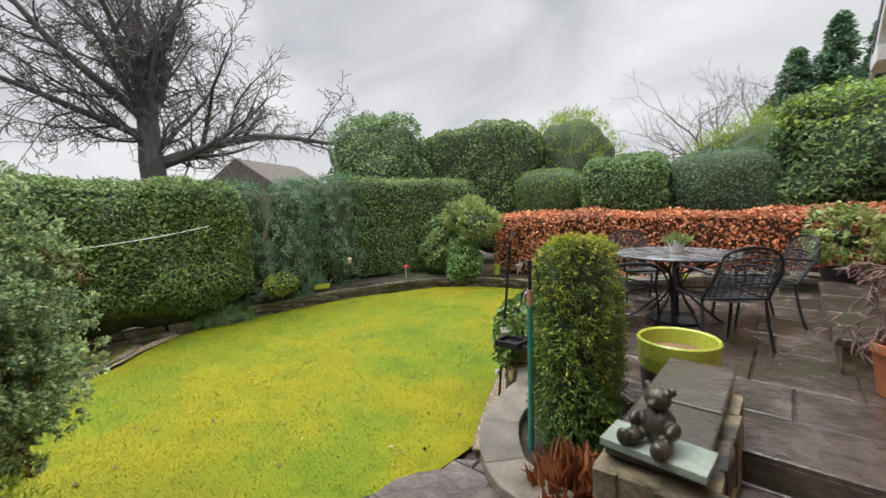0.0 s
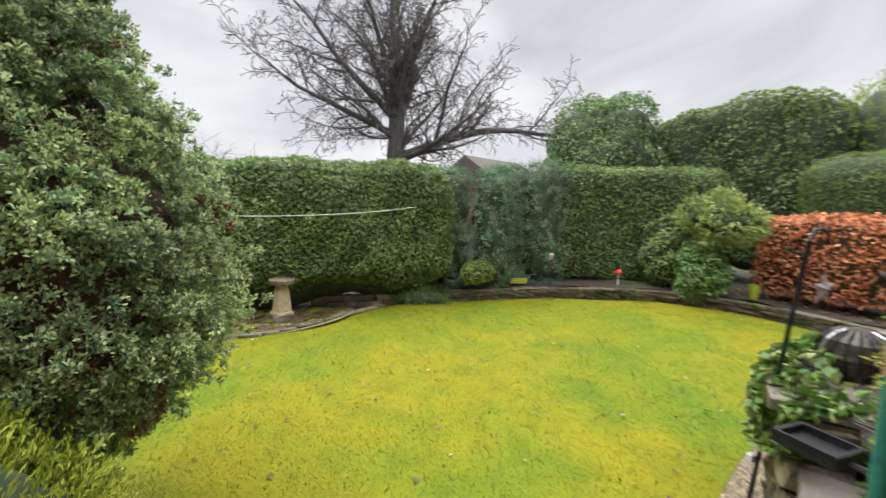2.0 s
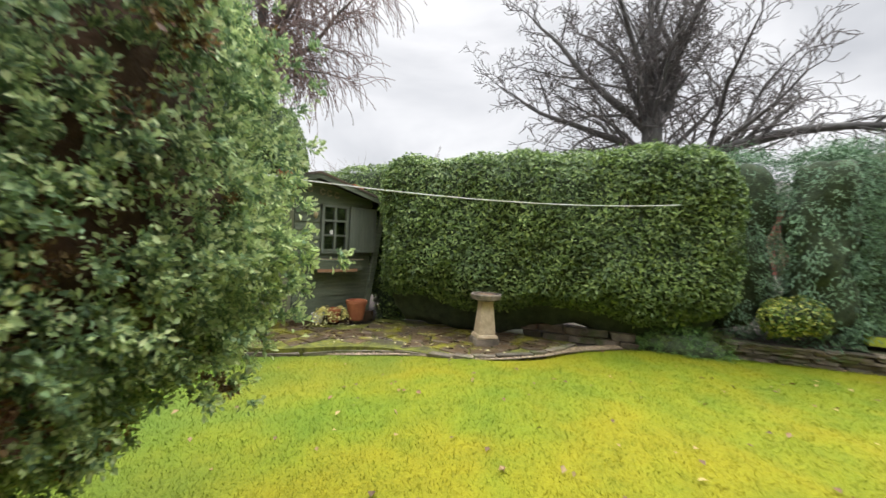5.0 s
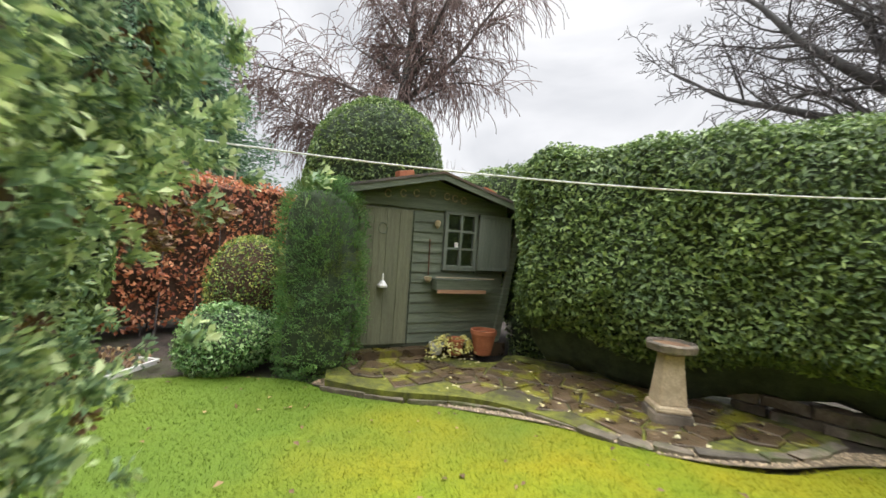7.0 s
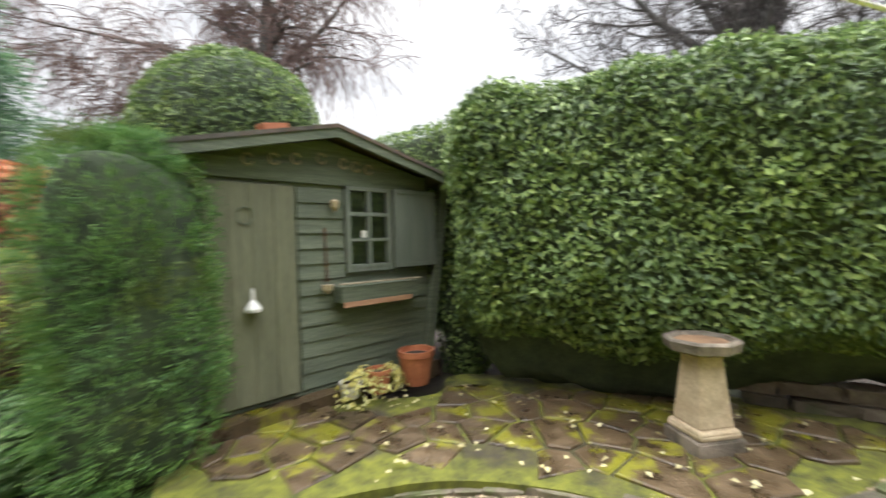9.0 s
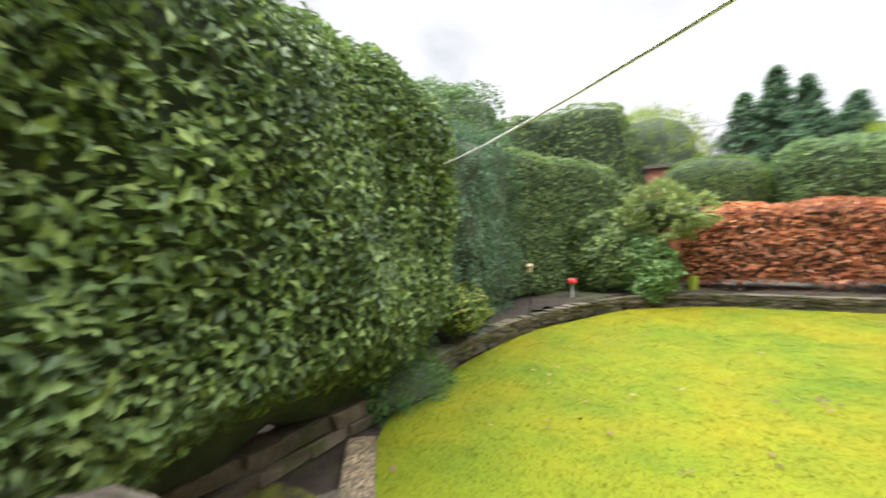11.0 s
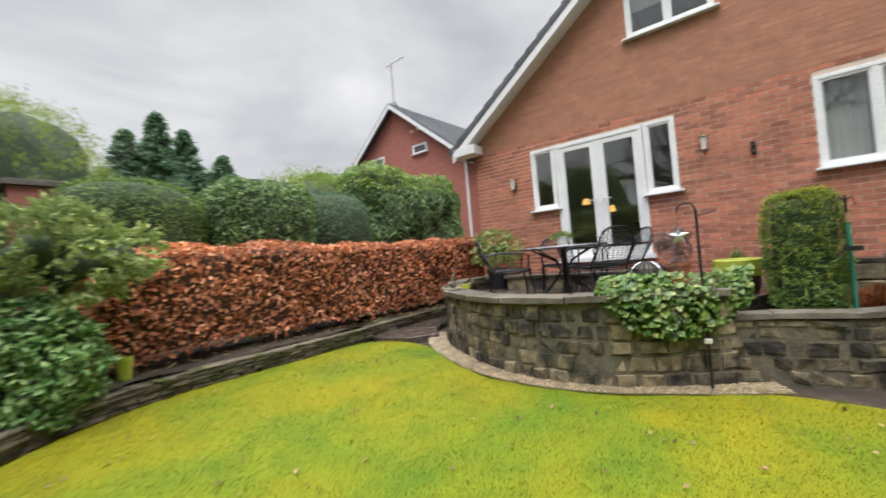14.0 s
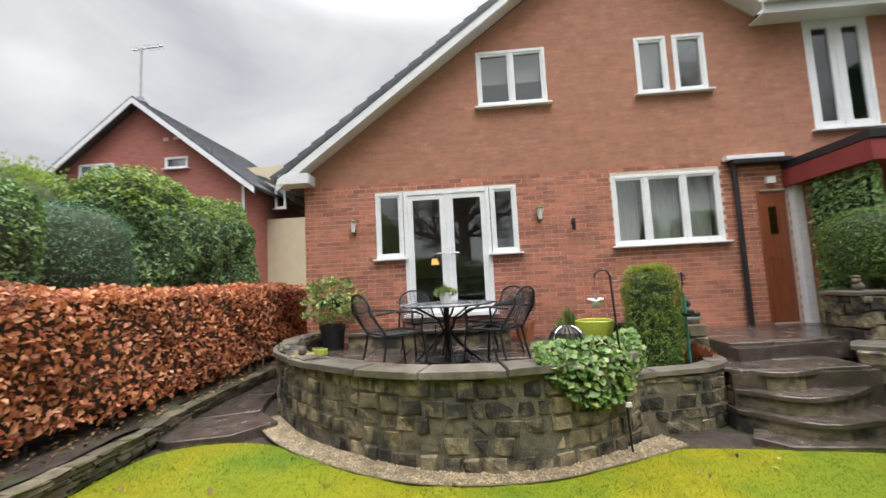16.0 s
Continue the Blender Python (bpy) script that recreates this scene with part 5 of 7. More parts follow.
framed_window(house, 7.14, 8.34, 4.64, 5.65, [0.5])
framed_window(house, 5.09, 5.62, 4.65, 5.66, [], name="window")
framed_window(house, 4.46, 4.99, 4.65, 5.66, [], name="window")
framed_window(house, 4.46, 6.21, 2.09, 3.27, [0.33, 0.68])
framed_window(house, 1.85, 2.86, 3.82, 5.7, [0.5], leaf=0.08, name="balcony_door")
# french doors with a side light each
framed_window(house, 7.79, 8.24, 2.09, 3.23, [], name="side_light")
framed_window(house, 9.74, 10.22, 2.09, 3.23, [], name="side_light")
fd = framed_window(house, 8.25, 9.73, 1.14, 3.23, [0.5], sill=False, sash=0.07, leaf=0.085, name="french_door")
part("threshold", boxm(FX - 0.1, FX + 0.06, 8.2, 9.78, 1.07, 1.137, 0.006), "upvc", fd)
for s in (-1, 1):
    part("door_handle", tube([(FX - 0.01, 8.99 + s * 0.06, 2.13), (FX - 0.05, 8.99 + s * 0.06, 2.13), (FX - 0.05, 8.99 + s * 0.19, 2.125)], 0.011, 8), "steel", fd, "satin steel lever handle")
# rooms behind the glass
for k, (y0, y1, z0, z1) in enumerate(((7.6, 10.6, 0.9, 3.35), (4.2, 6.5, 0.9, 3.35), (6.9, 8.6, 3.7, 5.9), (4.2, 5.8, 3.7, 5.9), (1.6, 3.1, 3.6, 5.9))):
    bm = boxm(FX + 0.285, FX + 3.4, y0, y1, z0, z1)
    bmesh.ops.delete(bm, geom=[f for f in bm.faces if f.normal.x < -0.9], context="FACES")
    part("room", bm, "wall_in", house)
for y0, y1, z0, z1 in ((7.22, 7.7, 5.1, 5.6), (7.78, 8.26, 5.1, 5.6), (5.16, 5.55, 4.75, 5.6)):
    part("blind", boxm(FX + 0.14, FX + 0.15, y0, y1, z0, z1), "curtain", house, "pale roller blind")
for y0, y1 in ((4.55, 4.95), (5.72, 6.15), (5.05, 5.55)):
    bm = bmesh.new()
    n = 24
    vs = [[bm.verts.new((FX + 0.2 + 0.02 * math.sin(i * 1.3), y0 + (y1 - y0) * i / n, z)) for z in (2.12, 3.24)] for i in range(n + 1)]
    for a, b in zip(vs, vs[1:]):
        bm.faces.new((a[0], b[0], b[1], a[1]))
    part("net_curtain", bm, "curtain", house, "thin cream curtain")
for y, z, x in ((9.4, 2.05, 4.4), (5.98, 2.3, 3.1), (4.7, 4.85, 3.2), (10.0, 2.3, 4.6)):
    part("table_lamp", lathe([(0.09, 0.0), (0.055, 0.13), (0.001, 0.13)], 16), "lampglow", house, "lit amber table lamp").location = (x, y, z)
part("sideboard", boxm(4.2, 4.7, 8.0, 10.2, 0.91, 1.75, 0.02), "darkwood", house, "dark sideboard inside the room")
part("dining_table", boxm(3.2, 4.0, 8.2, 9.2, 1.6, 1.66, 0.01), "darkwood", house, "dark table inside the room")

# back door, its porch, pipe and gutter
bd = part("back_door", boxm(FX + 0.03, FX + 0.08, 3.46, 3.86, 0.74, 2.82, 0.004), "browndoor", house, "varnished brown hardwood door")
part("door_frame", boxm(FX + 0.0, FX + 0.09, 3.862, 3.92, 0.72, 2.88, 0.004), "browndoor", bd)
part("door_light", boxm(FX + 0.02, FX + 0.026, 3.62, 3.74, 2.15, 2.6), "glass", bd, "small glazed door light")
part("door_handle", tube([(FX + 0.03, 3.8, 1.75), (FX - 0.03, 3.8, 1.75), (FX - 0.03, 3.68, 1.75)], 0.01, 6), "brass", bd)
part("door_post", boxm(FX - 0.12, FX + 0.0, 3.28, 3.42, 0.72, 2.9, 0.005), "upvc", house, "white timber door post")
part("porch_side", boxm(FX - 0.3, FX - 0.02, 2.2, 3.27, 0.72, 2.95, 0.01), "browndoor", house, "brown timber porch side")
part("downpipe", tube([(FX - 0.07, 4.26, 3.38), (FX - 0.07, 4.26, 0.72)], 0.04, 12), "blackpipe", house, "black plastic downpipe")
part("low_gutter", boxm(FX - 0.14, FX - 0.003, 3.5, 4.4, 3.38, 3.45, 0.01), "fascia", house, "white gutter board")
part("low_gutter_black", boxm(FX - 0.18, FX - 0.003, 3.4, 4.32, 3.3, 3.375, 0.01), "blackpipe", house)
porch = bmesh.new()
boxm(0.9, FX - 0.02, 0.5, 3.5, 3.18, 3.3, 0.01, bm=porch)
part("porch_roof", porch, "blackpipe", house, "flat dark porch roof")
part("porch_fascia", boxm(0.92, FX - 0.02, 0.5, 3.49, 2.9, 3.176, 0.005), "redpaint", house, "dark red porch fascia board")
part("meter_box", boxm(FX - 0.06, FX - 0.002, 3.62, 3.76, 2.97, 3.08, 0.006), "upvc", house, "small white outlet box")


def wall_lantern(y, z):
    ob = thing("wall_lantern", "small brass and glass lantern on the brick wall", "lantern", pose(FX - 0.09, y, z), "wall lanterns")
    part("cap", lathe([(0.075, 0.09), (0.06, 0.11), (0.02, 0.15), (0.012, 0.18)], 8), "brass", ob)
    part("glass_body", lathe([(0.03, -0.09), (0.055, 0.085)], 8), "white", ob, "clouded glass body")
    part("base_cup", lathe([(0.01, -0.14), (0.035, -0.11), (0.035, -0.092)], 8), "brass", ob)
    part("bracket", tube([(0.0, 0, -0.13), (0.05, 0, -0.14), (0.092, 0, -0.08)], 0.01, 6), "castiron", ob)
    part("wall_plate", boxm(0.07, 0.088, -0.03, 0.03, -0.12, 0.02, 0.004), "castiron", ob)


wall_lantern(10.6, 2.66)
wall_lantern(7.43, 2.7)
tap = thing("wall_hook", "dark iron hook fixed to the brickwork", "hook", pose(FX - 0.02, 6.87, 2.5))
part("hook", tube([(0.018, 0, 0.07), (-0.02, 0, 0.03), (-0.05, 0, -0.05), (-0.02, 0, -0.1)], 0.012, 6), "castiron", tap)
part("plate", boxm(0.0, 0.018, -0.03, 0.03, -0.08, 0.1, 0.004), "castiron", tap)


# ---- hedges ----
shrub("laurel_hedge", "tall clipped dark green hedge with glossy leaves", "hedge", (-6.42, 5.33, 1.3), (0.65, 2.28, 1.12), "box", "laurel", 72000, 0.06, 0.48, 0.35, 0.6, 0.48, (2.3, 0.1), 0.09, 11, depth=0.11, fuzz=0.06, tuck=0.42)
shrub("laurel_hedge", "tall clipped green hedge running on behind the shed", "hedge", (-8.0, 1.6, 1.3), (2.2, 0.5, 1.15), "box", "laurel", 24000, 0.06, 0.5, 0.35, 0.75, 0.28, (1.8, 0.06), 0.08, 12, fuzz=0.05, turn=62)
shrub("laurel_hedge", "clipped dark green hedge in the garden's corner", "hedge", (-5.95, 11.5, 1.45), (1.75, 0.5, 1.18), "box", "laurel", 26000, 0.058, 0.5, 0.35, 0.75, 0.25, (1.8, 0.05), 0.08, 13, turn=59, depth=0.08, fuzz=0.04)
for k, (x, y, hz, w) in enumerate(((-6.7, 7.75, 1.12, 0.48), (-6.38, 8.5, 1.12, 0.43), (-6.8, 9.05, 1.2, 0.5), (-6.55, 9.75, 1.22, 0.5))):
    shrub("columnar_cypress", "dark drooping cypress clipped into the hedge line", "conifer", (x, y, 0.2 + hz), (w, w, hz), "dome", "conifer_dark", 11000, 0.045, 0.28, 0.55, 0.5, bulge=(4, 0.09), shrink=0.12, seed=20 + k, cluster=16, spray=0.16, flat=2.2, group="cypress row")
def beech_hedge(label, centre, half, n, seed):
    """Russet leaves held on bare stems; thinner towards the ground."""
    ob = shrub("beech_hedge", label, "hedge", centre, half, "box", "beech", n, 0.07, 0.6, 0.5, 0.8, 0.15, (3.5, 0.07), 0.12, seed, core="core_brown", depth=0.16)
    r = np.random.default_rng(seed)
    bm = bmesh.new()
    for k in range(int(half[0] * 16)):
        x, y = r.uniform(-half[0], half[0]), r.uniform(-half[1], half[1]) * 0.9
        tube([(x, y, -half[2] - 0.2), (x + r.normal() * 0.05, y, -half[2] * 0.4), (x + r.normal() * 0.1, y + r.normal() * 0.06, half[2] * 0.7)], [0.014, 0.01, 0.005], 5, bm)
    part("stem_growth", bm, "twig", ob, kind="stuff")
    return ob


beech_hedge("clipped beech hedge holding dry russet leaves", (0.5, 12.52, 1.08), (4.3, 0.34, 0.66), 26000, 31)
beech_hedge("clipped beech hedge of russet leaves behind the shrubs", (-4.85, -1.25, 0.96), (1.5, 0.35, 1.06), 10000, 32)

# ---- clipped and loose shrubs ----
shrub("yew_column", "clipped golden-tipped yew column in the low bed", "shrub", (0.52, 6.53, 1.1), (0.2, 0.29, 0.57), "dome", "yew", 30000, 0.026, 0.3, 0.1, 0.6, bulge=(7, 0.03), shrink=0.05, seed=41, cluster=12, spray=0.05, tips="yew_gold", flat=2.6, tip_top=1.2)
shrub("yew_column", "clipped dark green conifer column by the shed door", "conifer", (-4.57, 1.6, 0.8), (0.4, 0.4, 0.94), "dome", "cypress", 34000, 0.032, 0.25, -0.25, 0.5, bulge=(5, 0.05), shrink=0.07, seed=42, cluster=14, spray=0.08, flat=2.6, fuzz=0.05)
loose_conifer("blue_conifer", "large loose blue-green conifer with pale spray tips", (-1.45, 3.88, 0.0), 43)
shrub("golden_conifer", "bright golden-green dwarf conifer beside the steps", "conifer", (-0.44, 4.08, 0.5), (0.42, 0.4, 0.56), "dome", "gold_conifer", 16000, 0.03, 0.25, -0.3, 0.45, bulge=(6, 0.05), shrink=0.06, seed=44, cluster=14, spray=0.09)
shrub("heather_clump", "low pale green heather by the lawn", "shrub", (-0.72, 4.72, 0.05), (0.16, 0.2, 0.14), "dome", "conifer_tip", 1600, 0.025, 0.3, -0.2, 0.5, bulge=(8, 0.03), shrink=0.03, seed=45)
shrub("variegated_bush", "rounded bush with yellow-edged leaves over brown twigs", "shrub", (-4.5, 0.5, 0.57), (0.52, 0.48, 0.66), "dome", "variegated", 9000, 0.032, 0.55, 0.0, 0.8, bulge=(4, 0.04), shrink=0.05, seed=46, core="core_brown", depth=0.06)
shrub("euonymus", "low spreading shrub with cream-edged green leaves", "shrub", (-4.02, 0.92, 0.16), (0.5, 0.4, 0.38), "dome", "euonymus", 9000, 0.036, 0.6, 0.0, 0.7, bulge=(5, 0.06), shrink=0.05, seed=47, depth=0.08)
shrub("laurel_bush", "dark glossy laurel bush at the lawn's end", "shrub", (-2.9, -0.5, 0.85), (0.52, 0.4, 0.9), "dome", "laurel", 5200, 0.1, 0.5, 0.4, 0.6, bulge=(4, 0.05), shrink=0.07, seed=48, flat=1.8)
# added filler bush where only dark shadow lies beside the shed
shrub("laurel_bush", "bush added in the shadowed gap between shed and hedge", "shrub", (-7.0, 2.95, 0.75), (0.35, 0.3, 0.95), "dome", "laurel", 3600, 0.06, 0.5, 0.4, 0.7, bulge=(4, 0.06), shrink=0.07, seed=49, flat=1.8)
shrub("domed_holly", "great clipped dark dome rising behind the shed", "tree", (-7.9, -1.1, 2.35), (1.2, 1.55, 1.65), "dome", "laurel", 20000, 0.08, 0.45, 0.2, 0.7, bulge=(2, 0.05), shrink=0.08, seed=50, flat=1.5, fuzz=0.05)
shrub("yellow_bush", "small yellow-edged evergreen on the bed's rim", "shrub", (-6.08, 8.12, 0.52), (0.24, 0.3, 0.22), "dome", "variegated", 2200, 0.045, 0.55, 0.1, 0.7, bulge=(6, 0.05), shrink=0.05, seed=51)
shrub("juniper_mat", "low green juniper mat at the lawn's rim", "shrub", (-6.12, 7.05, 0.04), (0.26, 0.5, 0.2), "dome", "cypress", 6000, 0.035, 0.25, 0.0, 0.5, bulge=(5, 0.04), shrink=0.05, seed=52, cluster=12, spray=0.1)
shrub("pale_shrub", "loose shrub with pale yellow-green leaf rosettes", "shrub", (-4.05, 11.72, 1.55), (0.55, 0.45, 0.38), "dome", "paleshrub", 5200, 0.085, 0.35, 0.1, 0.7, bulge=(4, 0.2), shrink=0.2, seed=53, cluster=9, spray=0.1)
shrub("glossy_shrub", "dark glossy camellia below the pale shrub", "shrub", (-4.25, 11.55, 0.75), (0.42, 0.38, 0.55), "dome", "euonymus", 4200, 0.07, 0.5, 0.4, 0.7, bulge=(5, 0.1), shrink=0.12, seed=54)
shrub("glossy_shrub", "dark glossy shrub against the corner hedge", "shrub", (-4.95, 11.55, 0.95), (0.5, 0.4, 0.7), "dome", "laurel", 4200, 0.07, 0.5, 0.4, 0.7, bulge=(5, 0.08), shrink=0.12, seed=55)
shrub("topiary_dome", "clipped dark green yew dome behind the beech hedge", "topiary", (-3.05, 13.6, 2.1), (0.9, 0.7, 0.66), "dome", "yew", 12000, 0.045, 0.35, 0.0, 0.7, bulge=(2, 0.03), shrink=0.06, seed=56, flat=1.6)
shrub("topiary_block", "clipped rounded block of pale green box", "topiary", (-1.3, 13.6, 2.2), (0.85, 0.7, 0.72), "box", "laurel_far", 11000, 0.06, 0.5, 0.2, 0.8, 0.45, (2.5, 0.06), 0.07, 57)
shrub("topiary_dome", "dark clipped conifer behind the beech hedge", "topiary", (0.35, 13.9, 2.15), (0.95, 0.7, 0.72), "dome", "conifer_dark", 9000, 0.05, 0.3, 0.0, 0.7, bulge=(2, 0.05), shrink=0.06, seed=58, flat=1.8)
shrub("laurel_bank", "broad glossy laurel bank beyond the beech hedge", "hedge", (2.95, 14.3, 2.35), (1.95, 0.9, 1.22), "box", "laurel_far", 20000, 0.09, 0.45, 0.3, 0.8, 0.85, (1.8, 0.16), 0.1, 59, tips="gold_top", fuzz=0.2)
shrub("gold_shrub", "feathery yellow-green conifer tops behind the topiary", "conifer", (1.0, 15.6, 2.6), (1.6, 1.0, 1.0), "dome", "gold_top", 9000, 0.07, 0.25, -0.4, 0.5, bulge=(3, 0.15), shrink=0.12, seed=60, cluster=14, spray=0.25)
shrub("holly_tree", "tall loose holly rising behind the corner hedge", "tree", (-8.6, 13.0, 2.75), (1.7, 1.6, 1.95), "dome", "laurel_far", 16000, 0.1, 0.45, 0.2, 0.8, bulge=(2.2, 0.25), shrink=0.2, seed=61, flat=1.3, fuzz=0.25)
shrub("laurel_tree", "broad clipped evergreen behind the corner hedge", "tree", (-6.3, 15.2, 2.4), (1.8, 1.2, 2.0), "box", "laurel", 14000, 0.1, 0.45, 0.2, 0.8, 0.6, (1.8, 0.15), 0.12, 62)
shrub("gold_cypress", "rounded yellow-green cypress beyond the hedges", "conifer", (-4.1, 17.2, 2.4), (1.5, 1.3, 2.3), "dome", "gold_top", 14000, 0.08, 0.25, -0.4, 0.5, bulge=(2.5, 0.12), shrink=0.14, seed=63, cluster=14, spray=0.25, flat=1.3)
shrub("laurel_bank", "dark evergreens closing the garden behind the house", "hedge", (4.2, 16.5, 2.3), (3.0, 1.0, 1.6), "box", "laurel_far", 9000, 0.12, 0.45, 0.3, 0.8, 0.6, (1.5, 0.2), 0.12, 64)
shrub("topiary_ball", "clipped green ball in the raised bed by the porch", "topiary", (1.2, 3.5, 1.85), (0.46, 0.4, 0.46), "dome", "yew", 9000, 0.035, 0.35, 0.0, 0.7, bulge=(3, 0.03), shrink=0.05, seed=65, flat=1.4, trunk=(0.04, 0.8))


def ivy_cascade():
    ob = thing("ivy", "variegated ivy spilling over the terrace wall", "ivy")
    n = 1500
    r = np.random.default_rng(70)
    y = r.uniform(6.95, 8.1, n)
    mid = 1 - np.abs((y - 7.48) / 0.62) ** 2
    z = 0.98 - r.uniform(0, 1, n) ** 0.9 * np.clip(0.12 + 0.42 * mid, 0.1, 0.6)
    line = spline(WALL_HIGH[4:] + WALL_LOW[:2], 0.03)
    x = np.array([line[np.argmin(np.abs(line[:, 1] - q)), 0] for q in y]) - 0.13 - 0.16 * r.uniform(0, 1, n) * np.clip(mid, 0.2, 1) + np.clip(z - 0.87, 0, 1) * 2.2
    z = np.where(z > 0.87, 0.87 + (z - 0.87) * 1.4, z)
    p = np.stack([x, y, z], axis=1)
    v, f = leaf_mesh(p, np.tile([-0.8, 0, 0.5], (n, 1)), 0.075, 0.85, 0.5, 0.45, 71)
    mesh_object("leaves", v, f, "ivy", ob, kind="stuff")
    bm = bmesh.new()
    for k in range(16):
        yy = r.uniform(7.05, 8.0)
        xx = line[np.argmin(np.abs(line[:, 1] - yy)), 0]
        tube([(xx + 0.1, yy, 0.88), (xx - 0.14, yy + r.normal() * 0.05, 0.88), (xx - 0.17, yy + r.normal() * 0.1, 0.6)], 0.004, 4, bm)
    part("stem_growth", bm, "twig", ob, kind="stuff")


ivy_cascade()


def ivy_screen():
    ob = thing("ivy_screen", "grey-green ivy covering a porch screen", "ivy")
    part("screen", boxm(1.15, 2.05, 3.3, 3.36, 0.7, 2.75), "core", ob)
    r = np.random.default_rng(75)
    n = 3200
    p = np.stack([r.uniform(1.12, 2.08, n), 3.37 + r.uniform(0, 0.07, n), r.uniform(0.72, 2.9, n)], axis=1)
    v, f = leaf_mesh(p, np.tile([-0.3, 0.9, 0.2], (n, 1)), 0.055, 0.8, 0.4, 0.5, 76)
    mesh_object("leaves", v, f, "laurel_far", ob, kind="stuff")
    p = np.stack([1.1 - r.uniform(0, 0.05, 900), r.uniform(3.28, 3.4, 900), r.uniform(0.72, 2.9, 900)], axis=1)
    v, f = leaf_mesh(p, np.tile([-0.9, 0.3, 0.2], (900, 1)), 0.055, 0.8, 0.4, 0.5, 77)
    mesh_object("leaves", v, f, "laurel_far", ob, kind="stuff")


ivy_screen()

# ---- bare trees and the distance ----
limbed_tree("oak_tree", "wide bare oak with a twisted dark crown", (-16.8, 8.9, -0.6),
            ([(0, 0.2, 0), (0.05, 0.1, 2.6), (0, 0, 4.6), (0.05, 0.0, 6.1), (-0.05, 0.12, 7.1)], [0.55, 0.46, 0.42, 0.34, 0.24]),
            [((0, 0.25, 4.5), (0.15, 1.25, 0.62), 7.8, 0.24), ((0, 0.1, 4.9), (-0.3, 0.9, 0.75), 4.4, 0.13), ((-0.02, 0.1, 7.0), (-0.1, -0.12, 1), 6.2, 0.2), ((0, 0.05, 6.2), (0.1, 0.75, 0.95), 6.6, 0.2),
             ((0, 0.0, 6.0), (0.15, -0.85, 0.9), 6.4, 0.18), ((0, -0.02, 5.4), (-0.15, -1.2, 0.5), 6.6, 0.16), ((0, 0.0, 6.6), (0.55, -0.3, 1.0), 5.6, 0.15), ((0, 0.05, 6.7), (-0.7, 0.3, 0.9), 6.0, 0.13),
             ((0, 0.1, 6.9), (0.25, 0.4, 1.2), 6.0, 0.16), ((0, 0.0, 6.4), (-0.4, -0.6, 1.1), 5.8, 0.15), ((0, 0.0, 5.2), (0.5, -0.9, 0.25), 3.6, 0.09)],
            84, "bark", "twig", side_len=0.56, spacing=0.56, wiggle=0.24, rise=0.015, least=0.012)
limbed_tree("birch_tree", "tall weeping birch with fine hanging twigs", (-15.3, -7.1, -0.3),
            ([(0, 0, 0), (0.0, -0.05, 3.5), (0.0, -0.02, 6.2), (-0.03, 0.1, 8.0), (-0.05, 0.35, 9.6), (0.0, 0.4, 12.5)], [0.5, 0.42, 0.36, 0.3, 0.24, 0.1]),
            [((0, -0.02, 5.9), (0.3, -1.2, 0.25), 7.0, 0.13), ((0, 0.0, 7.2), (0.6, -1.0, 0.5), 6.6, 0.12), ((0, 0.1, 7.9), (-0.5, 0.9, 0.75), 6.2, 0.16), ((0, 0.15, 8.2), (0.4, 0.9, 0.7), 5.6, 0.12), ((0, 0.2, 8.6), (0.1, -0.9, 0.9), 4.6, 0.13),
             ((0, 0.3, 9.4), (0.2, 0.8, 1.0), 4.2, 0.13), ((0, 0.3, 9.8), (-0.4, -0.8, 1.0), 4.2, 0.12), ((0, 0.35, 10.6), (0.3, 0.5, 1), 3.4, 0.1), ((0, 0.35, 11), (0.1, -0.5, 1), 3.2, 0.1)],
            91, "birchbark", "redtwig", side_len=0.44, spacing=0.42, wiggle=0.16, rise=0.0, hang=0.5, hang_len=1.9, least=0.015)
bare_tree("bare_shrub", "bare twiggy bush beyond the hedge", (-15.0, 0.5, 0.0), [((0, k * 0.5 - 1.5, 0), (0.1, (k - 3) * 0.2, 1), 2.2, 0.07) for k in range(7)], 3, 95, "twig", "redtwig", bend=0.4, shrinkage=0.66, category="shrub")
bare_tree("bare_birch", "slender bare birch far beyond the garden", (-1.2, 32, 0), [((0, 0, 0), (0, 0, 1), 4.5, 0.16), ((0, 0, 3.6), (0.4, 0, 1), 2.6, 0.09), ((0, 0, 3.2), (-0.5, 0, 1), 2.6, 0.09), ((0, 0, 2.6), (0.7, 0, 1), 2.2, 0.07)], 4, 97, "twig", "twig", bend=0.4, shrinkage=0.68, twig_from=0.035)


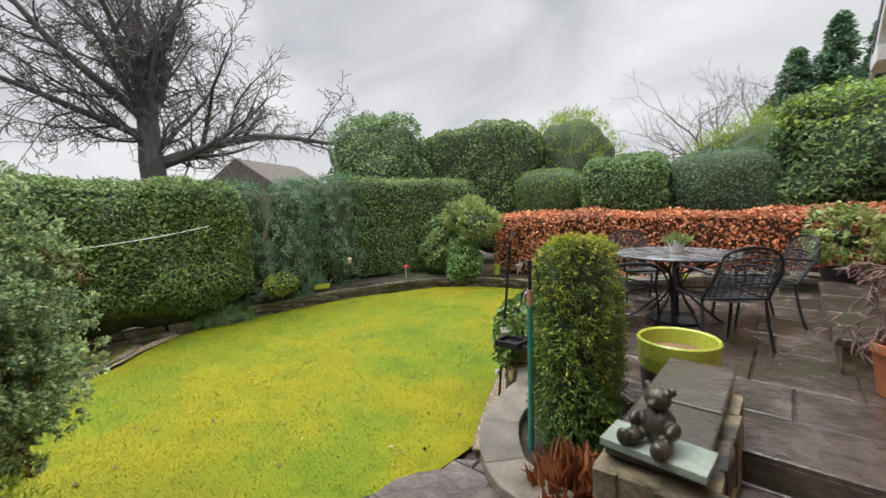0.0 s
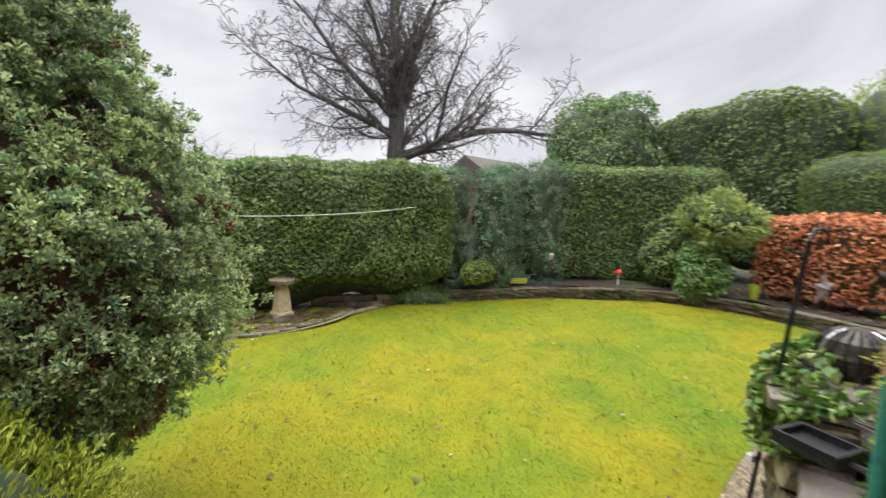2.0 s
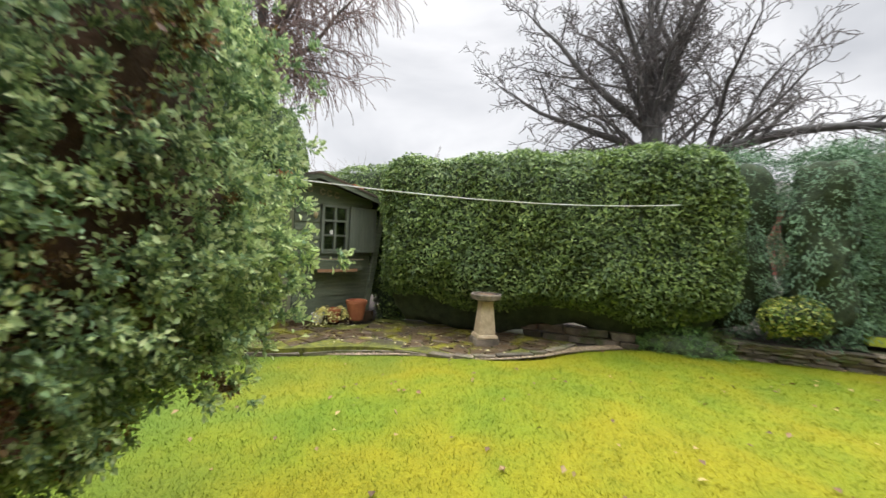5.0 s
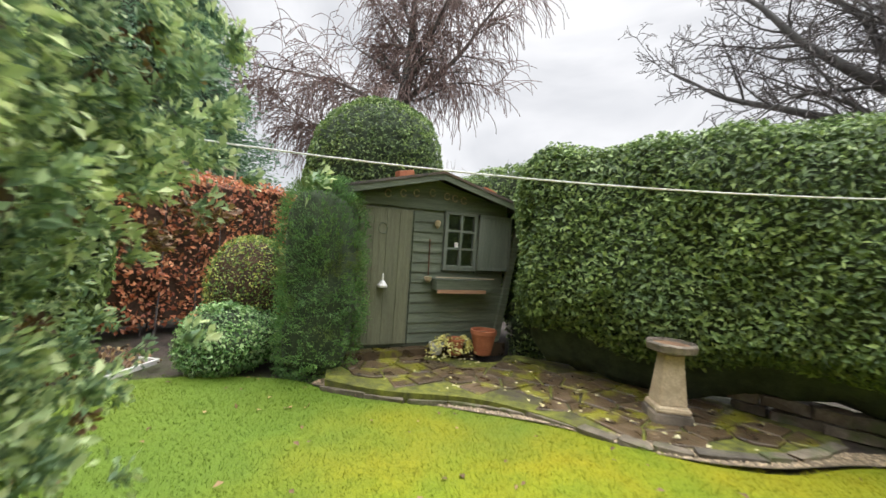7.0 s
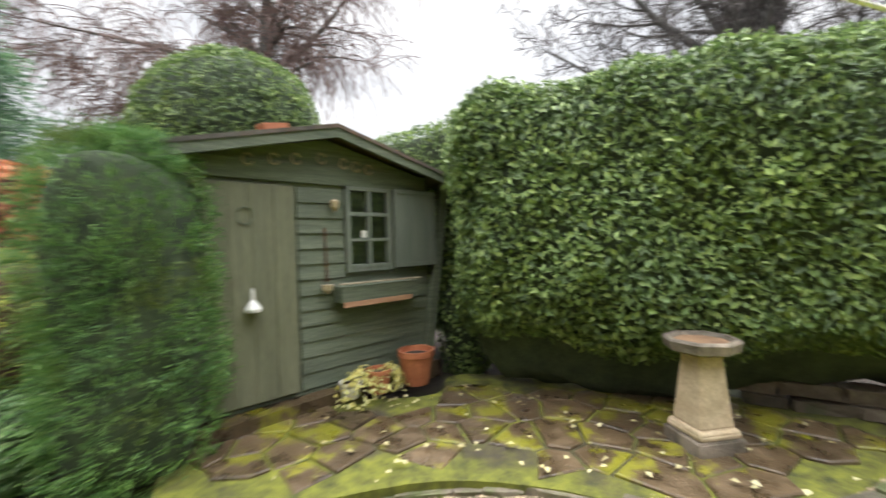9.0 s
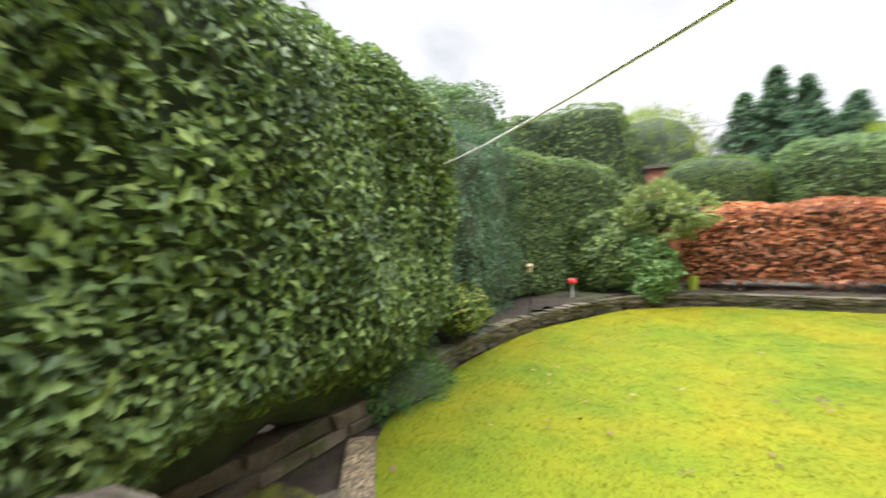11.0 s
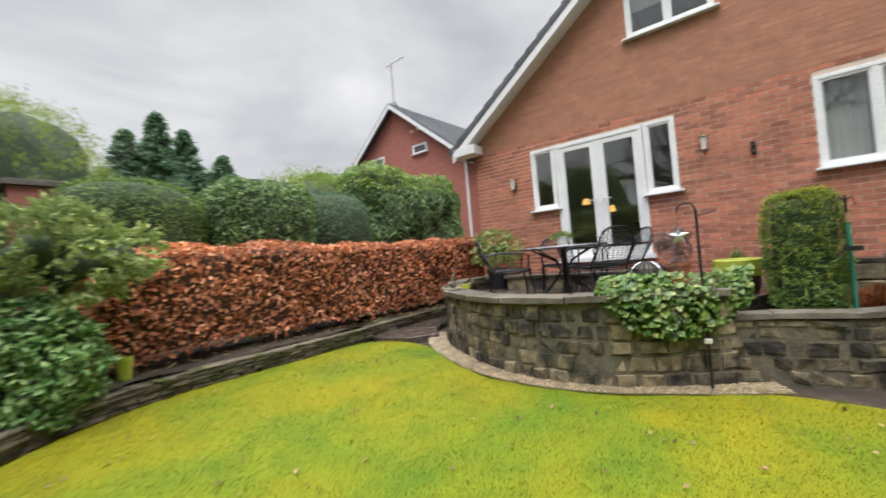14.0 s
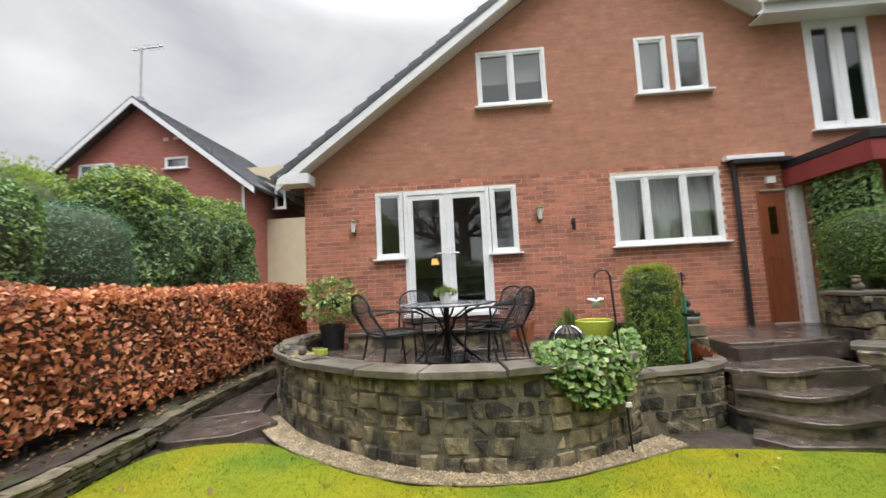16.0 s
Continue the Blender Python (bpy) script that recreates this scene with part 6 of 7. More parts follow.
def spruce(name, label, base, height, width, seed, n=12000, leaf="conifer_dark", size=0.3):
    """A conifer with whorls of drooping boughs."""
    ob = thing(name, label, "conifer", pose(*base))
    part("trunk", tube([(0, 0, 0), (0, 0, height)], [width * 0.07, 0.02], 8), "bark", ob)
    r = np.random.default_rng(seed)
    bough = 220
    bz = r.uniform(0.12, 1.0, bough) ** 0.8
    ang = r.uniform(0, 6.28, bough)
    reach = width * (1.04 - bz) * r.uniform(0.65, 1.15, bough)
    k = r.integers(0, bough, n)
    t = r.uniform(0.1, 1, n)
    d = np.stack([np.cos(ang[k]), np.sin(ang[k])], axis=1)
    p = np.column_stack([d * (reach[k] * t)[:, None], bz[k] * height - 0.22 * reach[k] * t + 0.1 * t ** 2 * reach[k]])
    p += r.normal(size=p.shape) * 0.2 * (0.4 + reach[k] / width)[:, None]
    outd = np.column_stack([d, np.full(n, 0.6)])
    part("inner_growth", lathe([(width * 0.42, height * 0.12), (width * 0.42, height * 0.3), (width * 0.22, height * 0.6), (0.02, height * 0.95)], 12), "core", ob)
    v, f = leaf_mesh(p, outd, size, 0.3, 0.15, 0.6, seed + 1, along=np.column_stack([d, np.zeros(n)]))
    mesh_object("bough_crown", v, f, leaf, ob, kind="stuff")
    return ob


for k, (x, y, h) in enumerate(((1.3, 32.5, 9.3), (2.9, 33.0, 10.7), (4.5, 33.6, 10.2), (6.1, 32.4, 8.6))):
    spruce("spruce", "dark bluish spruce beyond the neighbouring gardens", (x, y, 0), h, 3.9, 101 + k, 22000, "cedar", 0.3)
spruce("cedar", "spreading dark conifer at the garden's far end", (-4.3, -4.6, -0.1), 8.2, 3.9, 104, 90000, "cedar", 0.13)
spruce("cedar", "spreading dark conifer with drooping boughs", (-2.0, -3.6, -0.1), 7.4, 3.4, 105, 80000, "cedar", 0.13)
spruce("cedar", "dark conifer behind the beech hedge", (-6.6, -7.0, -0.1), 8.6, 3.6, 106, 80000, "cedar", 0.14)


def far_woods():
    """A low haze of bare trees along the horizon."""
    r = np.random.default_rng(110)
    n = 26000
    ang = r.uniform(0, 6.28, n)
    dist = r.uniform(55, 90, n)
    top = 4.5 + 1.6 * np.sin(ang * 9) + 1.2 * np.sin(ang * 23 + 1)
    z = r.uniform(0, 1, n) * top
    p = np.column_stack([-4 + np.cos(ang) * dist, 6 + np.sin(ang) * dist, z])
    v, f = leaf_mesh(p, -np.column_stack([np.cos(ang), np.sin(ang), np.zeros(n)]), 1.3, 0.16, -1.4, 0.3, 111)
    tagged(mesh_object("far_woods", v, f, "redtwig", kind="stuff"), "hazy line of bare winter woods", "woods")


far_woods()
for k, (x, y, w) in enumerate(((-30, 4, 3), (-28, 16, 4), (-24, -6, 4), (-18, -16, 4))):
    bare_tree("bare_shrub", "bare reddish thicket beyond the hedge", (x, y, 0), [((0, (j - 4) * w * 0.3, 0), (0.1, (j - 4) * 0.12, 1), 1.9, 0.06) for j in range(9)], 2, 120 + k, "redtwig", "redtwig", bend=0.5, shrinkage=0.7, category="shrub")

# ---- bed along the hedges ----
DRY = [(-6.2, 7.5), (-6.1, 8.4), (-5.85, 9.35), (-5.35, 10.25), (-4.72, 11.08), (-3.92, 11.62), (-2.9, 11.84), (-1.8, 11.86), (-0.85, 11.9), (0.2, 12.06), (1.6, 12.14), (3.6, 12.14)]
bed_rim = [tuple(q) for q in spline(DRY, 0.2)] + [(3.6, 13.5), (-8.0, 13.5), (-8.0, 7.3), (-6.4, 7.3)]
sheet("hedge_bed", np.arange(-8.0, 3.7, 0.12), np.arange(7.2, 13.6, 0.12), "soil", 0.2, in_poly(bed_rim), 0.03, "dark leafy soil bed below the hedges", "flower bed")
dry_wall = thing("dry_stone_wall", "low mossy dry-stone edging around the bed", "wall", kind="structure")
dry_meshes = stone_set(10, "drystone", 600, 0.08)
lay_stones(dry_wall, DRY, lambda x, y: float(ground_z(x, y)) - 0.02, 0.21, (0.035, 0.065), (0.14, 0.34), 0.17, dry_meshes, 610, 0.25)
low_wall = thing("low_stone_wall", "low mossy stone wall at the patio's back", "wall", kind="structure")
lay_stones(low_wall, [(-6.42, 5.15), (-6.32, 5.6), (-6.2, 6.45)], lambda x, y: -0.04, 0.2, (0.07, 0.1), (0.2, 0.34), 0.18, dry_meshes, 611)
wall_meshes = stone_set(14, "stone", 700, 0.1)
lay_stones(terrace_wall, WALL_HIGH, lambda x, y: float(ground_z(x, y)) - 0.03, 0.8, (0.09, 0.17), (0.11, 0.27), 0.27, wall_meshes, 620)
lay_stones(terrace_wall, WALL_LOW[:-1], lambda x, y: -0.03, 0.57, (0.09, 0.17), (0.11, 0.27), 0.19, wall_meshes, 621)
segments("coping_stone", WALL_HIGH, -0.19, 0.16, 0.8, 0.86, (0.45, 0.8), "coping", terrace_wall, 622)
segments("coping_stone", WALL_LOW, -0.115, 0.105, 0.55, 0.6, (0.35, 0.55), "coping", terrace_wall, 623)
lay_stones(bed_wall, BED, lambda x, y: 0.0, 0.66, (0.1, 0.17), (0.18, 0.36), 0.24, wall_meshes, 624)
segments("coping_stone", BED, -0.17, 0.17, 0.66, 0.71, (0.4, 0.6), "coping", bed_wall, 625)
lay_stones(bed_wall, [(0.7, 4.06), (1.1, 4.06)], lambda x, y: 0.4, 0.82, (0.12, 0.18), (0.15, 0.25), 0.12, wall_meshes, 626)
lay_stones(bed_wall, [(0.7, 3.74), (0.7, 4.06)], lambda x, y: 0.4, 0.82, (0.12, 0.18), (0.15, 0.25), 0.12, wall_meshes, 627)
part("pillar_cap", boxm(0.64, 1.16, 3.66, 4.16, 1.22, 1.27, 0.012), "coping", bed_wall)
for a, b in (((0.95, 5.8), (0.95, 6.66)), ((1.24, 5.8), (1.24, 6.66)), ((0.97, 5.78), (1.22, 5.78))):
    lay_stones(stub_wall, [a, ((a[0] + b[0]) / 2, (a[1] + b[1]) / 2), b], lambda x, y: 0.5, 0.45, (0.1, 0.16), (0.15, 0.3), 0.1, wall_meshes, 630)
lay_stones(patio, EDGE, lambda x, y: float(ground_z(x, y)) - 0.02, 0.06, (0.03, 0.06), (0.14, 0.45), 0.1, dry_meshes, 640)
# scattered leaves
def scatter(name, label, n, region, size, mat, seed, z):
    r = np.random.default_rng(seed)
    x0, x1, y0, y1 = region
    p = np.column_stack([r.uniform(x0, x1, n), r.uniform(y0, y1, n), np.zeros(n)])
    p[:, 2] = ground_z(p[:, 0], p[:, 1]) + z
    keep = on_lawn(p[:, 0], p[:, 1]) if mat == "litter" and z < 0.03 else np.ones(n, bool)
    v, f = leaf_mesh(p[keep], np.tile([0, 0, 1.0], (keep.sum(), 1)), size, 0.7, 0.0, 0.3, seed)
    tagged(mesh_object(name, v, f, mat, kind="stuff"), label, "leaves")


scatter("fallen_leaves", "brown fallen leaves scattered on the lawn", 420, (-6, -0.6, 0.6, 11.6), 0.045, "litter", 130, 0.02)
scatter("bed_litter", "dead leaves lying on the bed", 900, (-6.3, 3.3, 11.95, 12.6), 0.05, "litter", 131, 0.23)
scatter("bed_litter", "dead leaves and weeds under the shrubs", 700, (-3.6, -2.2, -0.4, 0.5), 0.06, "litter", 132, 0.03)


def patio_leaves():
    r = np.random.default_rng(133)
    p = np.column_stack([r.uniform(-6.2, -4.5, 130), r.uniform(2.2, 5.6, 130), np.full(130, 0.0)])
    p = p[in_patio(p[:, 0], p[:, 1])]
    v, f = leaf_mesh(p, np.tile([0, 0, 1.0], (len(p), 1)), 0.045, 0.8, 0.0, 0.25, 134)
    tagged(mesh_object("pale_leaves", v, f, "paleleaf", kind="stuff"), "pale wet leaves lying on the patio", "leaves")


patio_leaves()


# ---- shed ----
def garden_shed():
    ob = thing("shed", "small dark green timber shed with a low gable", "shed", Matrix.Translation((-5.35, 1.98, 0.0)) @ Matrix(((-0.871, -0.491, 0, 0), (0.491, -0.871, 0, 0), (0, 0, 1, 0), (0, 0, 0, 1))))
    # along the front is x, into the shed is y
    L, R, D = -0.64, 1.4, 1.5
    part("floor_frame", boxm(L, R, 0.01, D, -0.02, 0.08), "shed", ob)

    def gable_z(x):
        return 2.06 - 0.23 * abs(x - 0.4) / 1.0

    for y0 in (0.0, D - 0.03):
        bm = bmesh.new()
        q = [(L, 0.06), (R, 0.06), (R, gable_z(R) - 0.04), (0.4, 2.02), (L, gable_z(L) - 0.04)]
        lo, hi = [bm.verts.new((x, y0 + 0.02, z)) for x, z in q], [bm.verts.new((x, y0 + 0.045, z)) for x, z in q]
        bm.faces.new(lo)
        bm.faces.new(hi[::-1])
        for i in range(5):
            bm.faces.new((lo[i], lo[(i + 1) % 5], hi[(i + 1) % 5], hi[i]))
        part("gable_wall", bm, "shed", ob)
    for x in (L, R - 0.025):
        part("side_wall", boxm(x, x + 0.025, 0.046, D - 0.03, 0.06, gable_z(x) - 0.05), "shed", ob)
    # shiplap boards right of the door
    z = 0.1
    while z < 1.6:
        parts = [(0.14, R)]
        if 0.93 < z + 0.06 < 1.66:
            parts = [(0.14, 0.52), (0.98, R)]
        for a, b in parts:
            bm = boxm(a, b, -0.006, 0.018, z, z + 0.115)
            for v in bm.verts:
                if v.co.z > z + 0.1 and v.co.y < 0:
                    v.co.y += 0.014
            part("weatherboard", bm, "shed", ob)
        z += 0.118
    part("gable_board", boxm(L, R, -0.012, 0.018, 1.66, 1.8, 0.004), "shed", ob)
    door = part("shed_door", boxm(-0.5, 0.11, -0.03, 0.016, 0.1, 1.63, 0.004), "sheddoor", ob, "faded green boarded shed door")
    for k in range(4):
        part("door_board", boxm(-0.495 + k * 0.15, -0.35 + k * 0.15, -0.04, -0.03, 0.11, 1.62, 0.003), "sheddoor", door)
    part("door_ring", tube([(-0.24 + 0.05 * math.cos(a), -0.048, 1.4 + 0.06 * math.sin(a)) for a in np.linspace(0, 6.28, 14)], 0.006, 5), "shed", door)
    bell = part("door_bell", lathe([(0.05, 0.0), (0.055, 0.02), (0.03, 0.06), (0.012, 0.08), (0.012, 0.13), (0.004, 0.16)], 14), "white", door, "white ceramic bell on the door")
    bell.location = (-0.22, -0.09, 0.75)
    win = part("window_frame", boxm(0.53, 0.97, -0.03, 0.02, 0.96, 0.99), "shutter", ob, "small square-paned shed window")
    for b in ((0.53, 0.57, 0.96, 1.66), (0.93, 0.97, 0.96, 1.66), (0.53, 0.97, 1.63, 1.66), (0.57, 0.93, 0.99, 1.02), (0.735, 0.765, 1.02, 1.63), (0.57, 0.735, 1.21, 1.235), (0.765, 0.93, 1.21, 1.235), (0.57, 0.735, 1.42, 1.45), (0.765, 0.93, 1.42, 1.45)):
        part("glazing_bar", boxm(b[0], b[1], -0.034, 0.02, b[2], b[3], 0.003), "shutter", win)
    part("pane", boxm(0.57, 0.93, 0.0, 0.005, 1.0, 1.63), "glass", win)
    # dark sheet added behind the pane for the shade inside the shed
    part("inside_shade_sheet", boxm(0.57, 0.93, 0.05, 0.06, 0.98, 1.65), "core", win)
    part("sticker", boxm(0.68, 0.73, -0.006, -0.002, 1.24, 1.3), "white", win, "small pale window sticker")
    shut = part("shutter", boxm(0.985, 1.46, -0.055, -0.03, 0.975, 1.66, 0.004), "shutter", ob, "grey-green boarded shutter standing open")
    for b in ((0.985, 1.02, 0.975, 1.66), (1.425, 1.46, 0.975, 1.66), (1.02, 1.425, 0.975, 1.01), (1.02, 1.425, 1.625, 1.66)):
        part("shutter_rail", boxm(b[0], b[1], -0.066, -0.055, b[2], b[3], 0.003), "shutter", shut)
    boxp = part("window_box", boxm(0.4, 1.14, -0.17, -0.02, 0.735, 0.86, 0.004), "shed", ob, "green window box with a bare wood edge")
    part("bare_edge", boxm(0.41, 1.06, -0.182, -0.171, 0.7, 0.742, 0.003), "timber", boxp)
    part("box_rim", tube([(0.38, -0.18, 0.885), (1.16, -0.18, 0.88)], 0.008, 6), "palewood", boxp)
    lad = part("ladle", tube([(0.34, -0.03, 1.32), (0.345, -0.035, 0.9)], 0.008, 6), "rust", ob, "old hanging metal ladle")
    part("ladle_cup", lathe([(0.01, -0.05), (0.04, -0.02), (0.045, 0.02), (0.038, 0.02)], 12), "bathstone", lad).location = (0.335, -0.06, 0.86)
    part("corner_post", slanted((1.34, 0.08), (1.62, 1.76), 0.09, -0.05, 0.0), "shed", ob)
    for x in (-0.2, -0.02, 0.14, 0.34, 0.53, 0.64, 0.76):
        w = part("horseshoe", tube([(x + 0.035 * math.cos(a), -0.02, 1.86 - abs(x - 0.35) * 0.12 + 0.04 * math.sin(a)) for a in np.linspace(0.4, 5.9, 10)], 0.009, 5), "palewood", ob, "small pale keepsake on the gable")
    part("wall_charm", lathe([(0.0, -0.06), (0.03, -0.02), (0.035, 0.03), (0.0, 0.05)], 10), "bathstone", ob, "small pale wall ornament").location = (0.42, -0.05, 1.5)
    for s, a, b in ((-1, L - 0.24, 0.4), (1, R + 0.3, 0.4)):
        za, zb = 2.1 - 0.25 * abs(a - 0.4), 2.1
        bm = bmesh.new()
        n = 8
        for k in range(n):
            x0, x1 = a + (b - a) * k / n, a + (b - a) * (k + 1) / n
            z0, z1 = za + (zb - za) * k / n, za + (zb - za) * (k + 1) / n
            vs = [bm.verts.new((x, y, zz)) for x, y, zz in ((x0, -0.2, z0), (x1, -0.2, z1), (x1, D + 0.1, z1), (x0, D + 0.1, z0), (x0, -0.2, z0 - 0.03), (x1, -0.2, z1 - 0.03), (x1, D + 0.1, z1 - 0.03), (x0, D + 0.1, z0 - 0.03))]
            for q in ((0, 1, 2, 3), (7, 6, 5, 4), (0, 4, 5, 1), (2, 6, 7, 3)):
                bm.faces.new([vs[i] for i in q])
        bmesh.ops.remove_doubles(bm, verts=bm.verts, dist=0.001)
        part("roof_slope", bm, "felt", ob, "mossy curling roof felt")
        part("barge_board", slanted((a + s * -0.0, za - 0.1), (b, zb - 0.1), 0.1, -0.19, -0.16, False), "shed", ob)
    for x, zz in ((0.0, 2.0), (1.12, 1.92)):
        br = part("loose_brick", boxm(-0.1, 0.1, -0.05, 0.05, 0.0, 0.065, 0.006), "terracotta", ob, "orange brick weighing down the felt")
        br.location, br.rotation_euler = (x, 0.02, zz + 0.01), (0, radians(-12 if x < 0.4 else 13), 0.2)
    return ob


def slanted(a, b, width, y0, y1, post=True):
    """A board between two points of the front, upright or along a slope."""
    bm = bmesh.new()
    (xa, za), (xb, zb) = a, b
    q = [(xa - width / 2, za), (xa + width / 2, za), (xb + width / 2, zb), (xb - width / 2, zb)] if post else [(xa, za), (xb, zb), (xb, zb + width), (xa, za + width)]
    lo, hi = [bm.verts.new((x, y0, z)) for x, z in q], [bm.verts.new((x, y1, z)) for x, z in q]
    bm.faces.new(lo)
    bm.faces.new(hi[::-1])
    for i in range(4):
        bm.faces.new((lo[i], lo[(i + 1) % 4], hi[(i + 1) % 4], hi[i]))
    return bm


garden_shed()
part_base = flat_poly("shed_footing", [(-4.8, 1.6), (-5.3, 1.92), (-6.5, 2.62), (-6.62, 2.75), (-5.45, 2.2), (-4.75, 1.85)], -0.1, 0.06, "crazy", None, "broken paving along the shed's foot", "paving")


# ---- pots and ornaments ----
def pot(name, label, at, r0, r1, h, mat, soil=True, rim=0.02, squash=1.0):
    ob = thing(name, label, "pot", pose(*at))
    part("body", lathe([(r0 * 0.9, 0.0), (r0, 0.005), (r1 * 0.97, h * 0.82), (r1, h * 0.82), (r1 * 1.04, h * 0.84), (r1 * 1.04, h), (r1 * 0.9, h), (r1 * 0.86, h * 0.86), (0.001, h * 0.84)], 26, squash=squash), mat, ob, smooth=False)
    if soil:
        part("compost", lathe([(r1 * 0.85, h * 0.85), (r1 * 0.5, h * 0.875), (0.001, h * 0.88)], 18, squash=squash), "soil", ob)
    return ob


pot("terracotta_pot", "empty terracotta pot with a pale painted flourish", (-6.08, 2.72, 0.0), 0.1, 0.15, 0.29, "terracotta")
pot("white_pot", "small white pot trailing pale yellow leaves", (-5.66, 2.34, 0.0), 0.06, 0.085, 0.13, "white")
pot("brown_pot", "small brown pot behind trailing leaves", (-5.82, 2.5, 0.0), 0.075, 0.1, 0.19, "terracotta")


def trailing(name, label, centre, n, spread_r, seed):
    r = np.random.default_rng(seed)
    a, q = r.uniform(0, 6.28, n), r.uniform(0, 1, n) ** 0.6 * spread_r
    p = np.column_stack([centre[0] + np.cos(a) * q * 1.3, centre[1] + np.sin(a) * q, centre[2] - (q / spread_r) ** 2 * 0.17 + r.normal(size=n) * 0.015])
    v, f = leaf_mesh(p, np.column_stack([np.cos(a), np.sin(a), np.ones(n)]), 0.045, 0.7, 0.3, 0.5, seed)
    tagged(mesh_object(name, v, f, "yellowflower", kind="stuff"), label, "plant")


trailing("trailing_plant", "pale yellow trailing leaves spilling from pots", (-5.7, 2.42, 0.2), 260, 0.2, 140)
trailing("trailing_plant", "pale yellow trailing leaves over the brown pot", (-5.88, 2.56, 0.2), 170, 0.15, 141)

bath = thing("bird_bath", "sandstone bird bath on a tapering square pedestal", "bird bath", pose(-5.6, 4.69, -0.02, 0, 0, 28))


def square_taper(levels, bevel=0.008):
    bm = bmesh.new()
    rings = [[bm.verts.new((sx * h, sy * h, z)) for sx, sy in ((-1, -1), (1, -1), (1, 1), (-1, 1))] for h, z in levels]
    for a, b in zip(rings, rings[1:]):
        for i in range(4):
            bm.faces.new((a[i], a[(i + 1) % 4], b[(i + 1) % 4], b[i]))
    bm.faces.new(rings[0][::-1])
    bm.faces.new(rings[-1])
    bmesh.ops.bevel(bm, geom=[e for e in bm.edges], offset=bevel, segments=2, affect="EDGES")
    return bm


part("plinth", square_taper([(0.145, -0.04), (0.145, 0.07)]), "bathbowl", bath)
part("moulding", square_taper([(0.13, 0.07), (0.132, 0.1), (0.115, 0.125)]), "bathstone", bath)
part("pedestal", square_taper([(0.11, 0.125), (0.105, 0.16), (0.075, 0.5), (0.08, 0.52)]), "bathstone", bath)
for zz in (0.3, 0.36, 0.39):
    part("carving", lathe([(0.001, -0.012), (0.018, 0.0), (0.001, 0.012)], 10), "bathstone", bath).location = (-0.094 + zz * 0.02, -0.02 + 0.015 * (zz > 0.35), zz)
part("bowl", lathe([(0.08, 0.515), (0.15, 0.535), (0.19, 0.55), (0.2, 0.6), (0.19, 0.612), (0.165, 0.612), (0.14, 0.585), (0.001, 0.58)], 8), "bathbowl", bath, "lichened eight-sided bowl")
part("silt", lathe([(0.15, 0.592), (0.08, 0.5945), (0.001, 0.595)], 8), "bowlinside", bath, "dry brown silt in the bowl")

# washing line across the garden
line_pts = [(-5.5 + 0.616 * s, 6.6 - 0.788 * s, 1.706 - 0.096 * s + 0.018 * s * s) for s in np.linspace(-0.25, 8.0, 26)]
rope = part("washing_line", tube(line_pts, 0.0045, 6), "rope", None, "thin white washing line strung across the lawn")
tagged(rope, category="washing line")

toad = thing("toadstool_ornament", "red spotted toadstool ornament on a white stem", "ornament", pose(-5.34, 10.8, 0.3))
part("stem", lathe([(0.022, 0.0), (0.014, 0.05), (0.012, 0.24), (0.014, 0.26)], 12), "white", toad)
part("cap", lathe([(0.07, 0.25), (0.072, 0.262), (0.058, 0.295), (0.03, 0.318), (0.001, 0.325)], 20), "red", toad, "glossy red cap")
for a in (0.3, 1.6, 2.9, 4.2, 5.4):
    part("spot", lathe([(0.011, 0.0), (0.001, 0.005)], 8), "white", toad).location = (0.045 * math.cos(a), 0.045 * math.sin(a), 0.302)
tr = thing("stone_trough", "small pale stone trough on the bed's edge", "trough", pose(-6.2, 9.08, 0.26, 0, 0, 78))
part("trough_body", boxm(-0.17, 0.17, -0.07, 0.07, 0, 0.11, 0.01), "lime", tr)
part("trough_soil", boxm(-0.15, 0.15, -0.05, 0.05, 0.105, 0.115), "soil", tr)
st = thing("solar_light", "small solar light on a thin stake", "garden light", pose(-5.7, 9.5, 0.25))
part("stake", tube([(0, 0, 0), (0, 0, 0.55)], 0.007, 6), "castiron", st)
part("head", lathe([(0.03, 0.55), (0.035, 0.62), (0.05, 0.63), (0.03, 0.66)], 12), "bathstone", st)
gp = pot("green_pot", "mossy green pot standing by the shrubs", (-3.6, 11.98, 0.36), 0.06, 0.08, 0.24, "lime")

# ---- terrace furniture ----
table = thing("garden_table", "round grey garden table with curved iron legs", "table", pose(0.55, 8.96, TERRACE))
part("tabletop", lathe([(0.5, 0.66), (0.565, 0.665), (0.575, 0.68), (0.565, 0.695), (0.5, 0.69), (0.001, 0.69)], 48), "tabletop", table)
part("hub", lathe([(0.05, 0.05), (0.035, 0.1), (0.035, 0.64), (0.06, 0.66)], 14), "castiron", table)
for k in range(6):
    a = math.radians(60 * k + 15)
    c, s = math.cos(a), math.sin(a)
    part("leg", tube([(c * 0.42, s * 0.42, 0.0), (c * 0.36, s * 0.36, 0.04), (c * 0.16, s * 0.16, 0.22), (c * 0.05, s * 0.05, 0.36), (c * 0.12, s * 0.12, 0.5), (c * 0.36, s * 0.36, 0.62), (c * 0.44, s * 0.44, 0.665)], 0.012, 7), "castiron", table)
part("foot_plate", lathe([(0.26, 0.0), (0.26, 0.02), (0.06, 0.05), (0.001, 0.05)], 24), "castiron", table)


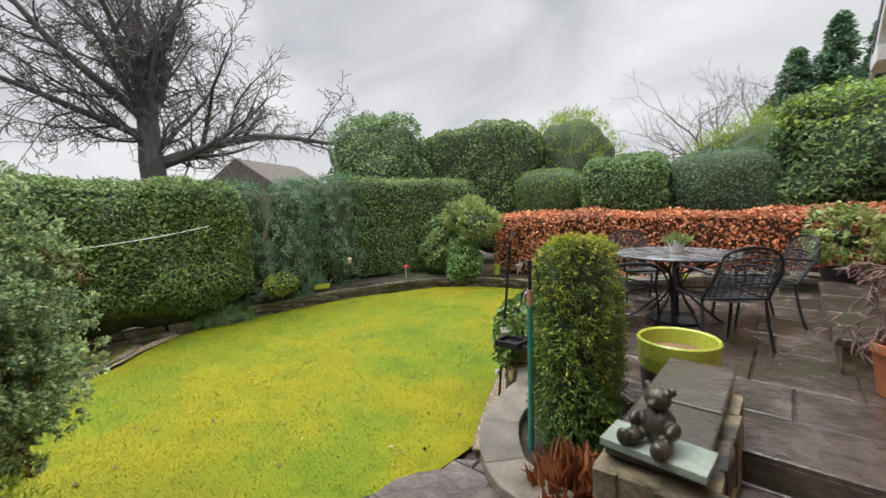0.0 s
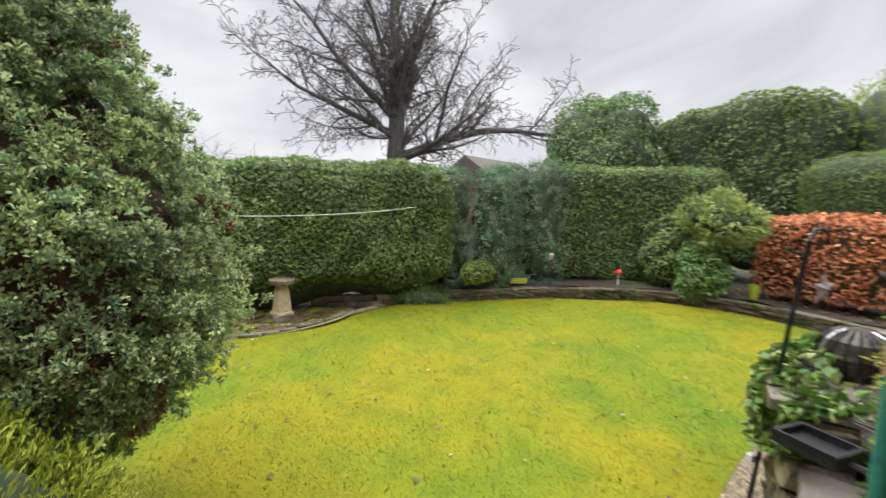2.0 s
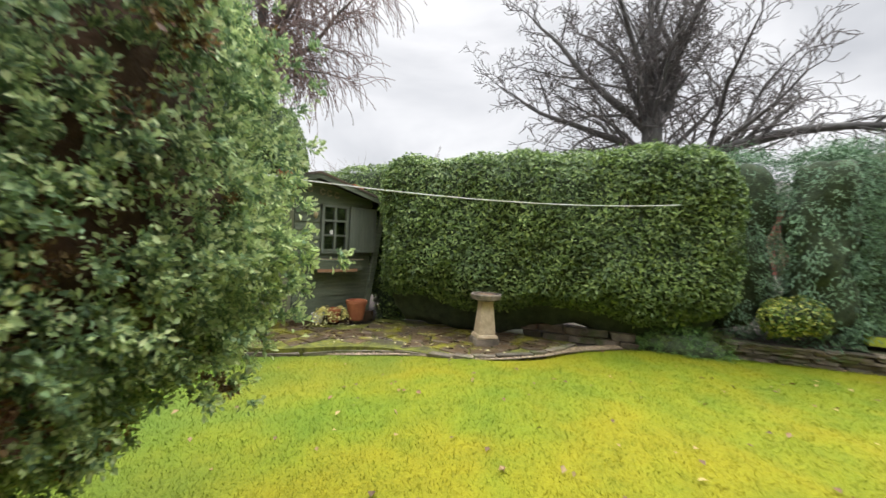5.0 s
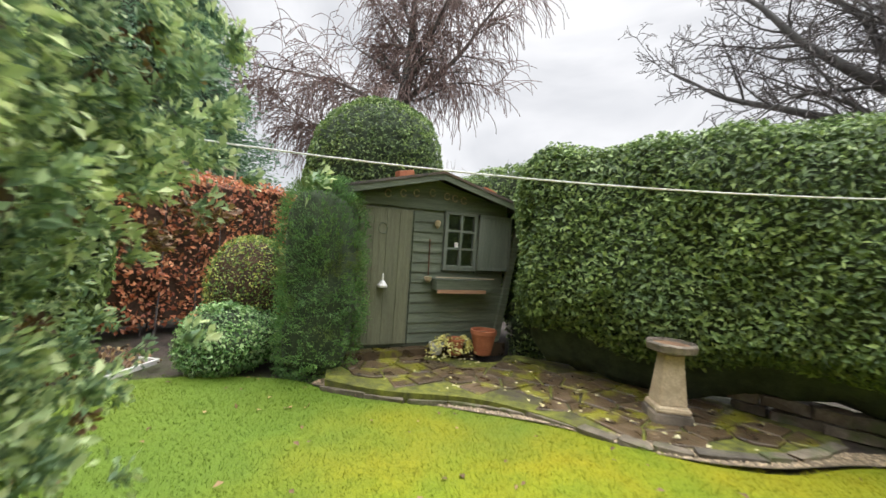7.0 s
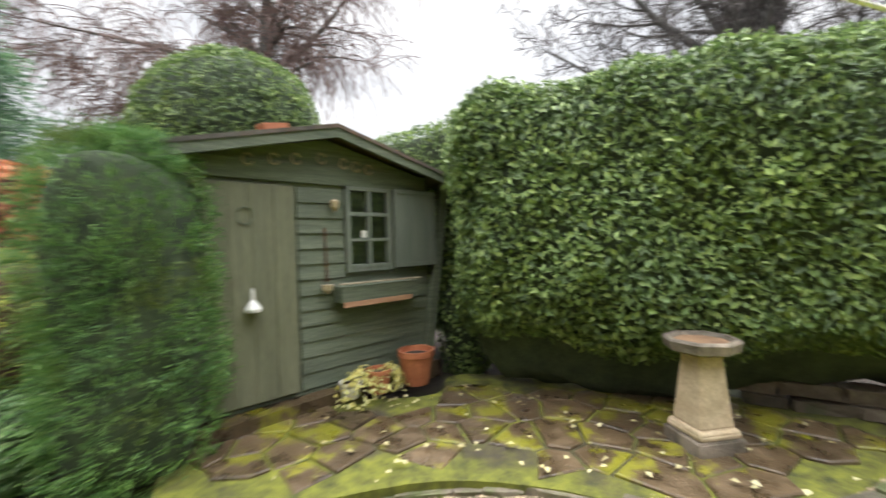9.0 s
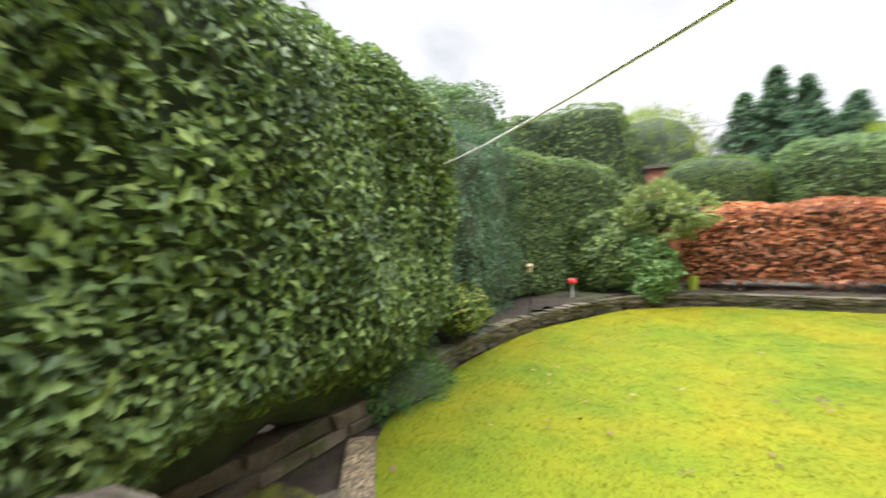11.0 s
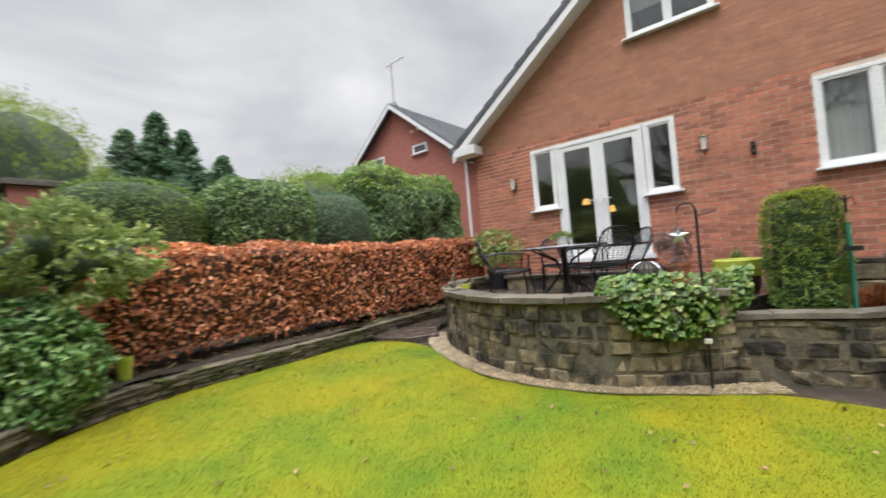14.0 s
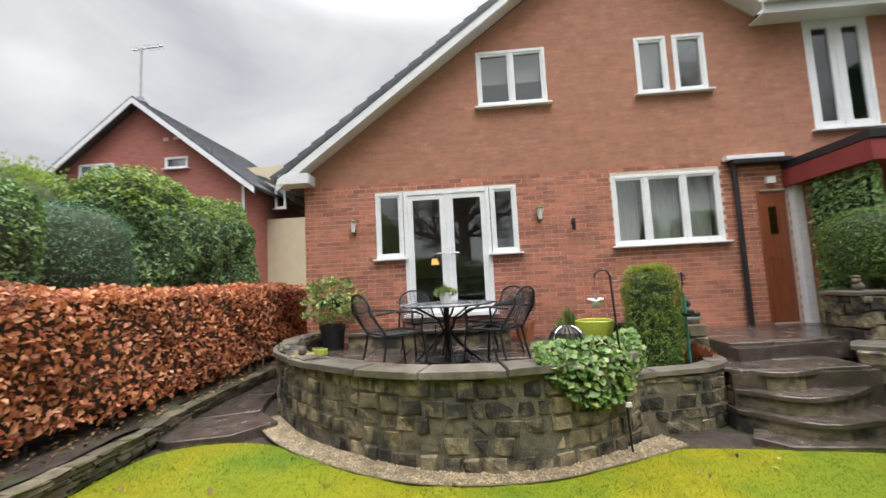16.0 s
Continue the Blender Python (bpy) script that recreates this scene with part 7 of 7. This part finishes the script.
def garden_chair():
    """A metal armchair: mesh seat and high rounded mesh back in a bar frame. It faces +y."""
    ob = thing("garden_chair", "black metal garden armchair with a woven mesh back", "chair", group="chairs round the garden table")
    bm = bmesh.new()
    n = 10
    grid = [[bm.verts.new((-0.24 + 0.48 * i / n, -0.22 + 0.46 * j / n, 0.42 - 0.03 * math.sin(math.pi * i / n) - 0.02 * math.sin(math.pi * j / n))) for j in range(n + 1)] for i in range(n + 1)]
    for i in range(n):
        for j in range(n):
            bm.faces.new((grid[i][j], grid[i + 1][j], grid[i + 1][j + 1], grid[i][j + 1]))
    bmesh.ops.solidify(bm, geom=bm.faces[:], thickness=0.006)
    part("seat", bm, "mesh_seat", ob)
    part("seat_frame", tube([(-0.245, -0.22, 0.42), (-0.25, 0.2, 0.425), (-0.2, 0.25, 0.425), (0.2, 0.25, 0.425), (0.25, 0.2, 0.425), (0.245, -0.22, 0.42), (-0.245, -0.22, 0.42)], 0.011, 7), "castiron", ob)

    def back(u, w):
        a = math.pi * u
        x = -0.25 * math.cos(a)
        return Vector((x * (1 - 0.08 * w), -0.22 - 0.16 * w - 0.035 * math.sin(a), 0.43 + 0.42 * w * (0.55 + 0.45 * math.sin(a) ** 0.6)))

    # woven strips: the back is see-through
    bm = bmesh.new()
    for k in range(1, 12):
        tube([back(k / 12, w) for w in (0.03, 0.35, 0.7, 0.99)], 0.0042, 4, bm)
    for w in np.linspace(0.06, 0.94, 15):
        tube([back(u, w) for u in np.linspace(0.02, 0.98, 9)], 0.0036, 4, bm)
    part("backrest", bm, "mesh_seat", ob, "woven dark mesh back", kind="stuff")
    part("back_frame", tube([back(0, 0)] + [back(0.0, 0.5)] + [back(u, 1.0) for u in np.linspace(0, 1, 13)] + [back(1, 0.5), back(1, 0)], 0.012, 7), "castiron", ob)
    for s in (-1, 1):
        part("leg", tube([(s * 0.24, 0.22, 0.42), (s * 0.25, 0.25, 0.2), (s * 0.25, 0.27, 0.0)], 0.012, 7), "castiron", ob)
        part("leg", tube([(s * 0.24, -0.2, 0.42), (s * 0.25, -0.24, 0.2), (s * 0.26, -0.3, 0.0)], 0.012, 7), "castiron", ob)
        part("armrest", tube([(s * 0.25, -0.32, 0.64), (s * 0.27, -0.1, 0.66), (s * 0.27, 0.14, 0.64), (s * 0.265, 0.22, 0.6), (s * 0.255, 0.2, 0.43)], 0.012, 7), "castiron", ob)
    return ob


chair = garden_chair()
chair.matrix_basis = pose(0.98, 8.4, TERRACE, 0, 0, 36)
for x, y, a in ((0.16, 8.4, -34), (1.18, 9.3, 118), (0.06, 9.52, -142)):
    copy_thing(chair, pose(x, y, TERRACE, 0, 0, a))

tp = pot("table_pot", "white pot with a grassy plant on the table", (0.55, 8.96, TERRACE + 0.69), 0.06, 0.08, 0.13, "white")


def tuft(name, label, at, n, h, spread, mat, seed, size=0.06, aspect=0.12):
    r = np.random.default_rng(seed)
    a = r.uniform(0, 6.28, n)
    q = r.uniform(0, 1, n)
    p = np.column_stack([at[0] + np.cos(a) * q * spread, at[1] + np.sin(a) * q * spread, at[2] + h * (0.3 + 0.7 * r.uniform(0, 1, n)) * (1 - 0.5 * q)])
    d = np.column_stack([np.cos(a) * q, np.sin(a) * q, np.ones(n) * 0.9])
    v, f = leaf_mesh(p, np.column_stack([np.cos(a), np.sin(a), np.zeros(n)]), size, aspect, -0.5, 0.4, seed, along=d)
    return tagged(mesh_object(name, v, f, mat, kind="stuff"), label, "plant")


tuft("table_plant", "small grassy plant in the table pot", (0.55, 8.96, TERRACE + 0.78), 220, 0.1, 0.13, "paleshrub", 150, 0.1)
tuft("dead_stems", "rusty dead stems in the low bed", (0.72, 6.04, 0.5), 420, 0.2, 0.2, "deadgrass", 151, 0.2, 0.06)
tuft("grass_clump", "pale ornamental grass on the terrace", (2.1, 7.15, TERRACE), 260, 0.4, 0.16, "paleshrub", 152, 0.22, 0.05)

bowl = thing("planter_bowl", "empty lime green glazed planter on a dark base", "planter", pose(0.92, 7.1, TERRACE - 0.01))
part("base", lathe([(0.17, 0.0), (0.2, 0.06), (0.215, 0.2)], 32), "bowlbase", bowl, "dark brown glazed base")
part("bowl", lathe([(0.216, 0.2), (0.228, 0.28), (0.232, 0.375), (0.222, 0.385), (0.208, 0.375), (0.2, 0.27), (0.001, 0.25)], 36), "lime", bowl, "glossy lime green bowl")
part("compost", lathe([(0.2, 0.285), (0.001, 0.28)], 24), "bowlinside", bowl)

pot("orange_pot", "orange terracotta pot with a small bare maple", (1.98, 7.85, TERRACE), 0.12, 0.16, 0.32, "terracotta")
bare_tree("maple_shrub", "small weeping bare maple in an orange pot", (1.98, 7.85, TERRACE + 0.26), [((0, 0, 0), (0, 0, 1), 0.32, 0.016), ((0, 0, 0.3), (0.4, 0.3, 0.6), 0.22, 0.01), ((0, 0, 0.3), (-0.4, -0.3, 0.6), 0.22, 0.01), ((0, 0, 0.3), (-0.2, 0.5, 0.6), 0.22, 0.01), ((0, 0, 0.32), (0.3, -0.4, 0.6), 0.2, 0.01)], 3, 160, "redtwig", "redtwig", bend=0.55, shrinkage=0.66, weep=0.6, sag_from=1, twig_from=0.005, category="shrub")
pot("blue_pot", "dark glazed pot holding a variegated shrub", (1.9, 10.85, TERRACE), 0.16, 0.2, 0.38, "blackpipe")
shrub("potted_shrub", "leafy cream-variegated shrub in a dark pot", "shrub", (1.9, 10.85, 1.42), (0.34, 0.36, 0.3), "dome", "paleshrub", 1500, 0.075, 0.45, 0.2, 0.7, bulge=(6, 0.12), shrink=0.24, seed=161, cluster=8, spray=0.1, trunk=(0.02, 0.1))
lp = thing("square_planter", "small square lime green planter on the coping", "planter", pose(0.3, 10.45, 0.85, 0, 0, 40))
part("planter_body", boxm(-0.09, 0.09, -0.06, 0.06, 0, 0.075, 0.008), "lime", lp)
part("compost", boxm(-0.075, 0.075, -0.045, 0.045, 0.07, 0.078), "soil", lp)
sb = thing("spiky_ball", "dark ribbed ceramic ball on the terrace", "ornament", pose(-0.36, 7.74, 0.855))
part("ball", lathe([(0.06, 0.0), (0.13, 0.06), (0.155, 0.14), (0.13, 0.22), (0.06, 0.28), (0.001, 0.285)], 24), "bronze", sb)
for k in range(18):
    a = 2 * math.pi * k / 18
    part("rib", tube([((0.02 + 0.145 * math.sin(t)) * math.cos(a), (0.02 + 0.145 * math.sin(t)) * math.sin(a), 0.145 - 0.14 * math.cos(t)) for t in np.linspace(0.3, 2.9, 8)], 0.006, 4), "steel" if k % 6 == 0 else "castiron", sb)


def blob_statue(name, label, at, blobs, mat, turn=0, category="statue"):
    """A cast figure of rounded masses, fused into one mesh."""
    bm = bmesh.new()
    for x, y, z, rx, ry, rz in blobs:
        bmesh.ops.create_icosphere(bm, subdivisions=3, radius=1.0, matrix=Matrix.LocRotScale((x, y, z), None, (rx, ry, rz)))
    ob = part(name, bm, mat, None, label, smooth=True)
    ob.matrix_basis = pose(*at, 0, 0, turn)
    rm = ob.modifiers.new("fuse", "REMESH")
    rm.mode, rm.voxel_size, rm.use_smooth_shade = "VOXEL", 0.006, True
    return tagged(ob, category=category)


slate = part("slate_tile", boxm(-0.17, 0.17, -0.085, 0.085, 0, 0.03, 0.004), "palestone", None, "pale green slate tile under the bear")
slate.matrix_basis = pose(1.09, 5.84, 1.0, 0, 0, -4)
tagged(slate, category="tile")
blob_statue("bear_statue", "dark bronze seated teddy bear on a slate tile", (1.09, 5.86, 1.03), [(0, 0, 0.065, 0.06, 0.055, 0.07), (0, -0.01, 0.165, 0.045, 0.042, 0.042), (0, -0.045, 0.155, 0.02, 0.02, 0.017), (-0.042, 0.0, 0.2, 0.017, 0.01, 0.017), (0.042, 0.0, 0.2, 0.017, 0.01, 0.017),
            (-0.065, -0.03, 0.075, 0.02, 0.04, 0.03), (0.065, -0.03, 0.075, 0.02, 0.04, 0.03), (-0.05, -0.075, 0.028, 0.03, 0.05, 0.027), (0.05, -0.075, 0.028, 0.03, 0.05, 0.027), (-0.06, -0.12, 0.035, 0.026, 0.018, 0.033), (0.06, -0.12, 0.035, 0.026, 0.018, 0.033)], "bronze", -15)
blob_statue("cat_statue", "weathered stone cat sitting on the coping", (0.2, 10.62, 0.86), [(0, 0, 0.06, 0.04, 0.05, 0.065), (0, -0.01, 0.14, 0.03, 0.03, 0.05), (0, -0.02, 0.195, 0.028, 0.028, 0.026), (-0.015, -0.015, 0.222, 0.008, 0.006, 0.014), (0.015, -0.015, 0.222, 0.008, 0.006, 0.014)], "bathbowl", 60)
blob_statue("hedgehog_statue", "small weathered stone hedgehog on the coping", (0.58, 10.98, 0.86), [(0, 0, 0.035, 0.07, 0.05, 0.045), (0.065, 0, 0.03, 0.03, 0.025, 0.022)], "bathbowl", 40)
blob_statue("lion_statue", "small dark stone figure on the pillar cap", (0.9, 3.9, 1.27), [(0, 0, 0.05, 0.07, 0.05, 0.055), (0.0, 0.02, 0.12, 0.05, 0.045, 0.04), (0, 0.02, 0.17, 0.06, 0.03, 0.02)], "bathbowl", 0)

gpole = thing("feeder_pole", "green bird feeder pole with rusty hooks", "bird feeder", pose(0.375, 6.24, 0.52))
part("green_pole", tube([(0, 0, 0), (0, 0, 0.84)], 0.016, 10), "greenpole", gpole)
part("collar", tube([(0, 0, 0.84), (0, 0, 0.92)], 0.018, 10), "timber", gpole)
part("upper_rod", tube([(0, 0, 0.92), (0, 0, 1.08)], 0.01, 8), "castiron", gpole)
for s in (-1, 1):
    part("hook", tube([(0, 0, 1.01), (s * 0.02, s * -0.02, 1.05), (s * 0.06, s * -0.05, 1.06), (s * 0.085, s * -0.07, 1.02), (s * 0.085, s * -0.07, 0.98)], 0.006, 6), "castiron", gpole)
tray = part("seed_tray", boxm(-0.19, -0.05, -0.06, 0.06, 0.59, 0.605, 0.003), "castiron", gpole, "dark wire seed tray")
for b in ((-0.19, -0.18, -0.06, 0.06), (-0.06, -0.05, -0.06, 0.06), (-0.18, -0.06, -0.06, -0.05), (-0.18, -0.06, 0.05, 0.06)):
    part("tray_rim", boxm(*b, 0.605, 0.625), "castiron", tray)
part("tray_arm", tube([(0.0, 0, 0.6), (-0.06, 0, 0.598)], 0.007, 6), "castiron", gpole)

crook = thing("shepherd_crook", "black iron crook pole with a hanging metal star", "garden hook", pose(-0.53, 7.27, -0.02))
top = Vector((0.15, 0.02, 1.62))
part("pole", tube([(0, 0, 0), top * 0.5, top], 0.011, 8), "castiron", crook)
part("crook_hook", tube([top, top + Vector((0, 0.03, 0.05)), top + Vector((0, 0.09, 0.06)), top + Vector((0, 0.14, 0.03)), top + Vector((0, 0.15, -0.02))], 0.009, 7), "castiron", crook)
part("side_hook", tube([top * 0.96, top * 0.96 + Vector((0, -0.1, 0.01)), top * 0.96 + Vector((0, -0.15, 0.03))], 0.007, 6), "castiron", crook)
part("label_tag", boxm(0.0, 0.03, -0.03, 0.03, 0.42, 0.46, 0.003), "white", crook, "small white tag")
bm = bmesh.new()
ring = [((0.09 if k % 2 == 0 else 0.038) * math.cos(math.pi * k / 5 + math.pi / 2), (0.09 if k % 2 == 0 else 0.038) * math.sin(math.pi * k / 5 + math.pi / 2)) for k in range(10)]
front, back_v = bm.verts.new((-0.018, 0, 0)), bm.verts.new((0.018, 0, 0))
vs = [bm.verts.new((0, a, b)) for a, b in ring]
for i in range(10):
    bm.faces.new((front, vs[i], vs[(i + 1) % 10]))
    bm.faces.new((back_v, vs[(i + 1) % 10], vs[i]))
star = part("hanging_star", bm, "steel", crook, "dull metal star")
star.location = top + Vector((0, 0.15, -0.24))
part("star_wire", tube([top + Vector((0, 0.15, -0.02)), top + Vector((0, 0.15, -0.15))], 0.002, 4), "castiron", crook)

trel = thing("trellis", "weathered timber trellis above the beech hedge", "trellis", pose(-4.6, -1.7, 0))
for k in range(7):
    part("upright", boxm(-0.75 + k * 0.2, -0.715 + k * 0.2, -0.015, 0.015, 0.0, 2.3, 0.003), "palewood", trel)
for zz in (1.9, 2.08, 2.26):
    part("rail", boxm(-0.78, 0.52, -0.03, -0.016, zz, zz + 0.035, 0.003), "palewood", trel)
edging = thing("white_edging", "broken white plastic bed edging on the soil", "edging", pose(-3.28, 0.62, -0.1, 0, 0, 28))
part("edge_strip", boxm(-0.32, 0.32, 0.0, 0.02, 0, 0.05, 0.005), "white", edging)
part("edge_return", boxm(-0.32, -0.3, -0.2, 0.0, 0, 0.05, 0.005), "white", edging)
tuft("weeds", "dead leaves and weeds at the lawn's end", (-2.85, 0.15, -0.1), 400, 0.12, 0.6, "litter", 170, 0.07, 0.5)

# ---- neighbouring houses ----
nb = thing("neighbour_house", "red brick gabled house with a cream wing", "house")
NX, NA, NZ, SLOPE = 9.7, 20.9, 9.05, 0.78
bm = bmesh.new()
q = [(16.7, 0.0), (25.1, 0.0), (25.1, NZ - SLOPE * 4.2), (NA, NZ), (16.7, NZ - SLOPE * 4.2)]
lo, hi = [bm.verts.new((NX, *p)) for p in q], [bm.verts.new((NX + 7, *p)) for p in q]
bm.faces.new(lo)
bm.faces.new(hi[::-1])
for i in range(5):
    bm.faces.new((lo[i], lo[(i + 1) % 5], hi[(i + 1) % 5], hi[i]))
part("gable_wall", bm, "brick_far", nb)
roof_slope(16.2, NZ - SLOPE * 4.7 + 0.05, NA, NZ + 0.12, NX - 0.4, NX + 7.4, nb)
roof_slope(25.6, NZ - SLOPE * 4.7 + 0.05, NA, NZ + 0.12, NX - 0.4, NX + 7.4, nb)
slanted_board(NX - 0.42, NX - 0.38, 16.2, NZ - SLOPE * 4.7 - 0.16, NA, NZ - 0.08, 0.22, "fascia", nb, "barge_board")
slanted_board(NX - 0.42, NX - 0.38, 25.6, NZ - SLOPE * 4.7 - 0.16, NA, NZ - 0.08, 0.22, "fascia", nb, "barge_board")
part("cream_wing", boxm(NX + 1.5, NX + 7, 12.6, 16.7, 0, 4.6), "render", nb, "cream rendered wing")
roof_slope(12.2, 3.9, 16.9, 6.3, NX + 1.2, NX + 7.4, nb)
part("cream_dormer", boxm(NX + 3, NX + 7, 16.2, 19, 5.5, 7.3), "render", nb, "cream rendered dormer")
for y0, y1, z0, z1, sp in ((21.9, 23.3, 6.0, 6.85, [0.5]), (18.95, 19.85, 6.45, 6.9, [])):
    framed_window(nb, y0, y1, z0, z1, sp, x=NX - 0.03)
framed_window(nb, 15.9, 16.35, 5.0, 5.9, [], x=NX + 1.46)
part("vent_brick", boxm(NX - 0.02, NX - 0.002, 19.75, 19.95, 7.55, 7.68), "mortar_light", nb)
part("vent_brick", boxm(NX - 0.02, NX - 0.002, 19.35, 19.55, 7.58, 7.7), "mortar_light", nb)
part("downpipe", tube([(NX - 0.05, 16.8, 5.6), (NX - 0.05, 16.8, 0)], 0.05, 8), "fascia", nb)
aer = thing("tv_aerial", "tall aerial mast on the neighbour's ridge", "aerial", pose(NX, NA, NZ))
part("mast", tube([(0, 0, 0), (0, 0, 2.3)], 0.04, 8), "steel", aer)
part("boom", tube([(0, 0.35, 2.25), (0, -0.9, 2.32)], 0.025, 6), "steel", aer)
for k in range(7):
    part("element", tube([(-0.2, 0.25 - k * 0.17, 2.27 + k * 0.008), (0.2, 0.25 - k * 0.17, 2.27 + k * 0.008)], 0.012, 5), "steel", aer)
part("ridge_cap", lathe([(0.22, -0.1), (0.25, 0.1), (0.12, 0.3), (0.08, 0.35)], 10), "rooftile", aer)
fh = thing("far_house", "distant low house with a brown tiled roof", "house", pose(-33, 21.5, 0, 0, 0, 25))
part("walls", boxm(-3, 3, -3.4, 3.4, 0, 4.2), "brick_far", fh)
bm = bmesh.new()
q = [(-3.6, 4.1), (3.6, 4.1), (0, 6.3)]
lo, hi = [bm.verts.new((x, -3.9, z)) for x, z in q], [bm.verts.new((x, 3.9, z)) for x, z in q]
bm.faces.new(lo)
bm.faces.new(hi[::-1])
for i in range(3):
    bm.faces.new((lo[i], lo[(i + 1) % 3], hi[(i + 1) % 3], hi[i]))
part("roof", bm, "felt", fh, "brown tiled roof")
chim = thing("brick_chimney", "squat brick pier seen over the corner hedge", "pier", pose(-3.9, 14.6, 0))
part("pier_body", boxm(-0.3, 0.3, -0.3, 0.3, 0, 2.75, 0.01), "brick_far", chim)
part("pier_cap", boxm(-0.36, 0.36, -0.36, 0.36, 2.75, 2.83, 0.01), "coping", chim)

bricks()
